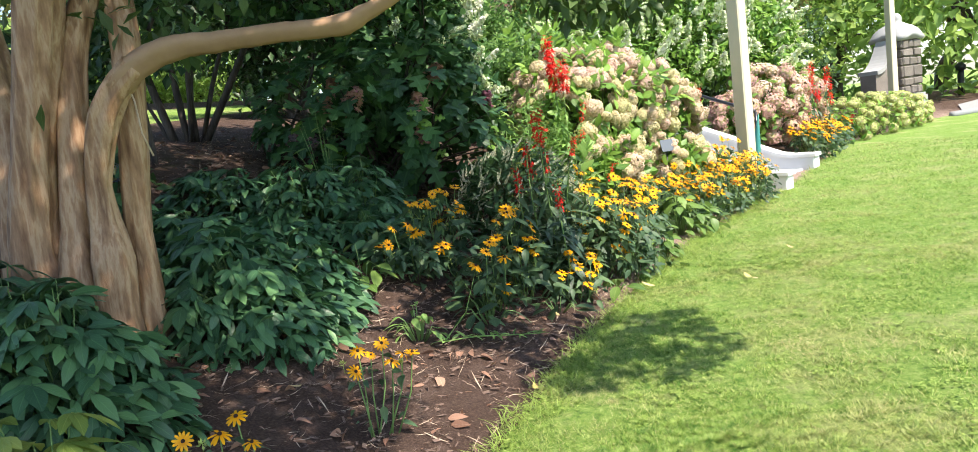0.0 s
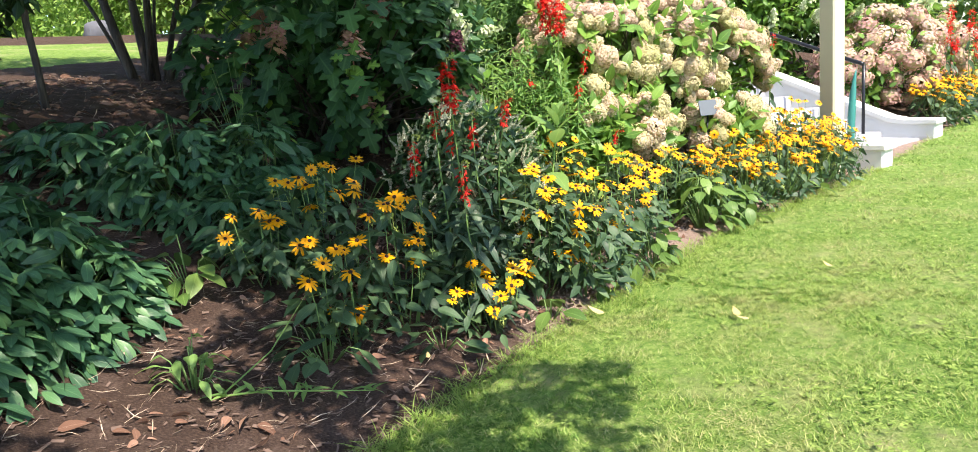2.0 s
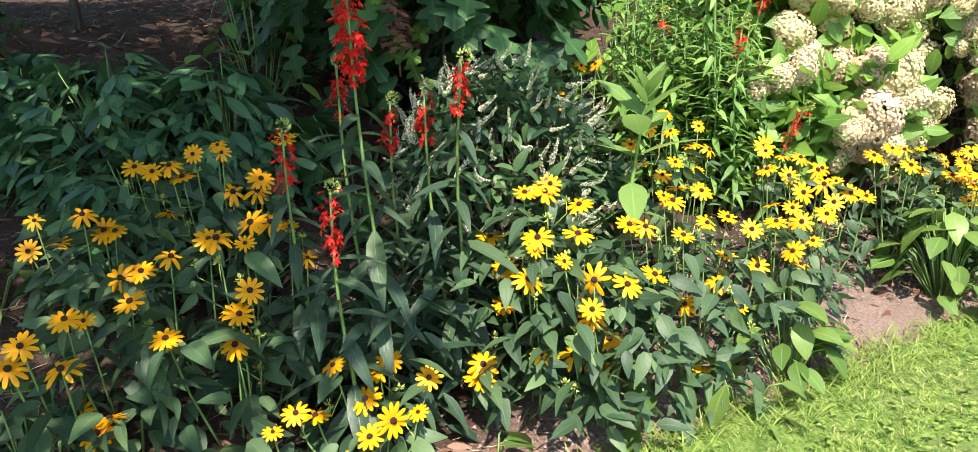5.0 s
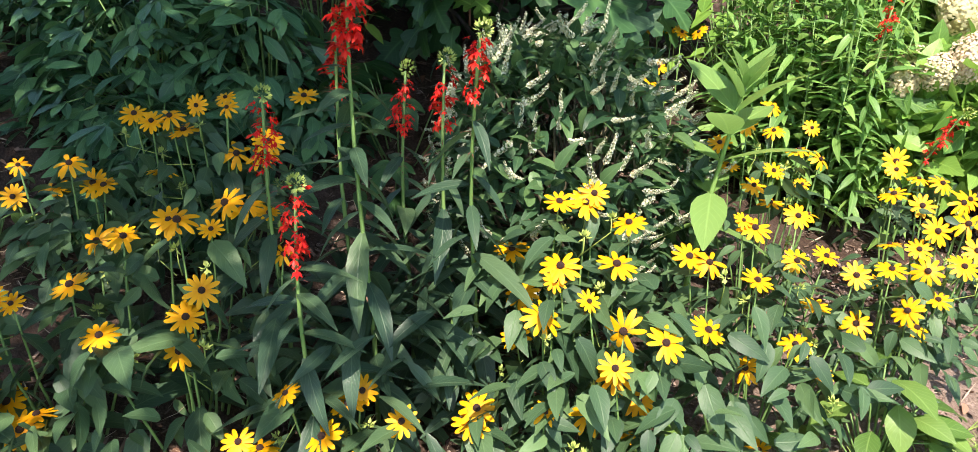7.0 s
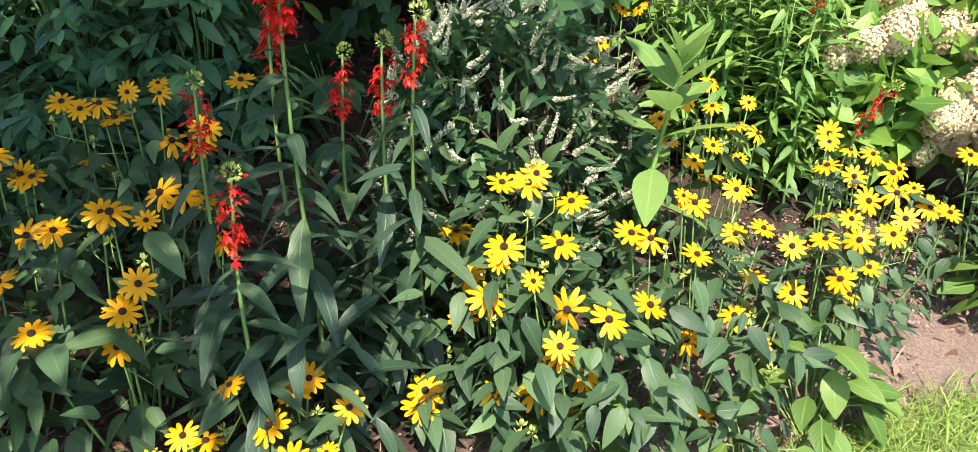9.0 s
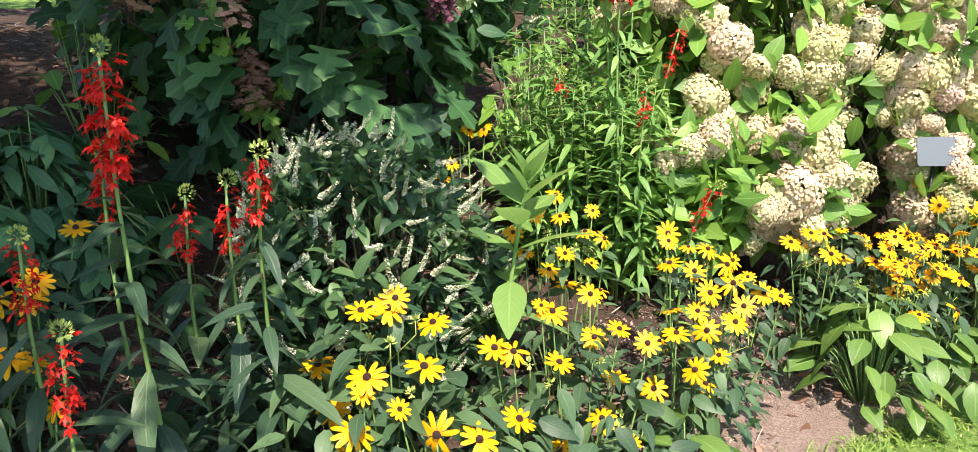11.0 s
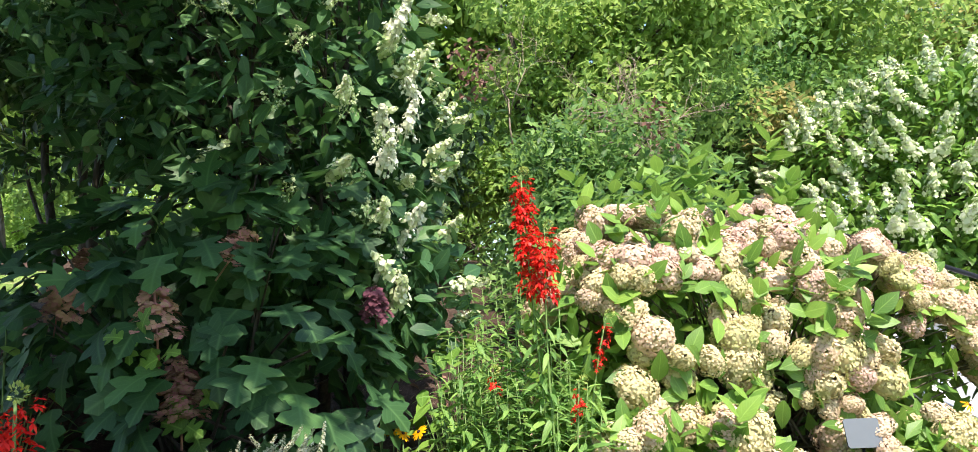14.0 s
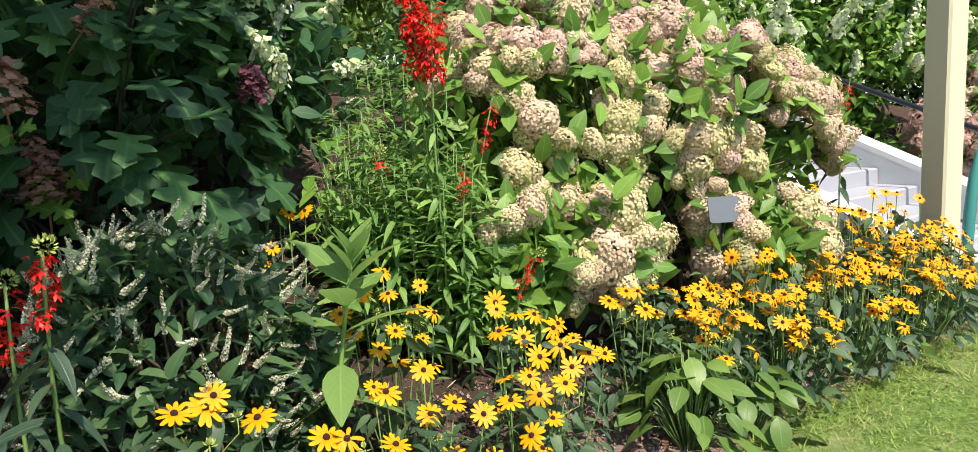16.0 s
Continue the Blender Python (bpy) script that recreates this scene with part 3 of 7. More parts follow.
def ground_z(x, y):
    d = np.maximum(inside(x, y), 0)
    z = np.interp(d, [0, 0.6, 1.2, 1.8, 2.8, 3.7, 6, 11, 24, 60], [0, 0.14, 0.36, 0.62, 1.03, 1.18, 1.55, 2.25, 3.2, 4.0])
    x, y = np.broadcast_arrays(np.asarray(x, float), np.asarray(y, float))
    px, py = x - STEP_O[0], y - STEP_O[1]
    u, v = px * STEP_U[0] + py * STEP_U[1], px * STEP_V[0] + py * STEP_V[1]
    cut = np.clip(1 - np.maximum(np.maximum(-v, v - 2.35), 0) / 0.6, 0, 1)
    low = np.clip(0.4 * (u - 1.25), 0, 2.2)
    z = z * (1 - cut) + np.minimum(z, low) * cut
    far = np.clip((y - 14) / 6, 0, 1) * np.clip((x - 3) / 3, 0, 1)
    return z * (1 - 0.85 * far)


def gz(x, y):
    return float(ground_z(x, y))


def bed_value(x, y):
    d = inside(x, y)
    back = np.interp(np.asarray(x) * 0.25 + np.asarray(y) * 0.12, [-3, 0, 3], [0.5, 0, -0.4])
    back = back + 2.2 * np.clip((np.asarray(x) + 3.9) / 0.8, 0, 1)
    soft = np.clip(0.5 + d / 0.12, 0, 1) * np.clip(0.5 + (4.9 + back - d) / 0.5, 0, 1)
    far = np.clip(0.5 + (d - 8.6) / 0.6, 0, 1) * np.clip(0.5 + (13 - d) / 0.6, 0, 1) * (np.asarray(x) < 0)
    return np.maximum(soft, far)


def build_ground():
    def axis(lo, a, b, hi, step):
        fine = np.arange(a, b, step)
        out = np.geomspace(step, hi - b, 46)
        left = np.geomspace(step, a - lo, 46)
        return np.concatenate([a - left[::-1], fine, b + out])

    xs, ys = axis(-150, -3.2, 4.6, 150, 0.055), axis(-60, 0.6, 9.5, 260, 0.055)
    x, y = np.meshgrid(xs, ys, indexing="ij")
    z = ground_z(x, y)
    bed = bed_value(x, y)
    lump = np.array([noise.noise((a * 3.1, b * 3.1, 0.0)) for a, b in zip(x.ravel(), y.ravel())]).reshape(x.shape)
    fine = np.array([noise.noise((a * 11.0, b * 11.0, 4.0)) for a, b in zip(x.ravel(), y.ravel())]).reshape(x.shape)
    near = np.clip(1.5 - np.hypot(x - 0.5, y - 4) / 10, 0, 1)
    z = z + near * (lump * 0.02 + fine * 0.010) * (0.35 + 0.65 * bed) - 0.03 * bed * np.clip(1.0 - inside(x, y) / 0.4, 0, 1)
    i, j = np.meshgrid(np.arange(len(xs) - 1), np.arange(len(ys) - 1), indexing="ij")
    n = len(ys)
    q = np.stack([i * n + j, (i + 1) * n + j, (i + 1) * n + j + 1, i * n + j + 1], -1).reshape(-1, 4)
    g = Geo()
    g.add(np.stack([x, y, z], -1).reshape(-1, 3), [q])
    me = g.mesh("ground", "ground")
    layer = me.attributes.new("bed", "FLOAT", "POINT")
    layer.data.foreach_set("value", bed.ravel().astype(np.float32))
    d = inside(x, y)
    # Extent of the painted sunlight: near the edge, on the sunny right side.
    sunlit_rim = np.clip(1.25 - d / 0.55, 0, 1) * np.clip((x - 0.45) / 0.4, 0, 1)
    layer = me.attributes.new("sunlit_rim", "FLOAT", "POINT")
    layer.data.foreach_set("value", sunlit_rim.ravel().astype(np.float32))
    tagged(new("ground", me), "mown green lawn and a bank of dark brown bark mulch", "ground", kind="structure")


build_ground()


# ---- steps, rail, posts ----
def step_point(u, v, z):
    p = STEP_O + u * STEP_U + v * STEP_V
    return (p[0], p[1], z)


def prism(g, profile, v0, v1, mat=0, bevel=0.012):
    """A solid with a profile of (u, z) points, from v0 to v1 across the steps; its rims are chamfered."""
    c = np.mean(profile, axis=0)
    rings = []
    for v, shrink in ((v0, bevel), (v0 + bevel, 0), (v1 - bevel, 0), (v1, bevel)):
        ring = []
        for u, z in profile:
            d = np.array([u, z]) - c
            s = 1 - shrink / max(0.02, np.linalg.norm(d))
            ring.append(step_point(c[0] + d[0] * s, v, c[1] + d[1] * s))
        rings.append(ring)
    n = len(profile)
    faces = [[(k * n + i, k * n + (i + 1) % n, (k + 1) * n + (i + 1) % n, (k + 1) * n + i) for k in range(3) for i in range(n)],
             [list(range(n))[::-1]], [[3 * n + i for i in range(n)]]]
    g.add(np.array(rings).reshape(-1, 3), faces, mat=mat)


def build_steps():
    root = empty("garden_steps", *step_point(1, 1.1, 0), "painted grey garden steps between low white side walls", "steps")
    root.location = (0, 0, 0)
    for i in range(9):
        g = Geo()
        u, z = 0.80 + 0.33 * i, 0.075 + 0.14 * i
        prism(g, [(u, z - 0.16), (u + 0.37, z - 0.16), (u + 0.37, z), (u + 0.012, z), (u, z - 0.012)], 0.2, 2.08, bevel=0.003)
        ob = part("step", g, ["grey_paint"], root, "grey painted concrete step" if i == 0 else "", smooth=False)
    for v0, v1, u0 in ((0.0, 0.2, -0.02), (2.08, 2.30, 0.28)):
        g = Geo()
        prism(g, [(u0, -0.12), (4.2, 0.9), (4.2, 1.60), (u0 + 0.45, 0.17), (u0 + 0.3, 0.145), (u0, 0.145)], v0, v1, bevel=0.02)
        wall = part("side_wall", g, ["white_paint"], root, "white painted low side wall", smooth=False)
        g = Geo()
        prism(g, [(u0 - 0.02, 0.15), (u0 + 0.31, 0.15), (u0 + 0.46, 0.175), (4.2, 1.605), (4.2, 1.65), (u0 + 0.45, 0.22), (u0 + 0.30, 0.19), (u0 - 0.02, 0.185)], v0 - 0.02, v1 + 0.02, bevel=0.012)
        part("coping", g, ["white_paint"], wall, smooth=False)
    g = Geo()
    prism(g, [(0.42, -0.05), (0.82, -0.05), (0.82, 0.012), (0.43, 0.008)], 0.2, 2.08, bevel=0.01)
    part("landing", g, ["grey_paint"], root, smooth=False)


def build_rail():
    root = empty("handrail", *step_point(0.9, 1.85, 0.0), "thin black metal handrail beside the steps", "handrail")
    off = np.array(root.location)
    g = Geo()
    pts = [step_point(0.90, 1.85, 0.80), step_point(0.93, 1.85, 0.815)] + [step_point(u, 1.85, 0.82 + 0.41 * (u - 0.95)) for u in (1.0, 2.0, 3.0, 4.0, 4.8)]
    g.tube(np.array(pts) - off, 0.021, 8)
    part("top_bar", g, ["black_metal"], root)
    for u, low in ((0.90, 0.02), (2.95, 0.85), (4.75, 1.55)):
        g = Geo()
        g.tube(np.array([step_point(u, 1.85, low), step_point(u, 1.85, 0.81 + 0.41 * (u - 0.93))]) - off, 0.017, 8)
        part("rail_post", g, ["black_metal"], root)
        g = Geo()
        g.tube(np.array([step_point(u, 1.85, low - 0.012), step_point(u, 1.85, low + 0.006)]) - off, 0.045, 10)
        part("foot_plate", g, ["black_metal"], root)


def build_post(x, y, height, label, side=0.14, turn=38):
    root = empty("wooden_post", x, y, gz(x, y) - 0.02, label, "post", "cream posts")
    g = Geo()
    b = 0.012
    h = side / 2
    ring = [(h, h - b), (h - b, h), (-h + b, h), (-h, h - b), (-h, -h + b), (-h + b, -h), (h - b, -h), (h, -h + b)]
    c, s = math.cos(radians(turn)), math.sin(radians(turn))
    v = [(a * c - d * s, a * s + d * c, z) for z in (0.0, height) for a, d in ring]
    g.add(v, [[(i, (i + 1) % 8, 8 + (i + 1) % 8, 8 + i) for i in range(8)], [[8 + i for i in range(8)]]])
    part("shaft", g, ["cream_paint"], root, smooth=False)
    g = Geo()
    turn3 = [[c, -s, 0], [s, c, 0], [0, 0, 1]]
    g.box((side + 0.05, side + 0.05, 0.04), (0, 0, height + 0.02), turn3)
    g.box((side + 0.02, side + 0.02, 0.03), (0, 0, height + 0.055), turn3)
    part("cap", g, ["cream_paint"], root, smooth=False)
    g = Geo()
    g.box((side + 0.03, side + 0.03, 0.16), (0, 0, 0.08), turn3)
    part("base_trim", g, ["cream_paint"], root, smooth=False)


def build_plaque():
    root = empty("plant_label", 1.58, 6.34, gz(1.58, 6.34), "small grey metal plant label on a stake under the hydrangea", "plant label")
    g = Geo()
    t = np.array(Euler((radians(72), 0, radians(20))).to_matrix())
    v = np.array([(a * 0.062, b * 0.052, z) for z in (-0.003, 0.003) for a, b in ((-1, -0.85), (-0.9, -1), (0.9, -1), (1, -0.85), (1, 0.85), (0.9, 1), (-0.9, 1), (-1, 0.85))])
    g.add(v @ t.T + (0.02, 0, 0.575), [[(i, (i + 1) % 8, 8 + (i + 1) % 8, 8 + i) for i in range(8)], [list(range(8))[::-1]], [[8 + i for i in range(8)]]])
    part("plate", g, ["plaque"], root, smooth=False)
    g = Geo()
    g.tube([(0, 0.02, -0.05), (0.02, 0.015, 0.57)], 0.006, 6)
    part("stake", g, ["black_metal"], root)


def build_teal_pole():
    root = empty("garden_stake", 3.02, 8.09, gz(3.02, 8.09), "tapered teal plastic stake standing beside the steps", "stake")
    g = Geo()
    g.tube([(0, 0, -0.03), (0.0, 0, 0.10), (0.01, 0, 0.42), (0.02, 0, 0.60), (0.035, 0, 0.74), (0.045, 0, 0.80)], [0.022, 0.030, 0.032, 0.026, 0.012, 0.003], 8)
    part("shaft", g, ["teal"], root)
    g = Geo()
    g.tube([(0, 0, 0.14), (0, 0, 0.17)], [0.036, 0.036], 10)
    part("collar", g, ["teal"], root)


build_steps()
build_rail()
build_post(2.735, 7.61, 3.6, "cream painted square wooden post rising from the flower bed")
build_post(9.65, 17.15, 4.2, "cream painted post beside the stone gate pillar", 0.16, 20)
build_plaque()
build_teal_pole()


# ---- plant parts ----
def disc(n, r):
    a, q = rng.uniform(0, 2 * math.pi, n), np.sqrt(rng.uniform(0, 1, n)) * r
    return np.stack([np.cos(a) * q, np.sin(a) * q], 1)


def cone_mesh():
    g = Geo()
    rings = [(0.17, 0.0), (0.195, 0.08), (0.17, 0.17), (0.10, 0.23), (0.02, 0.26)]
    n = 9
    v = [(r * math.cos(2 * math.pi * k / n), r * math.sin(2 * math.pi * k / n), z) for r, z in rings for k in range(n)]
    g.add(v, [[(i * n + k, i * n + (k + 1) % n, (i + 1) * n + (k + 1) % n, (i + 1) * n + k) for i in range(len(rings) - 1) for k in range(n)], [[36 + k for k in range(n)]]])
    return g.mesh("cone", "rud_cone")


def petal_shape(width, droop, fold):
    """A strap 1 long with a narrow foot, near-even width and a blunt tip."""
    t = np.array([0.0, 0.3, 0.62, 0.86, 1.0])
    w = width / 2 * np.array([0.42, 0.9, 1.0, 0.84, 0.22])
    z = -droop * t**2
    v = np.concatenate([np.stack([-w, t, z - fold * w], 1), np.stack([0 * t, t, z], 1), np.stack([w, t, z - fold * w], 1)])
    i = np.arange(4)
    q = np.concatenate([np.stack([i, 5 + i, 6 + i, i + 1], 1), np.stack([5 + i, 10 + i, 11 + i, 6 + i], 1)])
    uv = np.concatenate([np.stack([0 * t + u, t], 1) for u in (0, 0.5, 1)])
    return v, [q], uv


def head_mesh(petals, droop, gap=0.0):
    g = Geo()
    shape = petal_shape(0.33, droop, 0.18)
    for k in range(petals):
        a = 2 * math.pi * (k + rng.uniform(-0.16, 0.16)) / petals
        if rng.uniform() < gap:
            continue
        c, s = math.cos(a), math.sin(a)
        tilt = rng.uniform(-0.12, 0.16)
        turn = np.array([[c, -s, 0], [s, c, 0], [0, 0, 1]]) @ np.array([[1, 0, 0], [0, math.cos(tilt), -math.sin(tilt)], [0, math.sin(tilt), math.cos(tilt)]])
        size = rng.uniform(0.74, 0.86)
        g.scatter(shape, (turn * size)[None], (turn @ np.array([0, 0.15, 0.03]))[None])
    return g.mesh("flower_head", "rud_petal")


CONE = cone_mesh()
HEADS = [head_mesh(12, 0.10), head_mesh(13, 0.22), head_mesh(11, 0.36), head_mesh(12, 0.02), head_mesh(10, 0.5, 0.1), head_mesh(13, 0.16, 0.08)]
SUNWARD = np.array(SUN)


def susan_head(root, top, scale=1.0):
    """A flower head that looks to the sun, with its dark cone."""
    n = SUNWARD + 0.24 * rng.normal(size=3)
    n /= np.linalg.norm(n)
    turn = turns_to(np.cross(n, rng.normal(size=3))[None], n[None])[0]
    size = scale * rng.uniform(0.034, 0.043) * (0.72 if rng.uniform() < 0.12 else 1.0)
    head = piece("flower_head", HEADS[int(rng.integers(len(HEADS)))], root, matrix(turn, top, size))
    piece("cone", CONE, head, Matrix(), "dark brown cone")


def black_eyed_susan(x, y, radius, height, heads, leaves=24, big=1.0, label="", fill=112, head_scale=1.0):
    """A clump whose heads are spread at random over its round top."""
    tops = []
    for hx, hy in disc(heads, radius):
        h = height * rng.uniform(0.66, 1.08) * (1 - 0.25 * (np.hypot(hx, hy) / max(radius, 0.01)) ** 2)
        tops.append((x + hx, y + hy, gz(x + hx, y + hy) + h))
    return susan_plant(x, y, tops, leaves, big, label, fill, head_scale, radius)


def susan_plant(x, y, tops, leaves=24, big=1.0, label="", fill=40, head_scale=1.0, radius=0.2):
    """A clump with its heads at the given places: a wiry stem to each, hanging pointed leaves up the stems."""
    z = gz(x, y)
    root = empty("black_eyed_susan", x, y, z - 0.01, label or "clump of yellow black-eyed susans in full bloom with dark green leaves", "flower", "black-eyed susans")
    tops = np.array(tops, float) - (x, y, z)
    height = float(np.quantile(tops[:, 2], 0.8))
    lp, la = [], []
    for top in tops:
        hx, hy = top[:2]
        foot = np.array([hx * 0.4 + rng.uniform(-0.02, 0.02), hy * 0.4 + rng.uniform(-0.02, 0.02), 0.0])
        foot[2] = gz(x + foot[0], y + foot[1]) - z
        bend = (foot + top) / 2 + np.array([hx * 0.16, hy * 0.16, 0.05 * height]) + rng.uniform(-0.012, 0.012, 3)
        pts = np.array([foot, foot * 0.5 + bend * 0.5, bend, bend * 0.4 + top * 0.6, top])
        part("stem", Geo().tube(pts, [0.0032, 0.003, 0.0026, 0.0022, 0.0018], 4), ["rud_stem"], root)
        for _ in range(max(1 if leaves else 0, round(leaves / len(tops)))):
            s = rng.uniform(0.15, 0.93)
            at = np.array([np.interp(s * 4, range(5), pts[:, k]) for k in range(3)])
            a = rng.uniform(0, 2 * math.pi)
            lp.append(at)
            la.append((math.cos(a), math.sin(a), rng.uniform(-0.9, 0.45)))
    lp, la = np.array(lp).reshape(-1, 3), np.array(la).reshape(-1, 3)
    up = np.tile((0, 0, 1.0), (len(lp), 1)) + 0.25 * rng.normal(size=(len(lp), 3)) + 0.3 * np.column_stack([la[:, :2], np.zeros(len(la))]) if len(lp) else lp
    if len(lp):
        leaf_pieces(root, "ovate", "rud_leaf", la, up, lp, rng.uniform(0.05, 0.115, len(lp)) * big)
    if fill:
        p = disc(fill, radius * 1.02)
        hz = rng.uniform(0.05, 1, fill) ** 0.75 * 1.0 * height * (1 - 0.3 * (np.hypot(p[:, 0], p[:, 1]) / radius) ** 2)
        dz = ground_z(x + p[:, 0], y + p[:, 1]) - z
        a = np.arctan2(p[:, 1], p[:, 0]) + 1.1 * rng.normal(size=fill)
        al = np.stack([np.cos(a), np.sin(a), rng.uniform(-1.0, 0.45, fill)], 1)
        foliage(root, "ovate", "rud_leaf", al, np.tile((0, 0, 1.0), (fill, 1)) + 0.2 * al + 0.45 * rng.normal(size=(fill, 3)), np.column_stack([p, dz + hz]), rng.uniform(0.04, 0.10, fill) * big)
    bud = Geo()
    for top in tops:
        susan_head(root, top, head_scale)
        if fill and rng.uniform() < 0.6:
            c = top + np.array([*rng.uniform(-0.05, 0.05, 2), rng.uniform(-0.09, -0.02)])
            w = sphere_ways(12)
            bud.scatter(LEAF["tiny"], turns_to(w + (0, 0, 0.5), w) * 0.014, c + w * 0.003)
            bud.tube([c, c + (0, 0, -0.03), top * 0.75 + (0, 0, 0.01)], [0.0014, 0.0013, 0.0014], 3)
    if bud.n:
        tagged(part("flower_bud", bud, ["lob_bud"], root, "yellow-green unopened buds"), kind="stuff")
    return root


def floret_shape(petals=4, cup=0.25, width=0.9):
    g = Geo()
    for k in range(petals):
        a = 2 * math.pi * k / petals
        c, s = math.cos(a), math.sin(a)
        turn = np.array([[c, -s, 0], [s, c, 0], [0, 0, 1]])
        v = np.array([(0, 0, 0), (-width / 2, 0.62, cup * 0.7), (0, 1.0, cup * 0.55), (width / 2, 0.62, cup * 0.7)]) @ turn.T
        g.add(v, [[(0, 3, 2, 1)]], [(0.5, 0.3), (0.2, 0.6), (0.5, 0.9), (0.8, 0.6)])
    return np.concatenate(g.v), [f for f, _ in g.f], np.concatenate(g.uv)


def pinwheel_shape():
    """A tiny four-petalled floret, one triangle a petal."""
    g = Geo()
    for k in range(4):
        a = math.pi / 2 * k
        c, d = math.cos(a), math.sin(a)
        v = np.array([(0, 0, 0), (0.62, 0.78, 0.14), (-0.62, 0.78, 0.14)]) @ np.array([[c, -d, 0], [d, c, 0], [0, 0, 1]]).T
        g.add(v, [[(0, 1, 2)]], [(0.5, 0.3), (0.8, 0.8), (0.2, 0.8)])
    return np.concatenate(g.v), [f for f, _ in g.f], np.concatenate(g.uv)


PINWHEEL = pinwheel_shape()


FOLDED = (np.array([(0.72, 0.72, 0.0), (-0.72, 0.72, 0.16), (-0.72, -0.72, 0.0), (0.72, -0.72, 0.16)]), [[(0, 1, 3), (1, 2, 3)]], np.array([(0.8, 0.8), (0.2, 0.8), (0.2, 0.4), (0.8, 0.4)]))


def mophead(material, n=150, size=0.085, flat=0.85, point=0.0, floret=0.0135, core_mat="hyd_core", shape=PINWHEEL):
    """A round or cone-shaped head of small four-petalled florets over a green core."""
    ways = sphere_ways(int(n * 1.25))
    ways = ways[ways[:, 2] > -0.72][:n]
    lumps = sphere_ways(16)
    bulge = 0.84 + 0.28 * np.max(np.clip(ways @ lumps.T, 0, 1) ** 4, axis=1)
    r = size * bulge * rng.uniform(0.93, 1.06, len(ways))
    taper = 1 - point * np.clip(ways[:, 2], 0, 1)
    p = np.stack([ways[:, 0] * r * taper, ways[:, 1] * r * taper, ways[:, 2] * r * flat * (1 + point * 1.4)], 1)
    n_dir = ways + (0, 0, 0.15) + 0.3 * rng.normal(size=ways.shape)
    turn = turns_to(np.cross(n_dir, rng.normal(size=ways.shape)), n_dir) * rng.uniform(0.75, 1.2, len(ways))[:, None, None] * floret
    g = Geo()
    g.scatter(shape, turn, p)
    k, m = 8, 5
    v = [(size * 0.86 * math.sin(math.pi * (i + 0.5) / m) * math.cos(2 * math.pi * j / k), size * 0.86 * math.sin(math.pi * (i + 0.5) / m) * math.sin(2 * math.pi * j / k), size * 0.86 * flat * (1 + point) * math.cos(math.pi * (i + 0.5) / m)) for i in range(m) for j in range(k)]
    g.add(v, [[(i * k + j, (i + 1) * k + j, (i + 1) * k + (j + 1) % k, i * k + (j + 1) % k) for i in range(m - 1) for j in range(k)]], mat=1)
    return g.mesh("flower_head", material, core_mat)


def shell_points(lumps, n, apart, low=0.0, keep=None):
    """Points spread over the joined outside of some ellipsoids, with their outward ways."""
    lumps = np.asarray(lumps, float)
    area = np.prod(lumps[:, 3:], axis=1) ** (2 / 3)
    pick = rng.choice(len(lumps), n * 14, p=area / area.sum())
    ways = sphere_ways(n * 14)
    p = lumps[pick, :3] + ways * lumps[pick, 3:]
    ok = p[:, 2] > low
    for k, l in enumerate(lumps):
        ok &= (pick == k) | (np.sum(((p - l[:3]) / l[3:]) ** 2, axis=1) > 0.93)
    if keep is not None:
        ok &= keep(p, ways)
    p, w = p[ok], (ways / lumps[pick, 3:])[ok]
    w /= np.linalg.norm(w, axis=1)[:, None]
    out = []
    kept = np.zeros((0, 3))
    for i in range(len(p)):
        if apart <= 0 or not len(kept) or np.min(np.sum((kept - p[i]) ** 2, axis=1)) > apart**2:
            out.append(i)
            kept = p[out] if apart > 0 else kept
            if len(out) >= n:
                break
    return p[out], w[out]


def stems_to(g, base, tops, radius=0.005, spread=0.15, sides=4, share=1.0):
    for top in tops:
        if rng.uniform() > share:
            continue
        foot = np.array([*(rng.normal(size=2) * spread), 0.0]) + base
        mid = foot * 0.45 + top * 0.55 + np.array([0, 0, 0.12 * np.linalg.norm(top - foot)])
        g.tube([foot, foot * 0.6 + mid * 0.4 + (0, 0, 0.05), mid, mid * 0.4 + top * 0.6, top], [radius * 1.6, radius * 1.4, radius, radius * 0.8, radius * 0.6], sides)


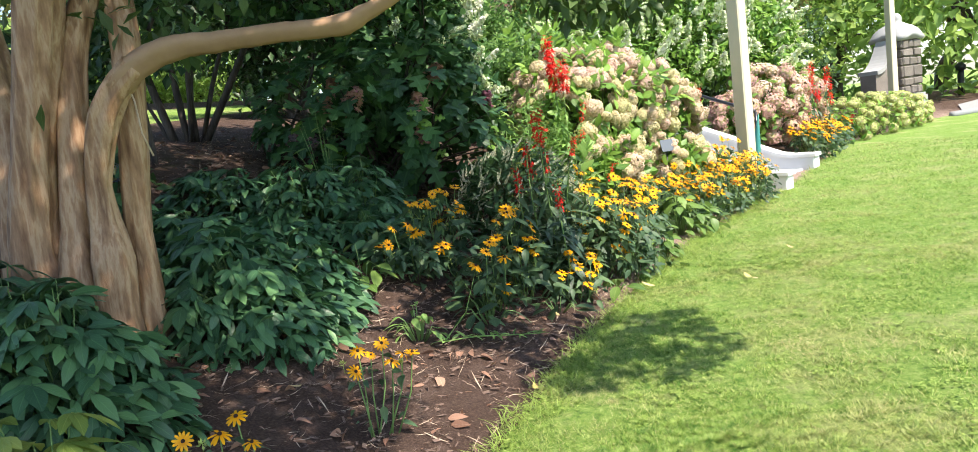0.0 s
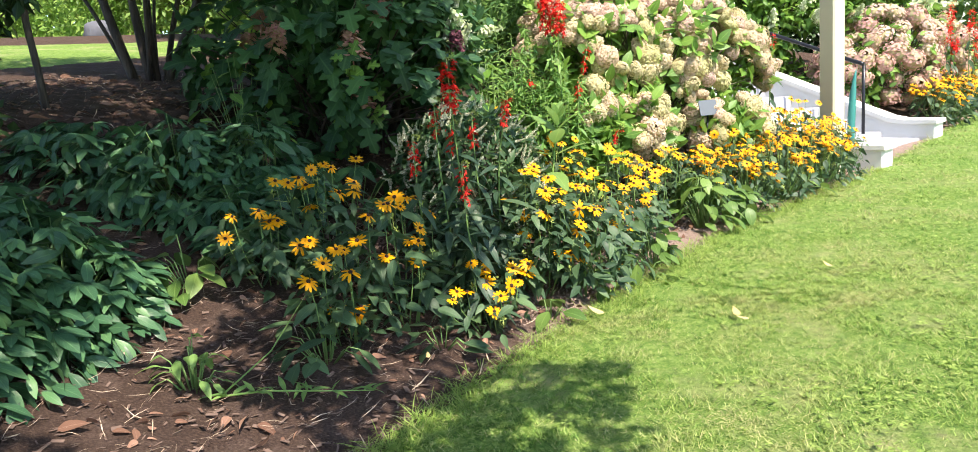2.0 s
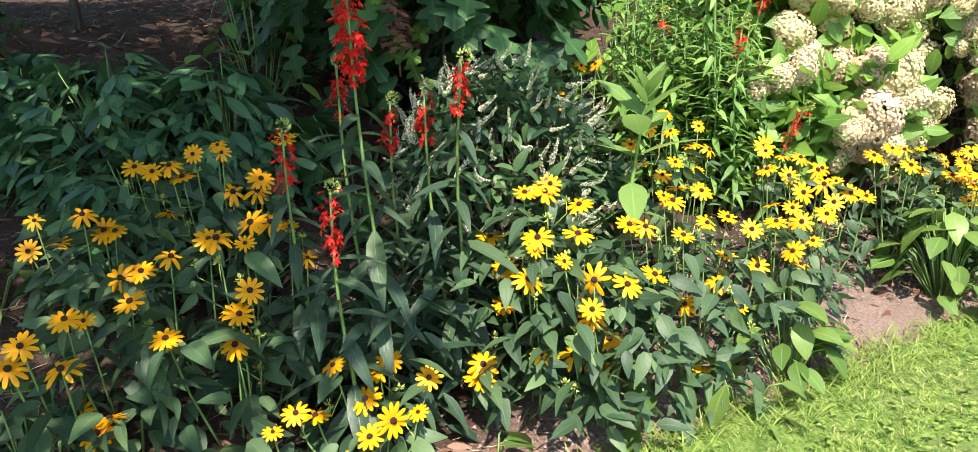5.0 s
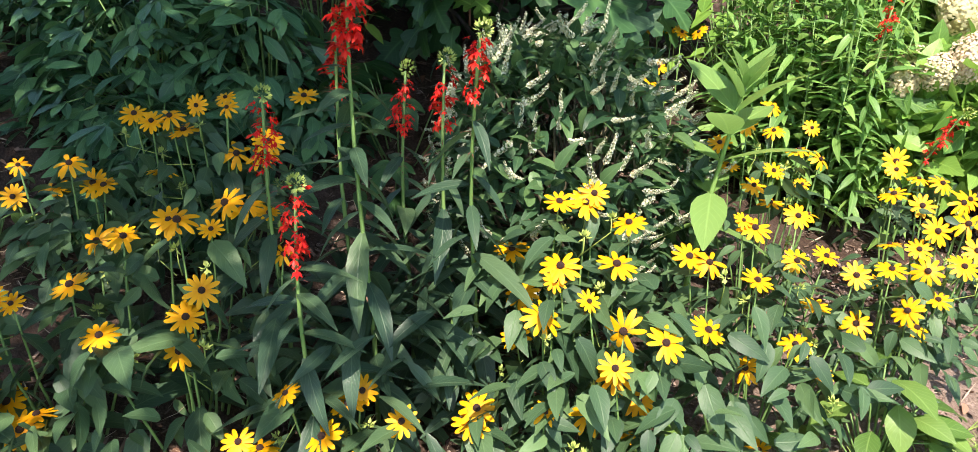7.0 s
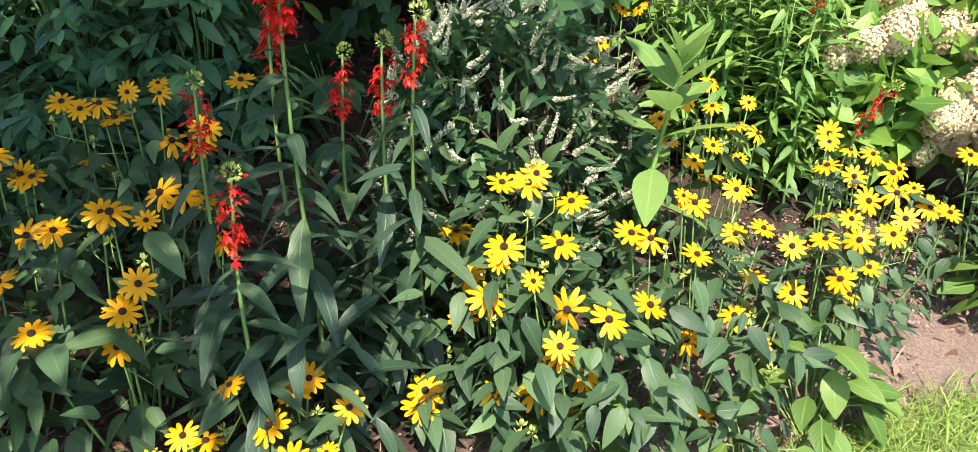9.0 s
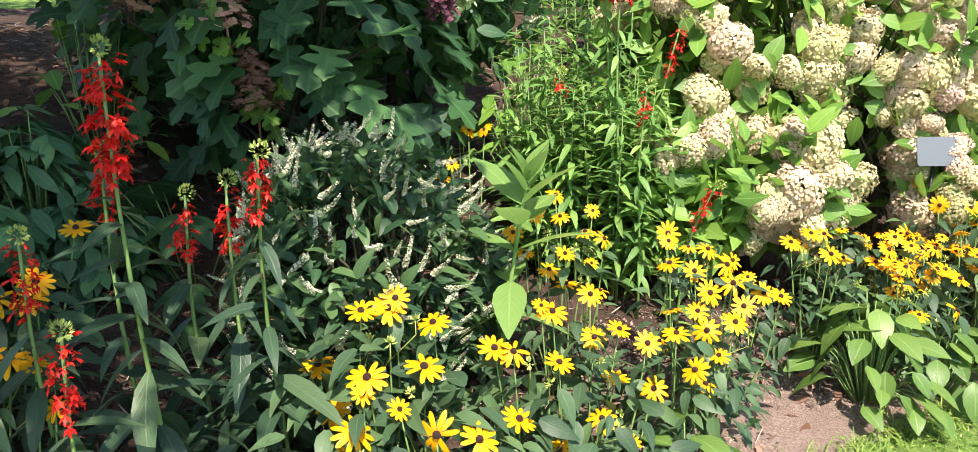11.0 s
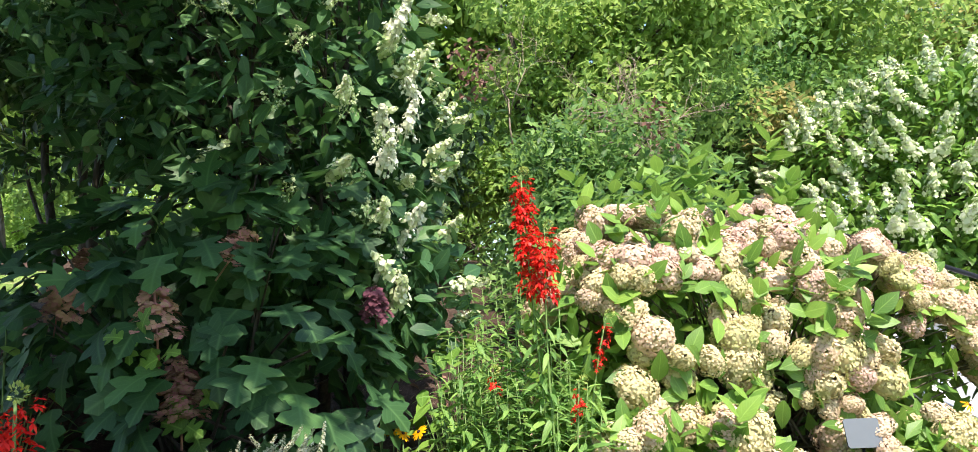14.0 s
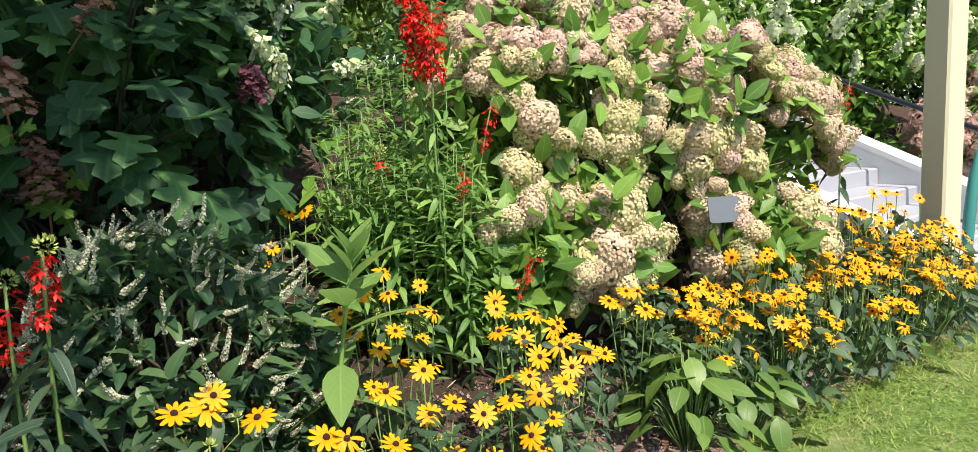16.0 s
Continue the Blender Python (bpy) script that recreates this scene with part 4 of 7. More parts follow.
def hydrangea(x, y, lumps, heads, apart, meshes, leaf_mat, leaf_n, label, leaf_size=(0.08, 0.13), head_size=(0.62, 1.08), name="hydrangea_shrub", fill=1500, keep=None, low=0.3, pieces=280, leaf_kind="ovate_flat", outset=0.02, group="hydrangeas"):
    """A rounded shrub; lumps are ellipsoids in places relative to its foot."""
    z = gz(x, y)
    root = empty(name, x, y, z - 0.02, label, "shrub", group)
    p, w = shell_points(lumps, heads, apart, low, keep)
    g = Geo()
    stems_to(g, np.zeros(3), p * 0.94, 0.005, 0.15, 4, 0.8)
    tagged(part("branching", g, ["twig"], root), kind="stuff")
    for at, way in zip(p, w):
        way = way + np.array([0, 0, 0.35]) + 0.25 * rng.normal(size=3)
        way /= np.linalg.norm(way)
        turn = turns_to(np.cross(way, rng.normal(size=3))[None], way[None])[0]
        high = np.clip((at[2] - low) / max(p[:, 2].max() - low, 0.1), 0, 1)
        me = meshes[int(np.clip(len(meshes) * (0.5 * rng.uniform() + 0.62 * high), 0, len(meshes) - 1))]
        piece("flower_head", me, root, matrix(turn, at + way * outset * rng.uniform(-1, 1.6), rng.uniform(*head_size)) @ Matrix.Diagonal((1, rng.uniform(0.78, 1.2), rng.uniform(0.72, 1.1), 1)))
    lumps = np.asarray(lumps, float)
    small = lumps.copy()
    small[:, 3:] *= 1.03
    p, w = shell_points(small, leaf_n, 0, low * 0.5, keep)
    side = np.cross(w, rng.normal(size=w.shape))
    along = w * rng.uniform(0.1, 0.9, (len(w), 1)) + side + np.array([0, 0, 0.1])
    up = w + np.array([0, 0, 0.5]) + 0.3 * rng.normal(size=w.shape)
    sizes = rng.uniform(*leaf_size, len(p))
    leaf_pieces(root, leaf_kind, leaf_mat, along[:pieces], up[:pieces], p[:pieces], sizes[:pieces])
    if len(p) > pieces:
        foliage(root, leaf_kind, leaf_mat, along[pieces:], up[pieces:], p[pieces:], sizes[pieces:], "outer_foliage")
    if fill:
        pick = rng.integers(len(lumps), size=fill)
        p = lumps[pick, :3] + sphere_ways(fill) * lumps[pick, 3:] * rng.uniform(0.35, 0.93, (fill, 1))
        p = p[p[:, 2] > 0.04]
        foliage(root, "simple", leaf_mat, sphere_ways(len(p)), sphere_ways(len(p)) + (0, 0, 0.6), p, rng.uniform(leaf_size[0], leaf_size[1] * 1.1, len(p)), "inner_foliage")
    return root


# ---- cream and pink hydrangeas ----
CREAM = [mophead("hyd_floret", 900, s, f, p, 0.0088, shape=FOLDED) for s, f, p in ((0.096, 0.78, 0.0), (0.10, 0.9, 0.15), (0.09, 0.72, 0.0), (0.10, 1.0, 0.25), (0.092, 0.8, 0.0))]
CREAM += [mophead("hyd_pink", 900, s, f, p, 0.0088, shape=FOLDED) for s, f, p in ((0.095, 0.8, 0.05), (0.098, 0.95, 0.2), (0.092, 0.75, 0.0))]
PINK = [mophead("hyd_rose", 170, 0.085), mophead("hyd_rose", 170, 0.09, 0.9, 0.15), mophead("hyd_pink", 170, 0.085)]
LIME = [mophead("hyd_lime", 150, 0.085), mophead("hyd_lime", 150, 0.09, 0.8)]

def leafy_shoots(root, tips, ways, leaf_mat, size):
    """Rosettes of fresh leaves at the ends of shoots."""
    at, al, up = [], [], []
    for tip, way in zip(tips, ways):
        way = way + np.array([0, 0, 0.6]) + 0.2 * rng.normal(size=3)
        way /= np.linalg.norm(way)
        side = np.cross(way, rng.normal(size=3))
        side /= np.linalg.norm(side)
        other = np.cross(way, side)
        for k in range(8):
            a = 2.4 * k
            out = side * math.cos(a) + other * math.sin(a)
            at.append(tip + way * (0.018 * k - 0.10))
            al.append(out + way * (0.1 + 0.17 * k))
            up.append(way + 0.2 * rng.normal(size=3))
    at, al, up = np.array(at), np.array(al), np.array(up)
    foliage(root, "ovate_flat", leaf_mat, al, up, at, rng.uniform(*size, len(at)), "shoot_foliage")


H1 = [(-0.32, -0.52, 0.62, 0.44, 0.48, 0.62), (0.20, 0.02, 0.62, 0.55, 0.58, 0.66), (0.64, 0.47, 0.50, 0.41, 0.49, 0.50), (-0.26, -1.14, 0.20, 0.25, 0.20, 0.24), (0.60, -0.38, 0.20, 0.26, 0.24, 0.20), (-0.30, 0.35, 0.75, 0.45, 0.5, 0.66), (-0.48, -0.92, 0.40, 0.16, 0.16, 0.22), (0.02, -0.90, 0.24, 0.2, 0.18, 0.2)]


def clustered(p, w):
    """Where the heads crowd together; the gaps between are left to the leaves."""
    lump = np.array([noise.noise((a * 2.7, b * 2.7, c * 2.7)) for a, b, c in p])
    return (w[:, 1] < 0.75) & (w[:, 2] > -0.6) & ((p[:, 2] > 0.42) | (p[:, 1] < -0.75) | ((p[:, 0] > 0.35) & (p[:, 1] < 0.0))) & (lump > -0.02)


big_hydrangea = hydrangea(1.13, 6.95, H1, 400, 0.06, CREAM, "hyd_leaf", 760, "large hydrangea shrub loaded with cream and pink mophead flowers", head_size=(0.40, 0.84), keep=clustered, low=-0.02, fill=4600)
tips, ways = shell_points(H1, 80, 0.1, 0.3, lambda p, w: (w[:, 1] < 0.6) & (p[:, 0] < 0.5))
leafy_shoots(big_hydrangea, tips + ways * rng.uniform(0.0, 0.09, (len(tips), 1)), ways, "hyd_leaf", (0.07, 0.12))
tips = np.stack([rng.uniform(-0.75, 0.35, 26), rng.uniform(0.0, 0.5, 26), rng.uniform(1.22, 1.58, 26)], 1)
leafy_shoots(big_hydrangea, tips, np.tile((0, -0.2, 1.0), (26, 1)), "hyd_leaf", (0.08, 0.13))
hydrangea(4.35, 11.35, [(0, 0, 0.55, 0.62, 0.75, 0.62), (-0.45, -0.5, 0.4, 0.42, 0.42, 0.45), (0.6, 0.7, 0.6, 0.6, 0.6, 0.6)],
          110, 0.125, PINK, "hyd_leaf", 260, "hydrangea shrub with dusty pink mophead flowers beyond the steps", fill=900, keep=lambda p, w: w[:, 1] < 0.8, low=0.12, pieces=90, head_size=(1.0, 1.5))
hydrangea(7.2, 13.9, [(0, 0, 0.35, 0.7, 0.6, 0.42), (0.9, 0.8, 0.3, 0.7, 0.6, 0.42), (-0.8, -0.8, 0.3, 0.5, 0.5, 0.42), (1.7, 1.7, 0.25, 0.6, 0.5, 0.36)],
          110, 0.15, LIME, "hyd_leaf", 240, "low hydrangea shrub with lime green mophead flowers", fill=700, keep=lambda p, w: w[:, 1] < 0.8, low=0.06, pieces=80, head_size=(0.85, 1.2))

# ---- black-eyed susans ----
SHADED = "shaded clump of yellow black-eyed susans with dull dark leaves"
susan_plant(-0.42, 3.86, [(-0.488, 3.736, 0.58), (-0.42, 3.822, 0.581), (-0.37, 3.871, 0.528), (-0.582, 3.829, 0.485), (-0.273, 3.97, 0.564), (-0.40, 3.86, 0.53), (-0.52, 3.72, 0.50)], 34, 1.0, SHADED, 150)
susan_plant(-0.27, 4.10, [(-0.41, 3.98, 0.675), (-0.365, 4.0, 0.662), (-0.33, 4.03, 0.675), (-0.29, 4.08, 0.70), (-0.26, 4.14, 0.715), (-0.22, 4.12, 0.70), (-0.17, 4.30, 0.71), (-0.20, 4.121, 0.591), (-0.143, 4.157, 0.591), (-0.15, 4.18, 0.62), (-0.31, 4.05, 0.64)], 30, 1.0, SHADED, 150)
susan_plant(-0.01, 3.62, [(-0.237, 3.843, 0.446), (0.028, 3.652, 0.477), (0.009, 3.56, 0.465), (-0.009, 3.533, 0.476), (-0.029, 3.452, 0.447), (0.054, 3.478, 0.405), (-0.086, 3.444, 0.389), (-0.032, 3.526, 0.261), (0.044, 3.522, 0.24), (0.045, 3.75, 0.549), (-0.26, 3.80, 0.44), (0.05, 3.55, 0.26)], 36, 1.05, SHADED, 120)
susan_plant(0.13, 3.80, [(0.086, 3.821, 0.573), (0.135, 3.877, 0.554), (0.222, 3.804, 0.48), (0.22, 3.77, 0.438), (0.217, 3.753, 0.376), (0.13, 3.961, 0.58), (0.13, 3.653, 0.412), (0.229, 3.969, 0.504), (0.19, 3.78, 0.44), (0.17, 3.98, 0.57), (0.10, 3.93, 0.585), (0.10, 3.83, 0.575)], 40, 1.1, SHADED, 110)
susan_plant(0.44, 3.88, [(0.346, 3.778, 0.234), (0.397, 3.851, 0.323), (0.443, 3.888, 0.237), (0.503, 3.828, 0.195), (0.339, 3.719, 0.219), (0.539, 3.862, 0.225), (0.532, 3.999, 0.257), (0.426, 3.959, 0.264), (0.481, 3.774, 0.152), (0.38, 3.80, 0.225), (0.56, 3.92, 0.22), (0.43, 3.99, 0.28)], 24, 0.9, "low clump of black-eyed susans at the front of the bed", 50, 0.95, 0.16)
ALONE = "small black-eyed susan plant standing alone in the mulch"
susan_plant(-0.45, 2.28, [(-0.463, 2.28, 0.377), (-0.388, 2.30, 0.387), (-0.42, 2.26, 0.365), (-0.33, 2.33, 0.336), (-0.295, 2.30, 0.345), (-0.473, 2.25, 0.32), (-0.36, 2.28, 0.33)], 14, 0.55, ALONE, 12, 0.72, 0.08)
susan_plant(-0.73, 1.76, [(-0.723, 1.75, 0.36), (-0.743, 1.73, 0.31), (-0.648, 1.75, 0.33), (-0.687, 1.78, 0.39), (-0.815, 1.75, 0.355)], 12, 0.7, ALONE, 14, 0.75, 0.08)
SUNLIT = "sunlit clump of yellow black-eyed susans at the lawn's edge"
susan_plant(0.60, 4.33, [(0.563, 4.394, 0.589), (0.594, 4.442, 0.584), (0.492, 4.337, 0.483), (0.663, 4.261, 0.493), (0.66, 4.28, 0.515), (0.549, 4.306, 0.415), (0.656, 4.238, 0.425), (0.558, 4.28, 0.33), (0.576, 4.149, 0.233), (0.57, 4.14, 0.20), (0.708, 4.192, 0.266), (0.60, 4.46, 0.60)], 36, 0.95, SUNLIT, 210, 1.0, 0.18)
susan_plant(0.78, 4.38, [(0.657, 4.509, 0.539), (0.708, 4.393, 0.498), (0.724, 4.285, 0.464), (0.795, 4.296, 0.427), (0.858, 4.335, 0.411), (0.801, 4.267, 0.365), (0.792, 4.313, 0.202), (0.804, 4.353, 0.258), (0.75, 4.27, 0.24), (0.79, 4.29, 0.335)], 34, 0.95, SUNLIT, 230, 1.0, 0.19)
susan_plant(0.90, 4.66, [(0.775, 4.552, 0.487), (0.815, 4.56, 0.484), (0.899, 4.6, 0.459), (0.822, 4.742, 0.51), (0.80, 4.73, 0.525), (0.851, 4.903, 0.504), (0.928, 4.535, 0.303), (0.977, 4.645, 0.33), (1.008, 4.752, 0.227), (0.998, 4.891, 0.408), (1.027, 4.851, 0.317), (0.94, 4.857, 0.446), (0.88, 4.45, 0.40), (0.90, 4.80, 0.44), (0.96, 4.78, 0.36), (0.952, 4.613, 0.08)], 40, 0.9, SUNLIT, 250, 0.95, 0.22)
susan_plant(1.06, 4.98, [(1.104, 4.922, 0.349), (1.14, 5.0, 0.36), (1.05, 4.95, 0.42), (1.10, 5.05, 0.40), (1.02, 5.02, 0.45), (1.16, 5.08, 0.42), (1.00, 4.98, 0.38), (1.12, 4.96, 0.30)], 22, 0.75, SUNLIT, 170, 0.9, 0.17)
AMONG = "black-eyed susans growing among taller perennials"
susan_plant(0.70, 5.08, [(0.60, 4.995, 0.611), (0.745, 5.143, 0.593), (0.64, 5.05, 0.66), (0.69, 5.10, 0.64), (0.72, 5.06, 0.55), (0.78, 5.10, 0.52), (0.66, 5.14, 0.69), (0.76, 5.16, 0.65), (0.62, 5.02, 0.55), (0.74, 5.02, 0.48), (0.80, 5.14, 0.58), (0.70, 5.0, 0.52), (0.82, 5.06, 0.46)], 22, 0.75, AMONG, 70, 0.85, 0.15)
susan_plant(1.06, 5.26, [(0.951, 5.231, 0.567), (1.047, 5.271, 0.544), (1.238, 5.283, 0.433), (1.168, 5.145, 0.441), (1.00, 5.25, 0.55), (1.10, 5.26, 0.51), (1.13, 5.20, 0.48), (1.08, 5.16, 0.46), (1.20, 5.24, 0.45), (1.15, 5.30, 0.47), (0.97, 5.18, 0.52), (1.03, 5.20, 0.50), (1.10, 5.34, 0.50), (1.06, 5.12, 0.42), (0.93, 5.30, 0.57)], 24, 0.7, AMONG, 190, 0.95, 0.18)
susan_plant(1.28, 5.64, [(1.266, 5.692, 0.51), (1.22, 5.60, 0.50), (1.33, 5.62, 0.47), (1.30, 5.74, 0.50), (1.36, 5.70, 0.44), (1.24, 5.70, 0.47)], 12, 0.75, AMONG, 130, 0.9, 0.15)
susan_plant(0.18, 5.36, [(0.15, 5.40, 0.83), (0.20, 5.41, 0.83), (0.24, 5.40, 0.825), (0.11, 5.42, 0.82), (0.30, 5.40, 0.83), (0.20, 5.35, 0.72), (0.18, 5.33, 0.68)], 8, 0.75, AMONG, 30, 0.8, 0.14)
for spec in [(1.50, 5.88, 0.20, 0.42, 28), (1.78, 6.10, 0.22, 0.40, 44), (1.72, 6.34, 0.22, 0.50, 24), (2.06, 6.46, 0.25, 0.44, 58), (2.36, 6.82, 0.25, 0.46, 62), (2.16, 6.92, 0.26, 0.60, 30), (2.62, 7.16, 0.22, 0.46, 50), (2.48, 7.32, 0.2, 0.58, 20), (1.36, 6.02, 0.14, 0.40, 12)]:
    black_eyed_susan(*spec, leaves=14, big=0.8, fill=240, head_scale=0.86, label="broad mass of golden black-eyed susans beside the steps")
for spec in [(4.75, 10.55, 0.30, 0.52, 32), (5.05, 11.0, 0.32, 0.58, 34), (5.45, 11.7, 0.34, 0.55, 36), (5.9, 12.4, 0.34, 0.5, 30)]:
    black_eyed_susan(*spec, leaves=0, fill=200, big=1.3, head_scale=1.45, label="black-eyed susans in bloom on the bank beyond the steps")


# ---- cardinal flowers ----
def lobelia_floret():
    g = Geo()
    petal = leaf_shape(0.42, 2, 0.1, 0.25, 0.5)
    for a, tilt, size in ((-50, -0.45, 0.9), (0, -0.6, 1.0), (50, -0.45, 0.9), (130, 0.6, 0.7), (230, 0.6, 0.7)):
        a = radians(a)
        c, s = math.cos(a), math.sin(a)
        turn = np.array([[c, -s, 0], [s, c, 0], [0, 0, 1]]) @ np.array([[1, 0, 0], [0, math.cos(tilt), -math.sin(tilt)], [0, math.sin(tilt), math.cos(tilt)]])
        g.scatter(petal, (turn * size)[None], np.array([[0, 0.25, 0]]))
    g.tube([(0, -0.35, -0.1), (0, 0.28, 0.02)], [0.05, 0.09], 4)
    return np.concatenate(g.v), [f for f, _ in g.f if f.shape[1] == 4], np.concatenate(g.uv)


FLORET = lobelia_floret()


def cardinal_flower(x, y, top, spike, tilt=(0.0, 0.0), leaves=22, florets=26, spent=0.12, leaf_low=0.06, wide=0.72, label="", leaf="lob_leaf", leaf_size=1.0):
    z = gz(x, y)
    root = empty("cardinal_flower", x, y, z - 0.01, label or "cardinal flower with a scarlet spike above lance-shaped green leaves", "flower", "cardinal flowers")
    h = top - z
    curve = lambda s: np.array([tilt[0] * s**2, tilt[1] * s**2, h * s]) + 0.006 * np.array([math.sin(7 * s), math.cos(5 * s), 0])
    g = Geo()
    g.tube([curve(s) for s in np.linspace(0, 1, 9)], np.linspace(0.0058, 0.0026, 9), 6)
    part("stem", g, ["rud_stem"], root)
    s0 = 1 - spike / h
    florets, leaves = int(florets * 2.3), int(leaves * 1.2)
    g, old = Geo(), Geo()
    s = np.sort(s0 + (0.985 - s0) * rng.uniform(0, 1, florets) ** 0.85)
    a = rng.uniform(0, 2 * math.pi, florets) + 0.5 * np.sin(9 * s)
    out = np.stack([np.cos(a), np.sin(a), rng.uniform(-0.7, 0.7, florets)], 1)
    at = np.array([curve(k) for k in s]) + out * rng.uniform(0.006, 0.030, florets)[:, None] * wide
    size = np.interp(s, [s0, s0 + 0.5 * (1 - s0), 1.0], [0.019, 0.022, 0.013]) * rng.uniform(0.7, 1.25, florets) * wide
    g.scatter(FLORET, turns_to(out, np.tile((0, 0, 1.0), (florets, 1))) * size[:, None, None], at)
    part("flower_spike", g, ["lob_petal"], root, "scarlet flower spike")
    n = int(16 + 60 * spent)
    s = rng.uniform(max(0.05, s0 - spent / h), s0 + 0.02, n)
    a = rng.uniform(0, 2 * math.pi, n)
    out = np.stack([np.cos(a), np.sin(a), rng.uniform(0.0, 0.8, n)], 1)
    old.scatter(LEAF["grass_leaf"], turns_to(out, np.tile((0, 0, 1.0), (n, 1))) * rng.uniform(0.014, 0.03, n)[:, None, None], np.array([curve(k) for k in s]))
    tagged(part("spent_flower", old, ["lob_old"], root), kind="stuff")
    bud = Geo()
    m = 60
    bw = sphere_ways(m)
    bud.scatter(LEAF["tiny"], turns_to(bw + (0.3, 0, 0.4), bw + 0.3 * sphere_ways(m)) * 0.009, np.array(curve(1.0)) + np.array([0.014, -0.006, 0.008]) + bw * np.array([0.013, 0.009, 0.011]))
    part("bud_tip", bud, ["lob_bud"], root)
    s = np.linspace(leaf_low, max(0.12, s0 - 0.03), leaves)
    a = np.arange(leaves) * 2.4 + rng.uniform(0, 6)
    al = np.stack([np.cos(a), np.sin(a), rng.uniform(-0.9, 0.35, leaves)], 1)
    size = np.interp(s, [0, 0.5, 1], [0.17, 0.155, 0.05]) * rng.uniform(0.7, 1.2, leaves) * leaf_size
    leaf_pieces(root, "long", leaf, al, np.tile((0, 0, 1.0), (leaves, 1)) + 0.2 * rng.normal(size=(leaves, 3)), np.array([curve(k) for k in s]), size)
    return root


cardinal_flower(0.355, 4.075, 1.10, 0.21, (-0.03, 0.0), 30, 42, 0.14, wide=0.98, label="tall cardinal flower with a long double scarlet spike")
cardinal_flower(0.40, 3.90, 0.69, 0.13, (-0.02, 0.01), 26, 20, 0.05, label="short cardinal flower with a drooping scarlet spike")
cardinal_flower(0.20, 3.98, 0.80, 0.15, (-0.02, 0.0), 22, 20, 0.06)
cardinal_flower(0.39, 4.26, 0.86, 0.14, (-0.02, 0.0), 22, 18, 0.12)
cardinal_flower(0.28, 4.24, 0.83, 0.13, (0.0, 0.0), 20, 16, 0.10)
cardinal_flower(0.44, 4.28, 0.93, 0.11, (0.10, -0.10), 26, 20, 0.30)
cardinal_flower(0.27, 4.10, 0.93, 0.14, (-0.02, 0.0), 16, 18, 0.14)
cardinal_flower(0.66, 5.62, 1.66, 0.42, (-0.07, 0.04), 60, 90, 0.22, 0.2, wide=1.25, label="very tall cardinal flower with a broad scarlet spike above narrow leaves", leaf="lob_sunlit", leaf_size=0.58)
cardinal_flower(0.68, 5.60, 1.46, 0.24, (0.005, 0.0), 20, 48, 0.2, 0.3, wide=1.2, leaf="lob_sunlit", leaf_size=0.58)
cardinal_flower(0.74, 5.70, 1.16, 0.18, (0.10, 0.02), 44, 16, 0.10, 0.2, leaf="lob_sunlit", leaf_size=0.58)
cardinal_flower(0.76, 5.58, 0.96, 0.14, (0.02, -0.02), 40, 12, 0.10, 0.2, leaf="lob_sunlit", leaf_size=0.58)
cardinal_flower(0.55, 5.55, 1.00, 0.08, (-0.05, -0.02), 40, 6, 0.18, 0.2, leaf="lob_sunlit", leaf_size=0.58)
cardinal_flower(0.88, 5.62, 0.66, 0.13, (0.12, -0.06), 10, 18, 0.08, label="cardinal flower leaning into the hydrangea blooms", leaf="lob_sunlit", leaf_size=0.58)
cardinal_flower(2.22, 7.50, 1.18, 0.14, (0.04, -0.03), 12, 14, 0.3)
for k, (x, y, top) in enumerate([(5.05, 11.2, 1.25), (5.2, 11.5, 1.45), (5.45, 11.55, 1.35), (5.75, 12.1, 1.2), (5.0, 10.9, 1.0), (5.9, 12.4, 0.9), (6.6, 13.1, 0.5)]):
    cardinal_flower(x, y, top, 0.32 if k < 4 else 0.18, (0.02, 0), 14, 34, 0.1, 0.2, 1.3, label="distant cardinal flower with a scarlet spike")


def under_leaves(x, y, radius, height, n, label):
    """Long dark basal leaves that close the ground below the cardinal flowers."""
    z = gz(x, y)
    root = empty("leafy_perennial", x, y, z - 0.01, label, "perennial")
    p = disc(n, radius)
    a = np.arctan2(p[:, 1], p[:, 0]) + rng.normal(size=n) * 0.9
    al = np.stack([np.cos(a), np.sin(a), rng.uniform(-1.0, 0.2, n)], 1)
    at = np.column_stack([p, rng.uniform(0.04, 1, n) * height + ground_z(x + p[:, 0], y + p[:, 1]) - z])
    up = np.tile((0, 0, 1.0), (n, 1)) + 0.3 * rng.normal(size=(n, 3))
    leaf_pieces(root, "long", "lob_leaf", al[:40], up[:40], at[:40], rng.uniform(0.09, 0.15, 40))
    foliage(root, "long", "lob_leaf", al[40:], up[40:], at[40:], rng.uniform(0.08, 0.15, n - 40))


for spec in [(0.34, 4.05, 0.17, 0.38, 110), (0.40, 4.28, 0.17, 0.40, 100)]:
    under_leaves(*spec, "dark lance-shaped leaves at the foot of the cardinal flowers")


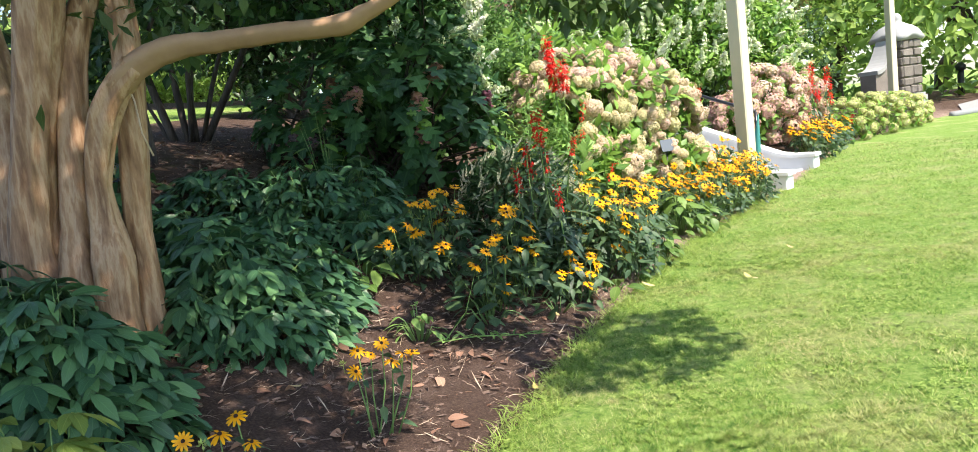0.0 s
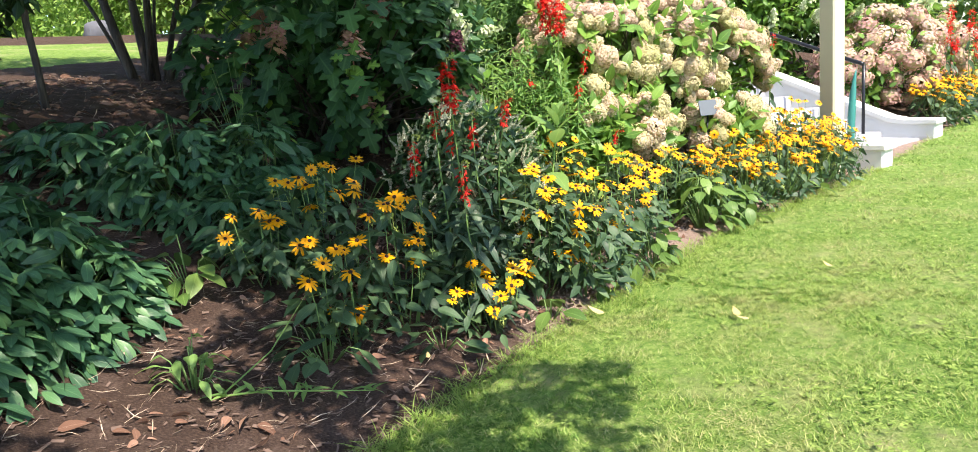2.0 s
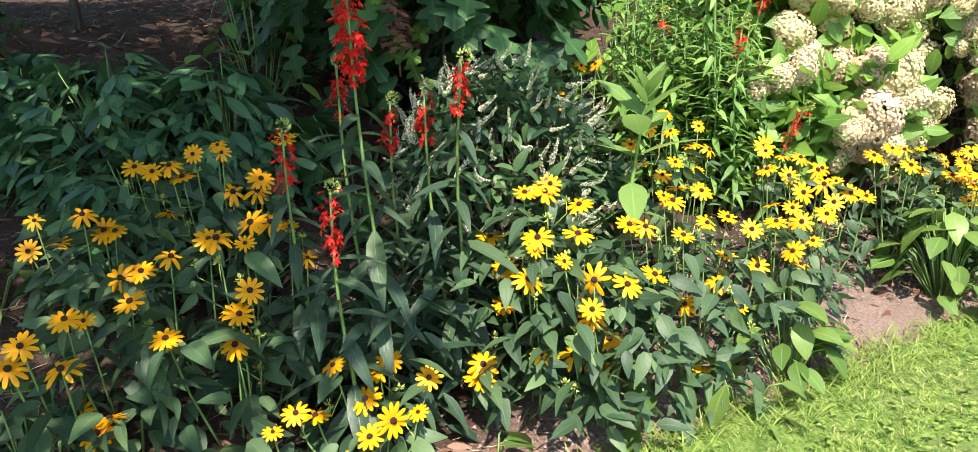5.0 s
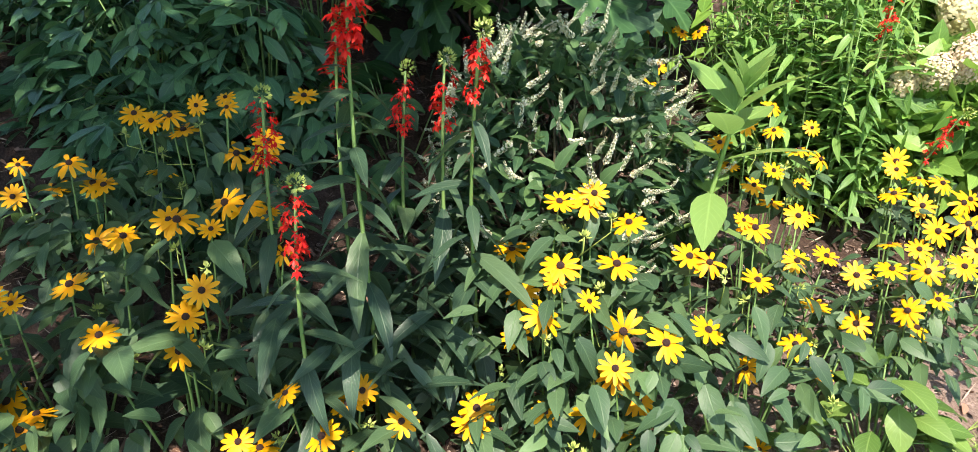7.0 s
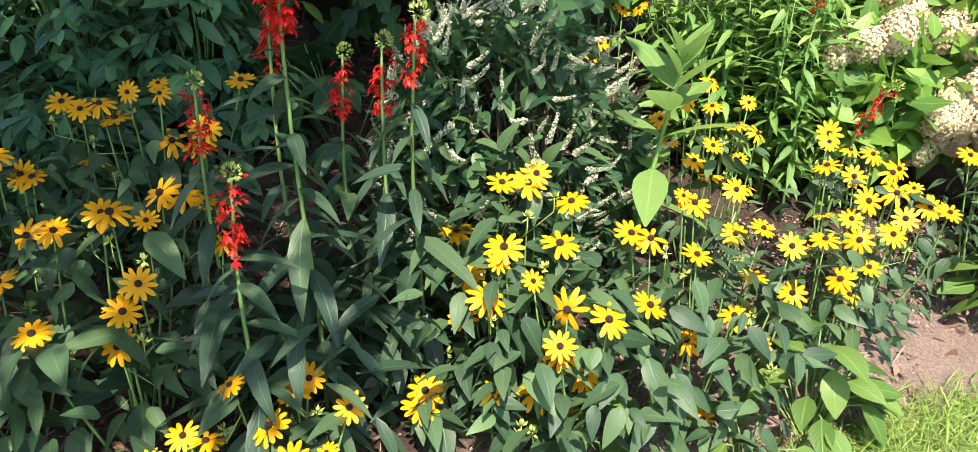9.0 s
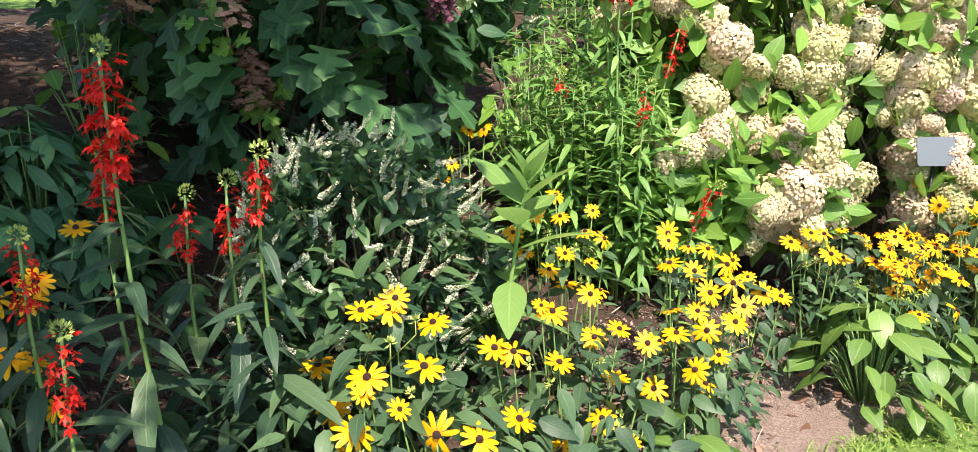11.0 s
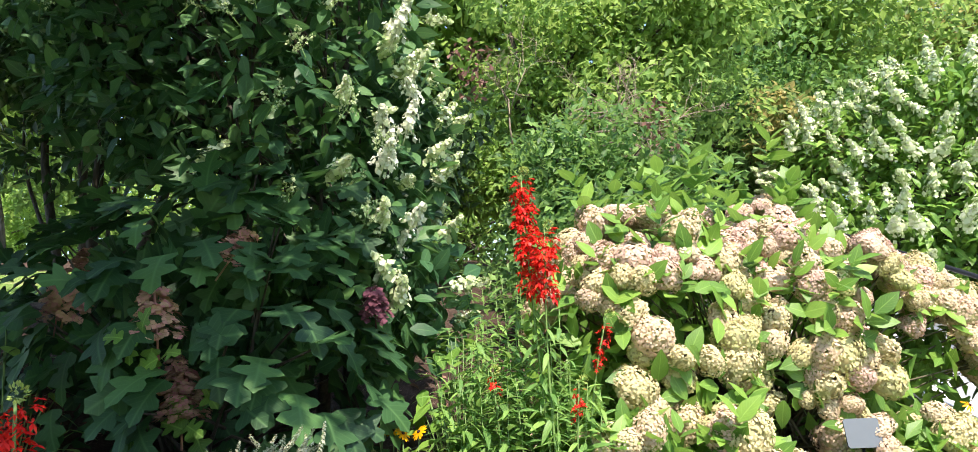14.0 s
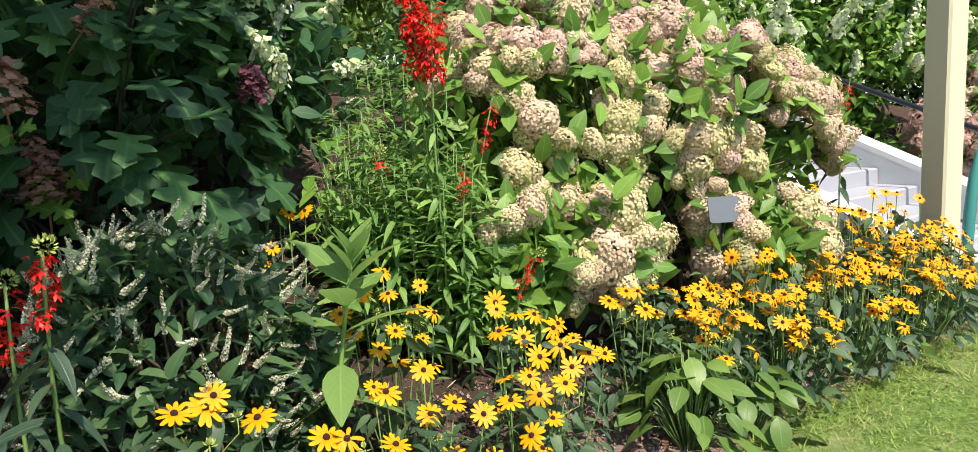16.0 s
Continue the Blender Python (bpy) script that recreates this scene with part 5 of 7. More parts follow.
# ---- hellebores and other leafy clumps ----
def hellebore(x, y, radius, height, leaves, size=(0.085, 0.125), material="hel_leaf", kind="palmate", label="", name="hellebore"):
    z = gz(x, y)
    root = empty(name, x, y, z - 0.01, label or "hellebore clump with leathery dark green fingered leaves", "perennial", "hellebores")
    g = Geo()
    p = disc(leaves, radius)
    r = np.hypot(p[:, 0], p[:, 1]) / radius
    hz = height * (1.05 - 0.75 * r**2) * rng.uniform(0.6, 1.05, leaves)
    dz = ground_z(x + p[:, 0], y + p[:, 1]) - z
    at = np.column_stack([p, np.maximum(hz, 0.03) + dz])
    for q in at:
        foot = np.array([q[0] * 0.25, q[1] * 0.25, 0])
        g.tube([foot, foot * 0.4 + q * 0.6 + (0, 0, 0.03), q], [0.003, 0.0024, 0.002], 4)
    tagged(part("leaf_stalk", g, ["rud_stem"], root), kind="stuff")
    a = np.arctan2(p[:, 1], p[:, 0]) + rng.normal(size=leaves) * 0.6
    al = np.stack([np.cos(a), np.sin(a), rng.uniform(-0.7, 0.4, leaves) - 0.3 * r], 1)
    up = np.stack([np.cos(a) * 0.5, np.sin(a) * 0.5, np.ones(leaves)], 1) + 0.2 * rng.normal(size=(leaves, 3))
    leaf_pieces(root, kind, material, al[::2], up[::2], at[::2], rng.uniform(*size, len(at[::2])))
    leaf_pieces(root, "palmate_b" if kind == "palmate" else kind, material, al[1::2], up[1::2], at[1::2], rng.uniform(*size, len(at[1::2])))
    if kind == "palmate":
        m = leaves * 8
        p = disc(m, radius * 1.12)
        r = np.hypot(p[:, 0], p[:, 1]) / radius
        h = np.maximum(height * (1.0 - 0.72 * r**2), 0.07) * rng.uniform(0.25, 1.0, m)
        a = np.arctan2(p[:, 1], p[:, 0]) + rng.normal(size=m) * 0.9
        al = np.stack([np.cos(a), np.sin(a), rng.uniform(-0.9, 0.35, m)], 1)
        foliage(root, "leaflet", material, al, np.tile((0, 0, 1.0), (m, 1)) + 0.45 * rng.normal(size=(m, 3)), np.column_stack([p, h + ground_z(x + p[:, 0], y + p[:, 1]) - z]), rng.uniform(0.065, 0.12, m))
    return root


for spec in [(-1.03, 2.96, 0.35, 0.40, 104), (-0.92, 3.30, 0.28, 0.36, 64), (-1.32, 3.38, 0.36, 0.27, 70), (-1.27, 2.08, 0.27, 0.42, 86), (-1.52, 2.22, 0.28, 0.40, 56),
             (-1.02, 4.30, 0.36, 0.38, 84), (-0.72, 4.52, 0.28, 0.42, 60), (-1.42, 4.22, 0.34, 0.26, 44), (-0.62, 4.10, 0.20, 0.28, 34), (-1.75, 3.45, 0.34, 0.22, 34), (-1.95, 2.9, 0.36, 0.30, 30)]:
    hellebore(*spec)
hellebore(-1.02, 4.95, 0.24, 0.60, 26, (0.08, 0.12), "hyd_leaf", "ovate_flat", "leafy shrub with paler green oval leaves", "leafy_shrub")
hellebore(0.17, 5.95, 0.22, 0.66, 90, (0.07, 0.115), "hyd_leaf", "ovate_flat", "young shrub with sunlit pale green oval leaves", "leafy_shrub")
hellebore(-0.35, 4.75, 0.30, 0.30, 16, (0.12, 0.17), "oak_leaf", "maple", "seedling with broad pointed green leaves", "leafy_shrub")
hellebore(-1.10, 1.66, 0.14, 0.34, 22, (0.08, 0.12), "yellow_green", "maple", "lime green weed with lobed leaves", "weed")
for x, y, r, h, n in [(1.46, 5.62, 0.17, 0.32, 72), (1.64, 5.76, 0.16, 0.26, 32), (1.12, 4.82, 0.12, 0.24, 26), (0.86, 4.40, 0.10, 0.13, 9), (1.06, 4.60, 0.12, 0.16, 10), (0.66, 4.05, 0.10, 0.10, 6), (2.2, 6.55, 0.2, 0.2, 14), (-0.66, 3.66, 0.13, 0.20, 18)]:
    hellebore(x, y, r, h, n, (0.075, 0.125), "broad_leaf", "broad", "rosette of broad bright green basal leaves", "broad_leaf_plant")
for x, y, r, h, n in [(-0.05, 3.42, 0.13, 0.22, 20), (0.30, 3.66, 0.1, 0.10, 9)]:
    hellebore(x, y, r, h, n, (0.09, 0.14), "rud_leaf", "ovate_flat", "young green plant with oval leaves in the mulch", "seedling")


def thicket(x, y, radius, height, stems, label):
    """Close-set leafy stems with narrow leaves from top to bottom."""
    z = gz(x, y)
    root = empty("leafy_perennial", x, y, z - 0.01, label, "perennial")
    at, al, size = [], [], []
    for hx, hy in disc(stems, radius):
        h = height * rng.uniform(0.6, 1.05)
        top = np.array([hx * 1.25, hy * 1.25, h + gz(x + hx, y + hy) - z])
        foot = np.array([hx * 0.7, hy * 0.7, 0])
        part("stem", Geo().tube([foot, foot * 0.5 + top * 0.5, top], [0.003, 0.0026, 0.0016], 4), ["rud_stem"], root)
        n = int(h * 70)
        s = np.linspace(0.1, 1.0, n)
        a = np.arange(n) * 2.4 + rng.uniform(0, 6)
        at.append(foot + (top - foot) * s[:, None])
        al.append(np.stack([np.cos(a), np.sin(a), rng.uniform(-0.5, 0.8, n)], 1))
        size.append(np.interp(s, [0, 0.5, 1], [0.105, 0.11, 0.05]) * rng.uniform(0.8, 1.2, n))
    at, al, size = np.concatenate(at), np.concatenate(al), np.concatenate(size)
    k = rng.permutation(len(at))
    at, al, size = at[k], al[k], size[k]
    up = np.tile((0, 0, 1.0), (len(at), 1)) + 0.25 * rng.normal(size=al.shape)
    leaf_pieces(root, "long", "lob_sunlit", al[:70], up[:70], at[:70], size[:70])
    foliage(root, "long", "lob_sunlit", al[70:], up[70:], at[70:], size[70:])


for x, y, r, h, n in [(0.62, 5.66, 0.16, 1.0, 17), (0.46, 5.62, 0.18, 0.86, 14), (0.76, 5.84, 0.14, 0.70, 9), (0.30, 6.2, 0.25, 0.9, 10)]:
    thicket(x, y, r, h, n, "thicket of narrow green leaves round the tall cardinal flowers")


# ---- summersweet with white flower spikes ----
def spike_mesh():
    g = Geo()
    n = 54
    s = np.linspace(0, 1, n)
    a = np.arange(n) * 2.4
    bend = np.stack([0.16 * np.sin(s * 2.2), s, 0.2 * s**2], 1)
    r = 0.08 * (1 - 0.6 * s) * rng.uniform(0.6, 1.2, n)
    ring = np.stack([np.cos(a) * r, 0 * a, np.sin(a) * r], 1)
    out = np.stack([np.cos(a), 0.4 + 0 * a, np.sin(a)], 1) + 0.3 * rng.normal(size=(n, 3))
    g.scatter(floret_shape(4, 0.5), turns_to(np.cross(out, (0.3, 0.2, 0.9)), out) * (np.interp(s, [0, 1], [0.070, 0.038]) * rng.uniform(0.6, 1.2, n))[:, None, None], bend + ring)
    g.tube([(0, -0.35, -0.02), (0.08, 0.5, 0.05), (0.13, 1.0, 0.2)], [0.012, 0.010, 0.006], 4, mat=1)
    return g.mesh("flower_spike", "clethra_spike", "rud_stem")


def summersweet(x, y, lumps, leaves, spikes):
    z = gz(x, y)
    root = empty("summersweet_shrub", x, y, z - 0.02, "low dense shrub with slender fading white flower spikes", "shrub")
    p, w = shell_points(lumps, leaves, 0, 0.04)
    p = p - w * rng.uniform(0, 0.12, (len(p), 1))
    along = w * 0.7 + 0.7 * rng.normal(size=w.shape) + (0, 0, -0.05)
    up = w * 0.4 + (0, 0, 1.0) + 0.3 * rng.normal(size=w.shape)
    size = rng.uniform(0.042, 0.074, len(p))
    leaf_pieces(root, "ovate", "clethra_leaf", along[:160], up[:160], p[:160], size[:160])
    foliage(root, "ovate", "clethra_leaf", along[160:], up[160:], p[160:], size[160:])
    g = Geo()
    stems_to(g, np.zeros(3), p[:90], 0.004, 0.08)
    tagged(part("branching", g, ["twig"], root), kind="stuff")
    kinds = [spike_mesh(), spike_mesh(), spike_mesh()]
    p, w = shell_points(lumps, spikes, 0.024, 0.12)
    for at, way in zip(p, w):
        al = way * 0.3 + 0.4 * rng.normal(size=3) + np.array([0.6, -0.05, 0.35])
        turn = turns_to(al[None], np.array([[0, 0, 1.0]]))[0]
        piece("flower_spike", kinds[int(rng.integers(3))], root, matrix(turn, at + way * 0.002, rng.uniform(0.046, 0.088)))


summersweet(0.34, 4.80, [(-0.09, 0, 0.32, 0.34, 0.34, 0.38), (0.02, -0.22, 0.24, 0.25, 0.23, 0.28), (-0.25, 0.1, 0.3, 0.28, 0.3, 0.36), (0.06, 0.16, 0.24, 0.2, 0.2, 0.28)], 2300, 280)


def milkweed(x, y, height, lean):
    """One stout leaning stem with broad smooth leaves in crossed pairs, small ones at the tip."""
    z = gz(x, y)
    root = empty("milkweed", x, y, z - 0.01, "single milkweed stem with large smooth pale green leaves", "perennial")
    spine = lambda s: np.array([lean[0] * s**1.4, lean[1] * s**1.4, height * s])
    g = Geo()
    g.tube([spine(s) for s in np.linspace(0, 1, 7)], np.linspace(0.0085, 0.004, 7), 7)
    part("stem", g, ["milk_leaf"], root)
    for k, s in enumerate((0.48, 0.60, 0.72, 0.82, 0.90, 0.95, 0.98, 1.0)):
        for turn in (0, math.pi):
            a = 0.45 + k * 1.45 + turn + rng.uniform(-0.2, 0.2)
            rise = float(np.interp(s, [0.48, 0.7, 0.9, 1.0], [-0.3, 0.25, 0.9, 2.2])) + rng.uniform(-0.2, 0.2)
            size = float(np.interp(s, [0.55, 0.75, 0.9, 1.0], [0.21, 0.23, 0.18, 0.10])) * rng.uniform(0.9, 1.1)
            al = np.array([[math.cos(a), math.sin(a), rise]])
            leaf_pieces(root, "long_broad", "milk_leaf", al, np.array([[0.1 * math.cos(a), 0.1 * math.sin(a), 1.0]]) + 0.12 * rng.normal(size=(1, 3)), [spine(s)], [size])


LEAF["long_broad"] = leaf_shape(0.42, 6, 0.16, 0.22, 0.42)
milkweed(0.61, 4.86, 0.66, (0.08, 0.04))


# ---- oak-leaved hydrangea ----
def oakleaf_head(material):
    g = Geo()
    n = 230
    s = rng.uniform(0, 1, n)
    a = rng.uniform(0, 2 * math.pi, n)
    r = 0.062 * (1 - 0.55 * s) * np.sqrt(rng.uniform(0.2, 1.15, n))
    p = np.stack([np.cos(a) * r, np.sin(a) * r, s * 0.11 - 0.03], 1)
    nrm = np.stack([np.cos(a) * 0.5, np.sin(a) * 0.5, 0.9 + 0 * a], 1) + 0.25 * rng.normal(size=(n, 3))
    g.scatter(floret_shape(4, 0.12, 1.05), turns_to(np.cross(nrm, rng.normal(size=(n, 3))), nrm) * rng.uniform(0.009, 0.014, n)[:, None, None], p)
    g.tube([(0, 0, -0.10), (0, 0, 0.07)], [0.003, 0.003], 5)
    return g.mesh("flower_head", material)


def oakleaf_hydrangea():
    x, y = -0.62, 5.42
    z = gz(x, y)
    root = empty("oakleaf_hydrangea", x, y, z - 0.02, "shaded oak-leaved hydrangea with dark lobed leaves and brown flower heads", "shrub", "hydrangeas")
    lumps = [(0, 0, 0.55, 0.62, 0.5, 0.55), (0.35, -0.1, 0.35, 0.42, 0.4, 0.36), (-0.5, 0.05, 0.6, 0.4, 0.4, 0.42), (0.15, 0.3, 0.9, 0.5, 0.4, 0.4)]
    p, w = shell_points(lumps, 420, 0.03, 0.05)
    out = np.column_stack([w[:, :2], -0.35 + 0.5 * w[:, 2]]) + 0.3 * rng.normal(size=w.shape)
    up = w + (0, 0, 0.5) + 0.2 * rng.normal(size=w.shape)
    size = rng.uniform(0.11, 0.175, len(p))
    leaf_pieces(root, "lobed", "oak_leaf", out[:290], up[:290], p[:290], size[:290])
    foliage(root, "lobed", "oak_leaf", out[290:], up[290:], p[290:], size[290:])
    g = Geo()
    stems_to(g, np.zeros(3), p[:60] * 0.95, 0.006, 0.12)
    tagged(part("branching", g, ["bark"], root), kind="stuff")
    inner = sphere_ways(500) * np.array([0.6, 0.5, 0.5]) * rng.uniform(0.3, 0.85, (500, 1)) + (0, 0, 0.55)
    foliage(root, "lobed", "oak_leaf", sphere_ways(500), sphere_ways(500) + (0, 0, 0.6), inner[:], rng.uniform(0.1, 0.17, 500), "inner_foliage")
    brown, purple = oakleaf_head("oak_head"), oakleaf_head("oak_purple")
    for (a, b, c), me, s in [((-0.36, 4.98, 1.20), brown, 1.0), ((-0.38, 5.10, 0.94), brown, 1.0), ((-0.44, 5.13, 1.02), brown, 0.7), ((-0.80, 5.02, 1.30), brown, 0.9), ((0.09, 5.50, 1.21), purple, 0.72), ((-0.25, 5.2, 1.42), brown, 0.8), ((-1.02, 5.15, 1.28), brown, 0.8), ((-0.95, 5.2, 1.42), brown, 0.7)]:
        m = pose(a - x, b - y, c - z + 0.02, rnd.uniform(-25, 40), rnd.uniform(-30, 30), rnd.uniform(0, 360))
        piece("flower_head", me, root, m @ Matrix.Diagonal((1.35 * s, 1.35 * s, 1.35 * s, 1)), "purple flower head" if me is purple else "brown faded flower head")

    for a, b, c in ((-0.40, 4.97, 1.19), (-0.30, 4.98, 1.16), (-0.44, 5.08, 0.93), (-0.33, 5.10, 0.90), (-0.36, 5.12, 1.0)):
        n = 3
        at = np.array([a - x, b - y - 0.03, c - z]) + 0.035 * rng.normal(size=(n, 3))
        turn = rng.uniform(0, 6.28, n)
        leaf_pieces(root, "lobed", "hyd_leaf", np.stack([np.cos(turn), -0.5 + 0 * turn, np.sin(turn)], 1), np.tile((0.2, -0.8, 0.6), (n, 1)), at, rng.uniform(0.05, 0.09, n), "fresh lime green leaf")


oakleaf_hydrangea()


# ---- panicle hydrangeas ----
def panicle_mesh(material="panicle", n=120, open_=0.8):
    g = Geo()
    s = rng.uniform(0, 1, n) ** 0.8
    a = rng.uniform(0, 2 * math.pi, n)
    r = 0.36 * (1 - 0.85 * s) * rng.uniform(0.3, 1.1, n) * (0.75 + 0.35 * np.sin(s * 22 + a))
    p = np.stack([np.cos(a) * r, np.sin(a) * r, s], 1)
    nrm = np.stack([np.cos(a), np.sin(a), 0.6 + 0 * a], 1) + 0.4 * rng.normal(size=(n, 3))
    g.scatter(FOLDED, turns_to(np.cross(nrm, rng.normal(size=(n, 3))), nrm) * rng.uniform(0.04, 0.10, n)[:, None, None], p)
    g.tube([(0, 0, -0.3), (0, 0, 0.9)], [0.02, 0.012], 4)
    return g.mesh("flower_panicle", material)


PANICLES = [panicle_mesh(n=190), panicle_mesh(n=160), panicle_mesh(n=220)]


def bud_spray():
    """An open spray of small pale buds on thin side twigs."""
    g = Geo()
    for k in range(7):
        a, s = 2.4 * k, k / 7
        base = np.array([0, 0, 0.85 * s])
        way = np.array([math.cos(a) * (0.5 - 0.35 * s), math.sin(a) * (0.5 - 0.35 * s), 0.3])
        g.tube([base, base + way], [0.012, 0.008], 3, mat=1)
        n = 13
        u = rng.uniform(0.25, 1.05, n)
        p = base + way * u[:, None] + 0.05 * rng.normal(size=(n, 3))
        nrm = sphere_ways(n) + (0, 0, 0.6)
        g.scatter(PINWHEEL, turns_to(np.cross(nrm, rng.normal(size=(n, 3))), nrm) * rng.uniform(0.035, 0.07, n)[:, None, None], p)
    g.tube([(0, 0, -0.4), (0, 0, 0.9)], [0.02, 0.01], 4, mat=1)
    return g.mesh("flower_panicle", "bud_lime", "rud_stem")


def panicle_hydrangea(x, y, lumps, leaves, panicles, apart, label, leaf_size=(0.07, 0.125), panicle_size=(0.10, 0.18), keep=None, trunks=5, material="pan_leaf", low=0.25, inner=2500, flower_keep=None, leaf_kind="ovate"):
    z = gz(x, y)
    root = empty("panicle_hydrangea", x, y, z - 0.03, label, "shrub", "panicle hydrangeas")
    lumps = np.asarray(lumps, float)
    p, w = shell_points(lumps, leaves, 0, low, keep)
    p = p - w * rng.uniform(0, 0.22, (len(p), 1))
    along = w * 0.7 + 0.75 * rng.normal(size=w.shape) + (0, 0, -0.1)
    up = w * 0.6 + (0, 0, 0.8) + 0.35 * rng.normal(size=w.shape)
    size = rng.uniform(*leaf_size, len(p))
    leaf_pieces(root, leaf_kind, material, along[:220], up[:220], p[:220], size[:220])
    foliage(root, leaf_kind, material, along[220:], up[220:], p[220:], size[220:])
    pick = rng.integers(len(lumps), size=inner)
    q = lumps[pick, :3] + sphere_ways(inner) * lumps[pick, 3:] * rng.uniform(0.3, 0.9, (inner, 1))
    q = q[q[:, 2] > low]
    foliage(root, "simple", material, sphere_ways(len(q)), sphere_ways(len(q)) + (0, 0, 0.6), q, rng.uniform(leaf_size[0], leaf_size[1] * 1.15, len(q)), "inner_foliage")
    for k in range(trunks):
        g = Geo()
        l = lumps[k % len(lumps)]
        a = 2 * math.pi * k / trunks
        foot = np.array([0.10 * math.cos(a), 0.10 * math.sin(a), 0])
        top = l[:3] + np.array([0.2 * l[3] * math.cos(a), 0.2 * l[4] * math.sin(a), 0.2 * l[5]])
        mid = foot * 0.5 + top * 0.5 + np.array([0.1 * math.cos(a), 0.1 * math.sin(a), 0])
        g.tube([foot, foot * 0.6 + mid * 0.4, mid, top], [0.035, 0.028, 0.022, 0.008], 7, wobble=0.1)
        part("trunk", g, ["bark"], root)
        g = Geo()
        stems_to(g, mid, p[k * 7:k * 7 + 9], 0.006, 0.02)
        tagged(part("branching", g, ["bark"], root), kind="stuff")
    p, w = shell_points(lumps, panicles, apart, low + 0.1, flower_keep or keep)
    for at, way in zip(p, w):
        way = way + (0, 0, 0.5) + 0.3 * rng.normal(size=3)
        turn = turns_to(np.cross(way, rng.normal(size=3))[None], way[None])[0]
        piece("flower_panicle", PANICLES[int(rng.integers(3))], root, matrix(turn, at - way * 0.06, rng.uniform(*panicle_size)))
    return root


tall_panicle = panicle_hydrangea(-0.54, 6.10, [(0.05, -0.15, 1.25, 0.62, 0.62, 0.85), (0.12, -0.2, 2.1, 0.55, 0.6, 0.8), (-0.65, -0.25, 1.95, 0.75, 0.6, 0.85), (-0.2, 0.1, 2.8, 0.95, 0.8, 0.8), (0.35, -0.30, 0.65, 0.36, 0.36, 0.5), (-1.2, -0.1, 2.35, 0.7, 0.6, 0.7), (0.46, -0.12, 0.55, 0.30, 0.30, 0.50), (0.28, -0.02, 1.3, 0.36, 0.34, 0.5)],
                  6400, 60, 0.08, "tall dark green panicle hydrangea with white flower sprays", flower_keep=lambda p, w: ((p[:, 0] > 0.42) & (w[:, 0] > 0.6)) | (rng.uniform(size=len(p)) < 0.006), panicle_size=(0.10, 0.17), leaf_size=(0.065, 0.12), leaf_kind="ovate_flat")
sprays = [bud_spray(), bud_spray()]
for k, (a, c, d) in enumerate([(-0.75, -0.85, 1.78), (-0.14, -0.68, 1.72), (0.15, -0.74, 1.6), (0.22, -0.70, 1.66), (0.40, -0.66, 1.45), (0.31, -0.74, 1.22), (0.34, -0.66, 0.88), (0.55, -0.54, 0.94), (0.58, -0.58, 0.79), (0.6, -0.42, 1.06), (0.52, -0.6, 1.2)]):
    piece("flower_panicle", sprays[k % 2], tall_panicle, pose(a, c, d, 35, rnd.uniform(-30, 30), rnd.uniform(0, 360)) @ Matrix.Diagonal((0.115, 0.115, 0.115, 1)), "airy spray of lime buds")
for k, (a, c, d) in enumerate([(0.05, -0.80, 1.04), (0.67, -0.49, 0.59), (0.64, -0.46, 0.50), (0.63, -0.32, 1.42)]):
    piece("flower_panicle", PANICLES[k % 3], tall_panicle, pose(a, c, d, 40, rnd.uniform(-30, 30), rnd.uniform(0, 360)) @ Matrix.Diagonal((0.15, 0.15, 0.15, 1)))
white = [panicle_mesh("panicle_white", 200), panicle_mesh("panicle_white", 170)]
for k in range(13):
    d = 1.85 - 0.11 * k
    piece("flower_panicle", white[k % 2], tall_panicle, pose(0.68 + rnd.uniform(-0.14, 0.07), -0.36 + rnd.uniform(-0.14, 0.1), d + rnd.uniform(-0.09, 0.09), rnd.uniform(10, 60), rnd.uniform(10, 60), rnd.uniform(-40, 40)) @ Matrix.Diagonal((*[rnd.uniform(0.10, 0.17)] * 3, 1)), "white flower cone" if k < 1 else "")
panicle_hydrangea(2.75, 12.6, [(0, 0, 1.3, 1.15, 1.0, 0.85), (-0.7, 0.1, 1.55, 0.9, 0.8, 0.75), (0.9, -0.2, 1.2, 0.9, 0.8, 0.8), (1.8, -0.3, 0.9, 0.8, 0.8, 0.7), (0.2, 0, 2.1, 0.8, 0.8, 0.55), (-0.2, -0.7, 0.7, 1.2, 0.6, 0.6), (1.2, -0.8, 0.4, 1.2, 0.6, 0.5)],
                  6200, 215, 0.19, "large rounded panicle hydrangea covered in white cone flowers", (0.10, 0.16), (0.22, 0.36), lambda p, w: w[:, 1] < 0.6, material="hyd_leaf", inner=2600)


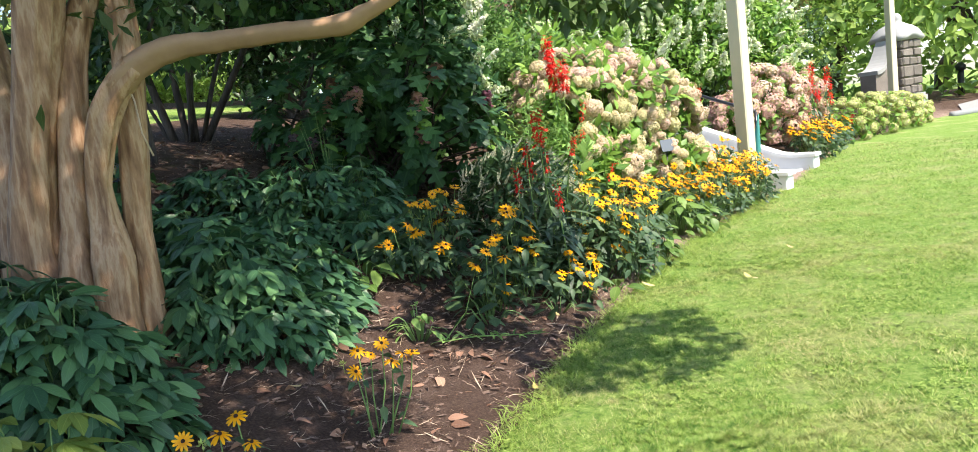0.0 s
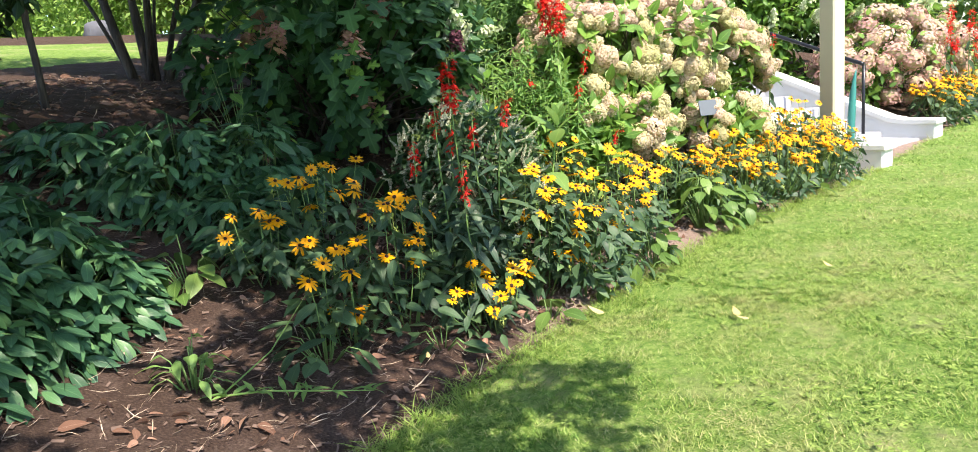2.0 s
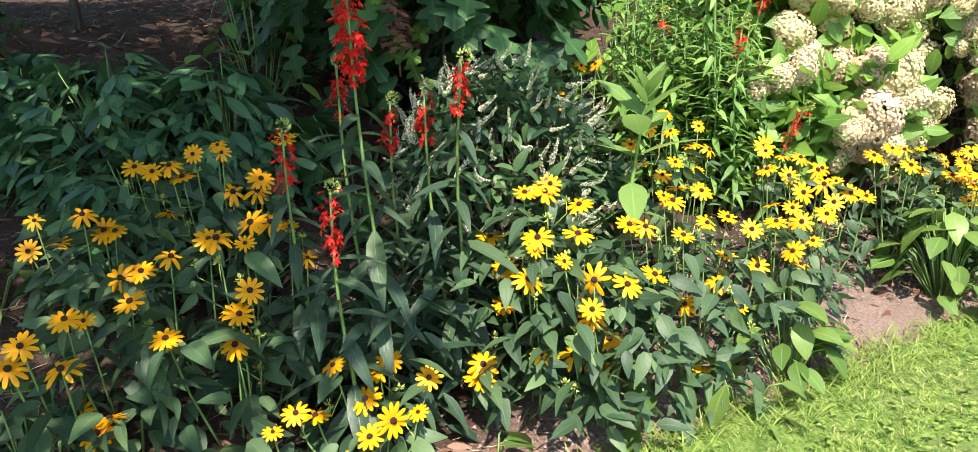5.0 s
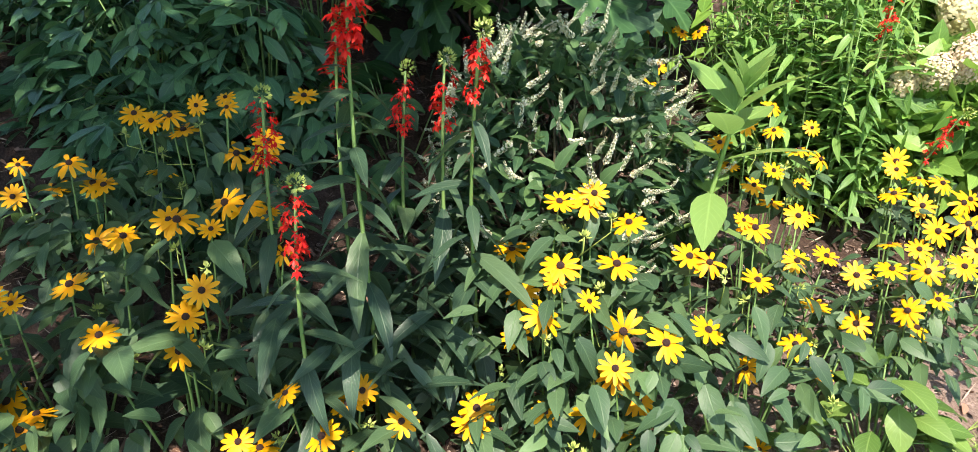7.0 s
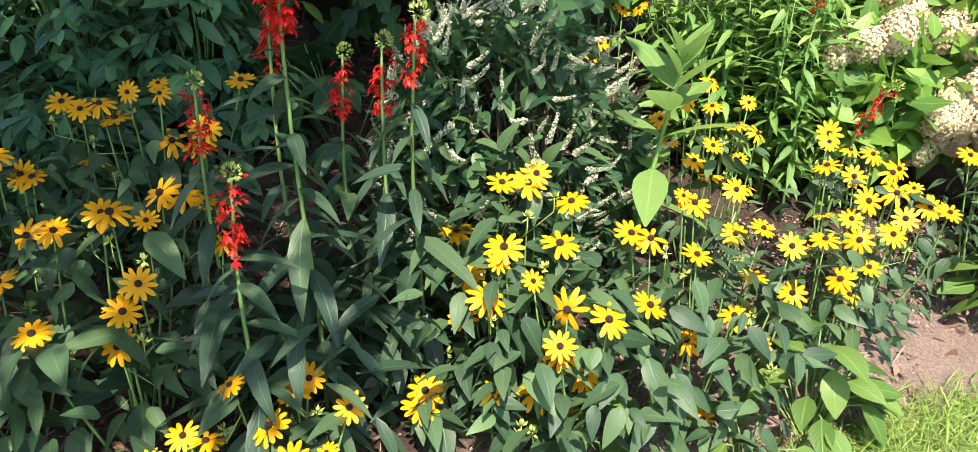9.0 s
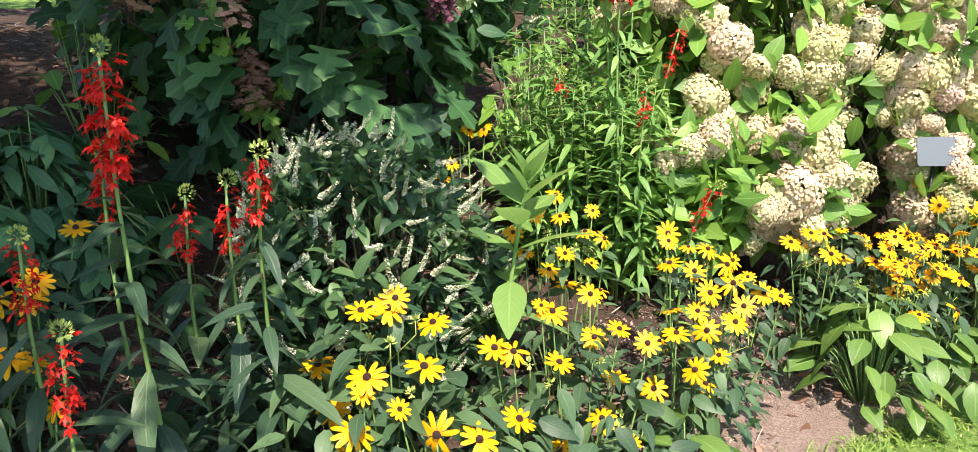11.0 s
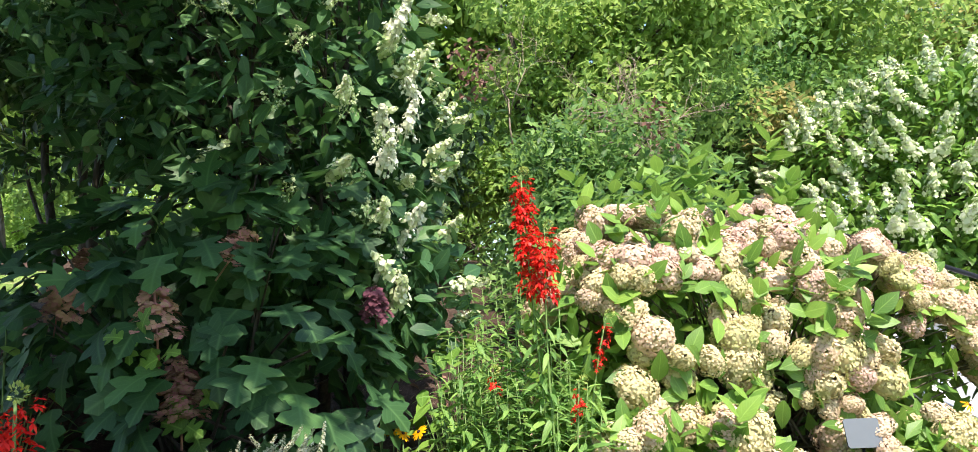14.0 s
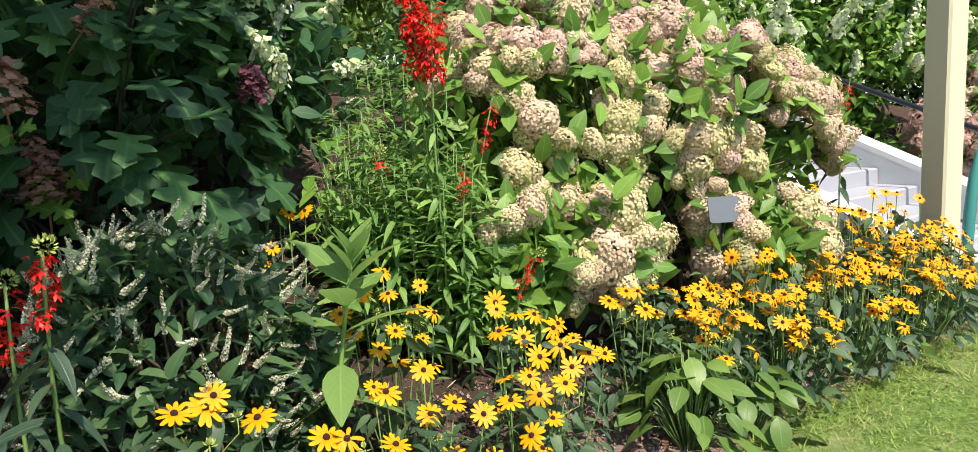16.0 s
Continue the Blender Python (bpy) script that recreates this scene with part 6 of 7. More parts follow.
# ---- crape myrtle ----
def crown(root, clumps, leaves, kind, material, size, name="crown", flat=0.8, shell=0.45):
    """A crown of leaf clumps; each clump is (x, y, z, radius)."""
    clumps = np.asarray(clumps, float)
    share = clumps[:, 3] ** 2
    pick = rng.choice(len(clumps), leaves, p=share / share.sum())
    w = sphere_ways(leaves)
    r = rng.uniform(shell, 1.0, leaves) ** 0.6
    p = clumps[pick, :3] + w * (r * clumps[pick, 3])[:, None] * (1, 1, flat)
    al = w * 0.5 + 0.8 * rng.normal(size=w.shape) + (0, 0, -0.25)
    up = w * 0.5 + (0, 0, 0.9) + 0.4 * rng.normal(size=w.shape)
    g = Geo()
    g.scatter(LEAF[kind], turns_to(al, up) * rng.uniform(*size, leaves)[:, None, None], p)
    return tagged(part(name, g, [material], root), kind="stuff")


def limb(g, pts, radii, sides=10, wobble=0.12, mat=0, flute=0.0):
    pts, radii = np.asarray(pts, float), np.asarray(radii, float)
    t = np.linspace(0, len(pts) - 1, (len(pts) - 1) * 4 + 1)
    i = np.arange(len(pts))
    smooth = np.stack([np.interp(t, i, pts[:, k]) for k in range(3)], 1)
    for _ in range(2):
        smooth[1:-1] = (smooth[:-2] + 2 * smooth[1:-1] + smooth[2:]) / 4
    g.tube(smooth, np.interp(t, i, radii), sides, mat, wobble, flute)


def crape_myrtle():
    x, y = -1.40, 2.60
    z = gz(x, y)
    root = empty("crape_myrtle", x, y, z - 0.05, "crape myrtle with fused smooth tan trunks and peeling bark", "tree")
    off = np.array([x, y, z - 0.05])
    stems = [
        [((-1.56, 2.58, 0.34), 0.11), ((-1.56, 2.58, 0.64), 0.104), ((-1.58, 2.57, 0.80), 0.084), ((-1.52, 2.57, 1.1), 0.070), ((-1.45, 2.57, 1.4), 0.072), ((-1.40, 2.57, 1.62), 0.074), ((-1.30, 2.6, 2.2), 0.06), ((-1.2, 2.4, 2.9), 0.045)],
        [((-1.44, 2.56, 0.34), 0.10), ((-1.44, 2.56, 0.62), 0.088), ((-1.415, 2.57, 0.85), 0.060), ((-1.40, 2.60, 1.1), 0.052), ((-1.36, 2.65, 1.5), 0.046), ((-1.22, 2.80, 1.9), 0.045), ((-1.0, 3.0, 2.8), 0.035)],
        [((-1.29, 2.49, 0.28), 0.078), ((-1.305, 2.52, 0.53), 0.064), ((-1.297, 2.53, 0.73), 0.069), ((-1.31, 2.55, 0.86), 0.050), ((-1.312, 2.55, 0.98), 0.041), ((-1.285, 2.55, 1.1), 0.047), ((-1.25, 2.55, 1.21), 0.052), ((-1.19, 2.55, 1.30), 0.047), ((-1.116, 2.55, 1.365), 0.045)],
        [((-1.28, 2.68, 0.38), 0.064), ((-1.27, 2.68, 0.8), 0.046), ((-1.22, 2.68, 1.17), 0.050), ((-1.20, 2.72, 1.5), 0.050), ((-1.25, 2.80, 1.9), 0.050), ((-1.43, 2.9, 2.6), 0.04)],
        [((-1.70, 2.68, 0.40), 0.095), ((-1.70, 2.7, 0.8), 0.074), ((-1.68, 2.75, 1.2), 0.068), ((-1.80, 2.86, 1.7), 0.062), ((-2.1, 3.0, 2.6), 0.05)],
        [((-1.76, 2.78, 0.45), 0.08), ((-1.80, 2.8, 0.9), 0.065), ((-1.92, 2.86, 1.5), 0.055), ((-2.3, 2.7, 2.4), 0.04)],
    ]
    for s in stems:
        g = Geo()
        limb(g, np.array([p for p, _ in s]) - off, [r for _, r in s], 40, 0.07, 0, 0.06)
        part("trunk", g, ["myrtle_bark"], root)
    branch = [((-1.19, 2.55, 1.30), 0.045), ((-1.116, 2.55, 1.362), 0.046), ((-1.024, 2.55, 1.40), 0.044), ((-0.927, 2.55, 1.415), 0.039), ((-0.843, 2.55, 1.41), 0.036), ((-0.716, 2.55, 1.415), 0.034), ((-0.611, 2.55, 1.416), 0.033), ((-0.506, 2.54, 1.412), 0.032), ((-0.38, 2.53, 1.413), 0.036), ((-0.312, 2.52, 1.442), 0.028), ((-0.21, 2.5, 1.475), 0.023), ((-0.1, 2.45, 1.56), 0.02), ((0.25, 2.4, 1.9), 0.016), ((0.9, 2.2, 2.3), 0.01)]
    g = Geo()
    limb(g, np.array([p for p, _ in branch]) - off, [r for _, r in branch], 12, 0.14)
    part("branch", g, ["limb_bark"], root)
    for pts in ([(-1.43, 2.70, 1.9), (-0.9, 2.2, 2.7), (-0.2, 1.8, 3.2)], [(-1.2, 2.4, 2.9), (-0.4, 2.6, 3.3), (0.5, 2.6, 3.5)], [(-1.0, 3.0, 2.8), (-0.6, 3.6, 3.1), (0.3, 3.7, 3.2)], [(-2.1, 3.0, 2.6), (-2.4, 3.5, 3.2), (-2.2, 4.2, 3.6)], [(-2.3, 2.7, 2.4), (-2.9, 2.0, 3.0)], [(0.25, 2.4, 1.9), (0.7, 2.8, 2.4), (1.1, 3.1, 2.6)], [(0.25, 2.4, 1.9), (0.6, 3.2, 2.0), (0.8, 3.7, 1.98)], [(-0.6, 3.6, 3.1), (-0.4, 4.3, 3.4), (0.1, 4.8, 3.5)], [(-0.2, 1.8, 3.2), (0.1, 1.2, 3.4)]):
        g = Geo()
        limb(g, np.array(pts) - off, np.linspace(0.035, 0.008, len(pts)), 7, 0.1)
        part("branch", g, ["limb_bark"], root)
    c = []
    for _ in range(120):
        a, q = rnd.uniform(0, 6.283), math.sqrt(rnd.uniform(0.01, 1))
        if -0.76 + 1.75 * q * math.cos(a) > 0.35 and 0.9 < 2.45 + 2.65 * q * math.sin(a) < 2.6 and rnd.random() < 0.6:
            continue
        c.append((-0.76 + 1.75 * q * math.cos(a), 2.45 + 2.65 * q * math.sin(a), 3.3 + 0.5 * rnd.uniform(-1, 1) + 0.4 * (1 - q), rnd.uniform(0.26, 0.44)))
    # Unseen clumps, added where their shade falls on lawn, flowers and shrubs.
    for a in ((0.2, 0.3, 3.2, 0.5), (-0.2, 0.6, 3.3, 0.5), (0.3, 0.9, 3.3, 0.45), (-0.3, 0.1, 3.3, 0.5), (0.0, -0.1, 3.4, 0.5), (0.5, 0.5, 3.3, 0.4), (1.70, 2.0, 2.35, 0.27), (1.86, 2.25, 2.5, 0.18), (1.58, 1.80, 2.3, 0.22), (1.35, 1.95, 2.5, 0.28), (1.55, 2.3, 2.4, 0.24), (1.25, 1.72, 2.4, 0.2), (0.75, 3.75, 2.0, 0.22), (0.9, 4.2, 2.15, 0.22), (1.25, 2.95, 2.6, 0.24), (1.12, 2.4, 2.6, 0.26), (0.8, 2.45, 2.65, 0.26), (1.0, 2.9, 2.65, 0.24), (0.55, 3.9, 3.2, 0.4), (0.85, 4.15, 3.3, 0.36), (0.35, 4.2, 3.2, 0.4), (0.2, 3.8, 3.3, 0.4), (0.6, 4.4, 3.4, 0.4)):
        c.append(a)
    c = np.array(c)
    c[:, :3] -= off
    crown(root, c, 62000, "tiny", "myrtle_leaf", (0.06, 0.10))
    low = np.array([(-1.35, 2.62, 1.65, 0.16), (-1.12, 2.72, 1.58, 0.16), (-1.42, 2.55, 1.30, 0.07), (-1.05, 2.8, 1.5, 0.12), (-0.9, 2.9, 1.75, 0.2), (-1.9, 2.9, 1.9, 0.3)]) 
    low[:, :3] -= off
    crown(root, low, 280, "simple", "myrtle_leaf", (0.05, 0.09), "low_foliage")
    tips = np.array([(0.26, 2.58, 1.46, 0.09), (0.38, 2.6, 1.42, 0.11), (0.50, 2.6, 1.40, 0.12), (0.62, 2.6, 1.39, 0.11), (0.72, 2.6, 1.43, 0.08), (0.46, 2.6, 1.56, 0.14), (0.62, 2.58, 1.58, 0.14), (0.3, 2.5, 1.62, 0.12)])
    g = Geo()
    for k, q in enumerate(tips[:5, :3]):
        limb(g, np.array([(-0.1 + 0.06 * k, 2.45, 1.56 + 0.05 * k), (0.5 * q[0], 2.5, 1.66), q]) - off, [0.008, 0.006, 0.003], 5, 0.1)
    part("twig", g, ["limb_bark"], root)
    tips[:, :3] -= off
    crown(root, tips, 560, "simple", "myrtle_leaf", (0.045, 0.075), "hanging_foliage")


crape_myrtle()


def hanging_stem():
    root = empty("dry_stem", -1.16, 2.56, 1.30, "thin pale dry stem hanging from the crape myrtle branch", "twig")
    g = Geo()
    g.tube([(0.0, 0, 0.03), (0.02, 0, -0.05), (0.03, -0.01, -0.16), (0.05, 0.0, -0.24)], [0.004, 0.003, 0.003, 0.0035], 5)
    part("stem", g, ["straw"], root)


hanging_stem()
hydrangea(-1.85, 3.55, [(0, 0, 0.42, 0.20, 0.18, 0.22)], 7, 0.10, [mophead("blue_flower", 170, 0.055, 0.85, 0.0, 0.009)], "hel_leaf", 70, "small shaded hydrangea with faded blue mophead flowers", fill=120, low=0.2, pieces=40)


# ---- trees and shrubs behind ----
def tree(x, y, trunk, clumps, leaves, material, size, label, name="tree", radius=0.12, bark="bark", kind="tiny", stems=1, flat=0.85):
    z = gz(x, y)
    root = empty(name, x, y, z - 0.1, label, "tree" if name == "tree" else "shrub")
    off = np.array([x, y, z - 0.1])
    c = np.asarray(clumps, float).copy()
    for k in range(stems):
        g = Geo()
        a = 2 * math.pi * k / max(stems, 1)
        foot = np.array([0.12 * math.cos(a), 0.12 * math.sin(a), 0]) * (stems > 1)
        target = c[k % len(c), :3] - off
        top = np.array([target[0] * 0.5, target[1] * 0.5, trunk])
        limb(g, [foot, foot * 0.7 + (0, 0, trunk * 0.4), top, target], [radius * 1.25, radius, radius * 0.75, radius * 0.2], 9, 0.12)
        for q in c[k::max(stems, 1)][:7]:
            e = q[:3] - off
            limb(g, [top * 0.9, top * 0.5 + e * 0.5 + (0, 0, 0.1), e], [radius * 0.5, radius * 0.3, radius * 0.1], 6, 0.1)
        part("trunk", g, [bark], root)
    c[:, :3] -= off
    crown(root, c, int(leaves * 1.5), kind, material, size, flat=flat)
    return root


def cloud(cx, cy, cz, rx, ry, rz, n, r):
    out = []
    for _ in range(n):
        w = Vector((rnd.gauss(0, 1), rnd.gauss(0, 1), rnd.gauss(0, 1))).normalized() * rnd.uniform(0.35, 1.0)
        out.append((cx + w.x * rx, cy + w.y * ry, cz + w.z * rz, r * rnd.uniform(0.7, 1.25)))
    return out


# the dark many-stemmed shrub on the bank
def bank_shrub():
    x, y = -2.45, 6.35
    z = gz(x, y)
    root = empty("bank_shrub", x, y, z - 0.05, "dark many-stemmed shrub with bare lower stems on the mulch", "shrub")
    tips = []
    for k, (dx, dy, lean, r) in enumerate([(-0.15, 0, -0.25, 0.030), (0.0, 0.05, -0.02, 0.026), (0.06, -0.02, 0.05, 0.018), (0.12, 0.02, 0.14, 0.022), (0.2, 0.06, 0.75, 0.032), (0.9, -0.15, 0.5, 0.014), (-0.25, 0.1, -0.5, 0.015), (-0.05, 0.1, -0.12, 0.016), (0.16, 0.08, 0.36, 0.018), (0.04, 0.1, 0.22, 0.012)]):
        g = Geo()
        top = np.array([dx + lean * 1.1, dy + 0.1, 1.7])
        limb(g, [(dx * 0.6 + (0.35 if k == 5 else 0), dy, 0), (dx * 0.8 + lean * 0.3 + (0.3 if k == 5 else 0) + rnd.uniform(-0.07, 0.07), dy, 0.5), (dx + lean * 0.75 + rnd.uniform(-0.1, 0.1), dy, 1.1), top], [r * 1.15, r, r * 0.8, r * 0.4], 8, 0.1)
        part("stem", g, ["bark"], root)
        tips.append(top)
    c = cloud(0.1, 0.0, 1.9, 1.9, 0.9, 0.75, 60, 0.34) + [(0.6, -0.1, 1.05, 0.26), (0.95, -0.1, 0.95, 0.3), (1.3, -0.2, 1.1, 0.35), (-0.7, -0.1, 1.2, 0.22)]
    c += [(0.75, -2.0, 0.55, 0.22), (0.45, -1.7, 0.65, 0.3), (0.2, -1.3, 0.75, 0.3), (-0.1, -1.0, 0.9, 0.35)]
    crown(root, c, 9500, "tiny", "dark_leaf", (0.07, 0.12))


bank_shrub()


def sapling(x, y):
    z = gz(x, y)
    root = empty("sapling", x, y, z - 0.03, "thin bare-stemmed sapling rising from the mulch", "tree")
    g = Geo()
    limb(g, [(0, 0, 0), (0.0, 0, 0.25), (-0.04, 0.02, 0.6), (0.10, 0.05, 0.9), (0.3, 0.1, 1.3)], [0.02, 0.018, 0.017, 0.014, 0.008], 7, 0.1)
    part("stem", g, ["bark"], root)
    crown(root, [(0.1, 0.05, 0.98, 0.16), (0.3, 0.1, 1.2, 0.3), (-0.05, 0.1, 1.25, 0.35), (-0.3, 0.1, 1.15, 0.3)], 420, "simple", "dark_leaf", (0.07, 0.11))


sapling(-2.10, 4.85)
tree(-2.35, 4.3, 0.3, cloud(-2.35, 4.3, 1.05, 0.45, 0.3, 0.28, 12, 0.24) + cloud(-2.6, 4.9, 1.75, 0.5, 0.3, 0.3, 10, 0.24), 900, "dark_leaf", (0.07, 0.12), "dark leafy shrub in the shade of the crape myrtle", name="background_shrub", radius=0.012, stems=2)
tree(-0.9, 11.2, 1.6, cloud(-0.7, 11.0, 3.6, 1.7, 1.2, 1.3, 44, 0.5) + cloud(0.3, 10.8, 4.4, 1.3, 1.0, 0.7, 18, 0.5) + cloud(-1.3, 10.6, 2.4, 1.0, 0.6, 0.7, 14, 0.4), 15000, "tree_leaf", (0.07, 0.13), "small tree with light green leaves and tangled dead twigs", radius=0.13, stems=2)
tree(-3.6, 12.5, 2.2, cloud(-3.4, 12.2, 4.8, 2.2, 1.4, 1.8, 44, 0.7), 9000, "tree_leaf", (0.14, 0.24), "broad green tree behind the bank", radius=0.18, stems=1)
tree(0.25, 7.75, 0.3, cloud(0.25, 7.7, 1.35, 0.55, 0.35, 0.5, 20, 0.28), 2600, "mid_leaf", (0.05, 0.09), "low green shrub between the hydrangeas", name="background_shrub", radius=0.02, stems=3)
tree(0.1, 8.9, 0.6, cloud(0.1, 8.8, 1.9, 0.9, 0.5, 0.75, 30, 0.34), 6500, "mid_leaf", (0.05, 0.09), "mid-green leafy shrub behind the tall hydrangea", name="background_shrub", radius=0.03, stems=3)
tree(-2.2, 9.4, 0.8, cloud(-2.2, 9.4, 2.6, 1.3, 0.6, 1.0, 30, 0.42), 3600, "dark_leaf", (0.09, 0.14), "dark leafy shrub on the bank", name="background_shrub", radius=0.05, stems=3)
tree(2.9, 11.7, 0.3, cloud(2.6, 11.75, 0.95, 0.95, 0.3, 0.35, 26, 0.3) + cloud(3.6, 10.95, 0.5, 0.4, 0.3, 0.3, 10, 0.26) + cloud(1.7, 12.4, 1.4, 0.4, 0.3, 0.4, 10, 0.32), 3600, "hyd_leaf", (0.09, 0.15), "leafy green shrub against the side wall of the steps", name="background_shrub", radius=0.02, stems=3, kind="simple")
tree(1.7, 13.5, 1.4, cloud(1.55, 13.3, 3.1, 0.5, 0.5, 0.7, 14, 0.32), 1500, "gold_leaf", (0.09, 0.15), "small tree with pale golden blossom clusters", radius=0.05)
tree(1.6, 16.5, 2.5, cloud(1.6, 16.0, 5.6, 2.6, 1.6, 1.4, 50, 0.7), 7000, "tree_leaf", (0.13, 0.22), "tree with yellow-tinged leaves behind the hydrangeas", radius=0.2)
tree(0.6, 14.5, 1.6, cloud(0.8, 14.2, 3.3, 2.0, 1.0, 1.4, 40, 0.6), 6500, "mid_leaf", (0.1, 0.16), "dense green shrub behind the small tree", name="background_shrub", radius=0.1, stems=3)
tree(5.6, 16.8, 1.8, cloud(5.5, 16.6, 2.3, 2.4, 1.2, 1.6, 50, 0.7), 7500, "dark_leaf", (0.1, 0.17), "dark yew-like shrub behind the pink hydrangea", name="background_shrub", radius=0.12, stems=3)
tree(6.2, 19.5, 3.0, cloud(6.0, 19.2, 5.0, 3.4, 1.8, 2.0, 60, 0.85), 9000, "gold_leaf", (0.16, 0.26), "broad tree with pale yellow-green leaves", radius=0.25)
tree(3.2, 20.0, 3.0, cloud(3.0, 19.6, 5.2, 3.0, 1.8, 2.4, 60, 0.9), 8000, "tree_leaf", (0.13, 0.2), "tall green tree behind the bank", radius=0.25)
tree(-9.6, 10.4, 2.6, cloud(-9.6, 10.4, 5.2, 2.6, 2.2, 1.6, 44, 0.8), 6000, "tree_leaf", (0.12, 0.18), "old tree with a thick pale trunk on the far mulch", radius=0.15, bark="grey_bark", stems=3)
tree(-6.8, 14.8, 1.2, cloud(-6.8, 14.8, 3.4, 2.8, 1.0, 1.0, 44, 0.6), 5500, "tree_leaf", (0.10, 0.16), "bright green hedge beyond the far lawn", name="background_shrub", radius=0.08, stems=3)
tree(-11.5, 13.5, 1.2, cloud(-11.5, 13.5, 3.6, 2.8, 1.4, 1.2, 40, 0.7), 4500, "tree_leaf", (0.12, 0.18), "bright green shrub beyond the far lawn", name="background_shrub", radius=0.08, stems=3)
tree(-2.6, 16.5, 1.2, cloud(-2.6, 16.5, 3.8, 2.8, 1.2, 1.4, 44, 0.7), 5000, "tree_leaf", (0.12, 0.18), "leafy green shrub on the top of the bank", name="background_shrub", radius=0.1, stems=3)
tree(-7.0, 18.5, 0.5, cloud(-7.0, 18.5, 3.3, 5.5, 1.0, 1.1, 60, 0.8) + cloud(-12, 17.0, 3.2, 3.0, 1.0, 1.0, 26, 0.8), 6500, "tree_leaf", (0.16, 0.24), "long green hedge beyond the far lawn", name="background_shrub", radius=0.08, stems=4)
for k, (x, y, r, h) in enumerate([(14.5, 30, 3.6, 5.2), (19.5, 31, 3.8, 5.4), (25, 33, 4.2, 5.6), (10.0, 27, 3.2, 5.0), (6.0, 28, 3.4, 6.0), (0, 26, 4.0, 6.5), (-6, 24, 4.0, 6.5), (-13, 22, 4.0, 6.5), (-18, 15, 4.0, 6.0), (31, 30, 4.4, 6.0)]):
    tree(x, y, 2.6, cloud(x, y, h, r, 2.0, h * 0.55, 50, 1.1), 9500 if k < 5 else 5000, ("tree_leaf", "gold_leaf", "tree_leaf")[k % 3], (0.13, 0.23) if k < 5 else (0.2, 0.32), "large leafy tree in the distance", radius=0.28)


def far_woods():
    c = []
    for k in range(330):
        a = rnd.uniform(-1.25, 1.25)
        d = rnd.uniform(24, 36)
        x, y = d * math.sin(a), 2 + d * math.cos(a)
        c.append((x, y, gz(x, y) + rnd.uniform(0.3, 9.0), rnd.uniform(1.2, 2.2)))
    c = np.array(c)
    leaves = 34000
    pick = rng.integers(len(c), size=leaves)
    w = sphere_ways(leaves)
    p = c[pick, :3] + w * (c[pick, 3] * rng.uniform(0.6, 1, leaves) ** 0.5)[:, None]
    g = Geo()
    g.scatter(LEAF["tiny"], turns_to(rng.normal(size=w.shape), w * 0.5 + (0.1, -0.4, 0.8) + 0.4 * rng.normal(size=w.shape)) * rng.uniform(0.3, 0.6, leaves)[:, None, None], p)
    tagged(new("far_woods", g.mesh("far_woods", "tree_leaf")), "green wall of distant leafy woods", "woods", kind="stuff")


far_woods()


def dead_twigs():
    root = empty("dead_branch", -0.2, 9.6, 2.5, "tangle of bare grey dead twigs in the small tree", "branch")
    off = np.array(root.location)
    g = Geo()

    def fork(at, way, length, radius, depth):
        bend = np.array([rnd.gauss(0, 0.3), rnd.gauss(0, 0.3), rnd.gauss(0, 0.3)])
        mid = at + way * length * 0.5
        end = mid + (way + bend) * length * 0.5
        g.tube([at, mid, end], [radius, radius * 0.8, radius * 0.6], 4)
        if depth:
            for _ in range(3):
                w = way + bend + np.array([rnd.gauss(0, 0.65), rnd.gauss(0, 0.5), rnd.gauss(0, 0.6)])
                fork(mid + (end - mid) * rnd.uniform(0.2, 1), w / np.linalg.norm(w), length * rnd.uniform(0.55, 0.85), radius * 0.6, depth - 1)

    for a, w in (((-0.25, 9.5, 2.5), (0.9, -0.1, 0.25)), ((-0.2, 9.5, 2.55), (0.75, 0.0, 0.55)), ((-0.3, 9.6, 2.45), (1.0, -0.1, 0.0)), ((-0.15, 9.5, 2.7), (0.9, -0.2, -0.1)), ((-0.8, 9.3, 2.6), (-0.1, 0.0, 1.0)), ((-0.1, 9.5, 2.8), (0.8, 0.0, 0.3))):
        fork(np.array(a) - off, np.array(w), 0.42, 0.012, 4)
    part("branching", g, ["dead_twig"], root)
    crown(root, np.array([(0.45, 9.4, 2.75, 0.16), (0.55, 9.4, 2.55, 0.14), (-1.0, 8.9, 3.35, 0.2), (-1.0, 8.9, 3.1, 0.14)]) - np.array([*off, 0]), 150, "simple", "brown_leaf", (0.05, 0.09), "dry_foliage")


dead_twigs()


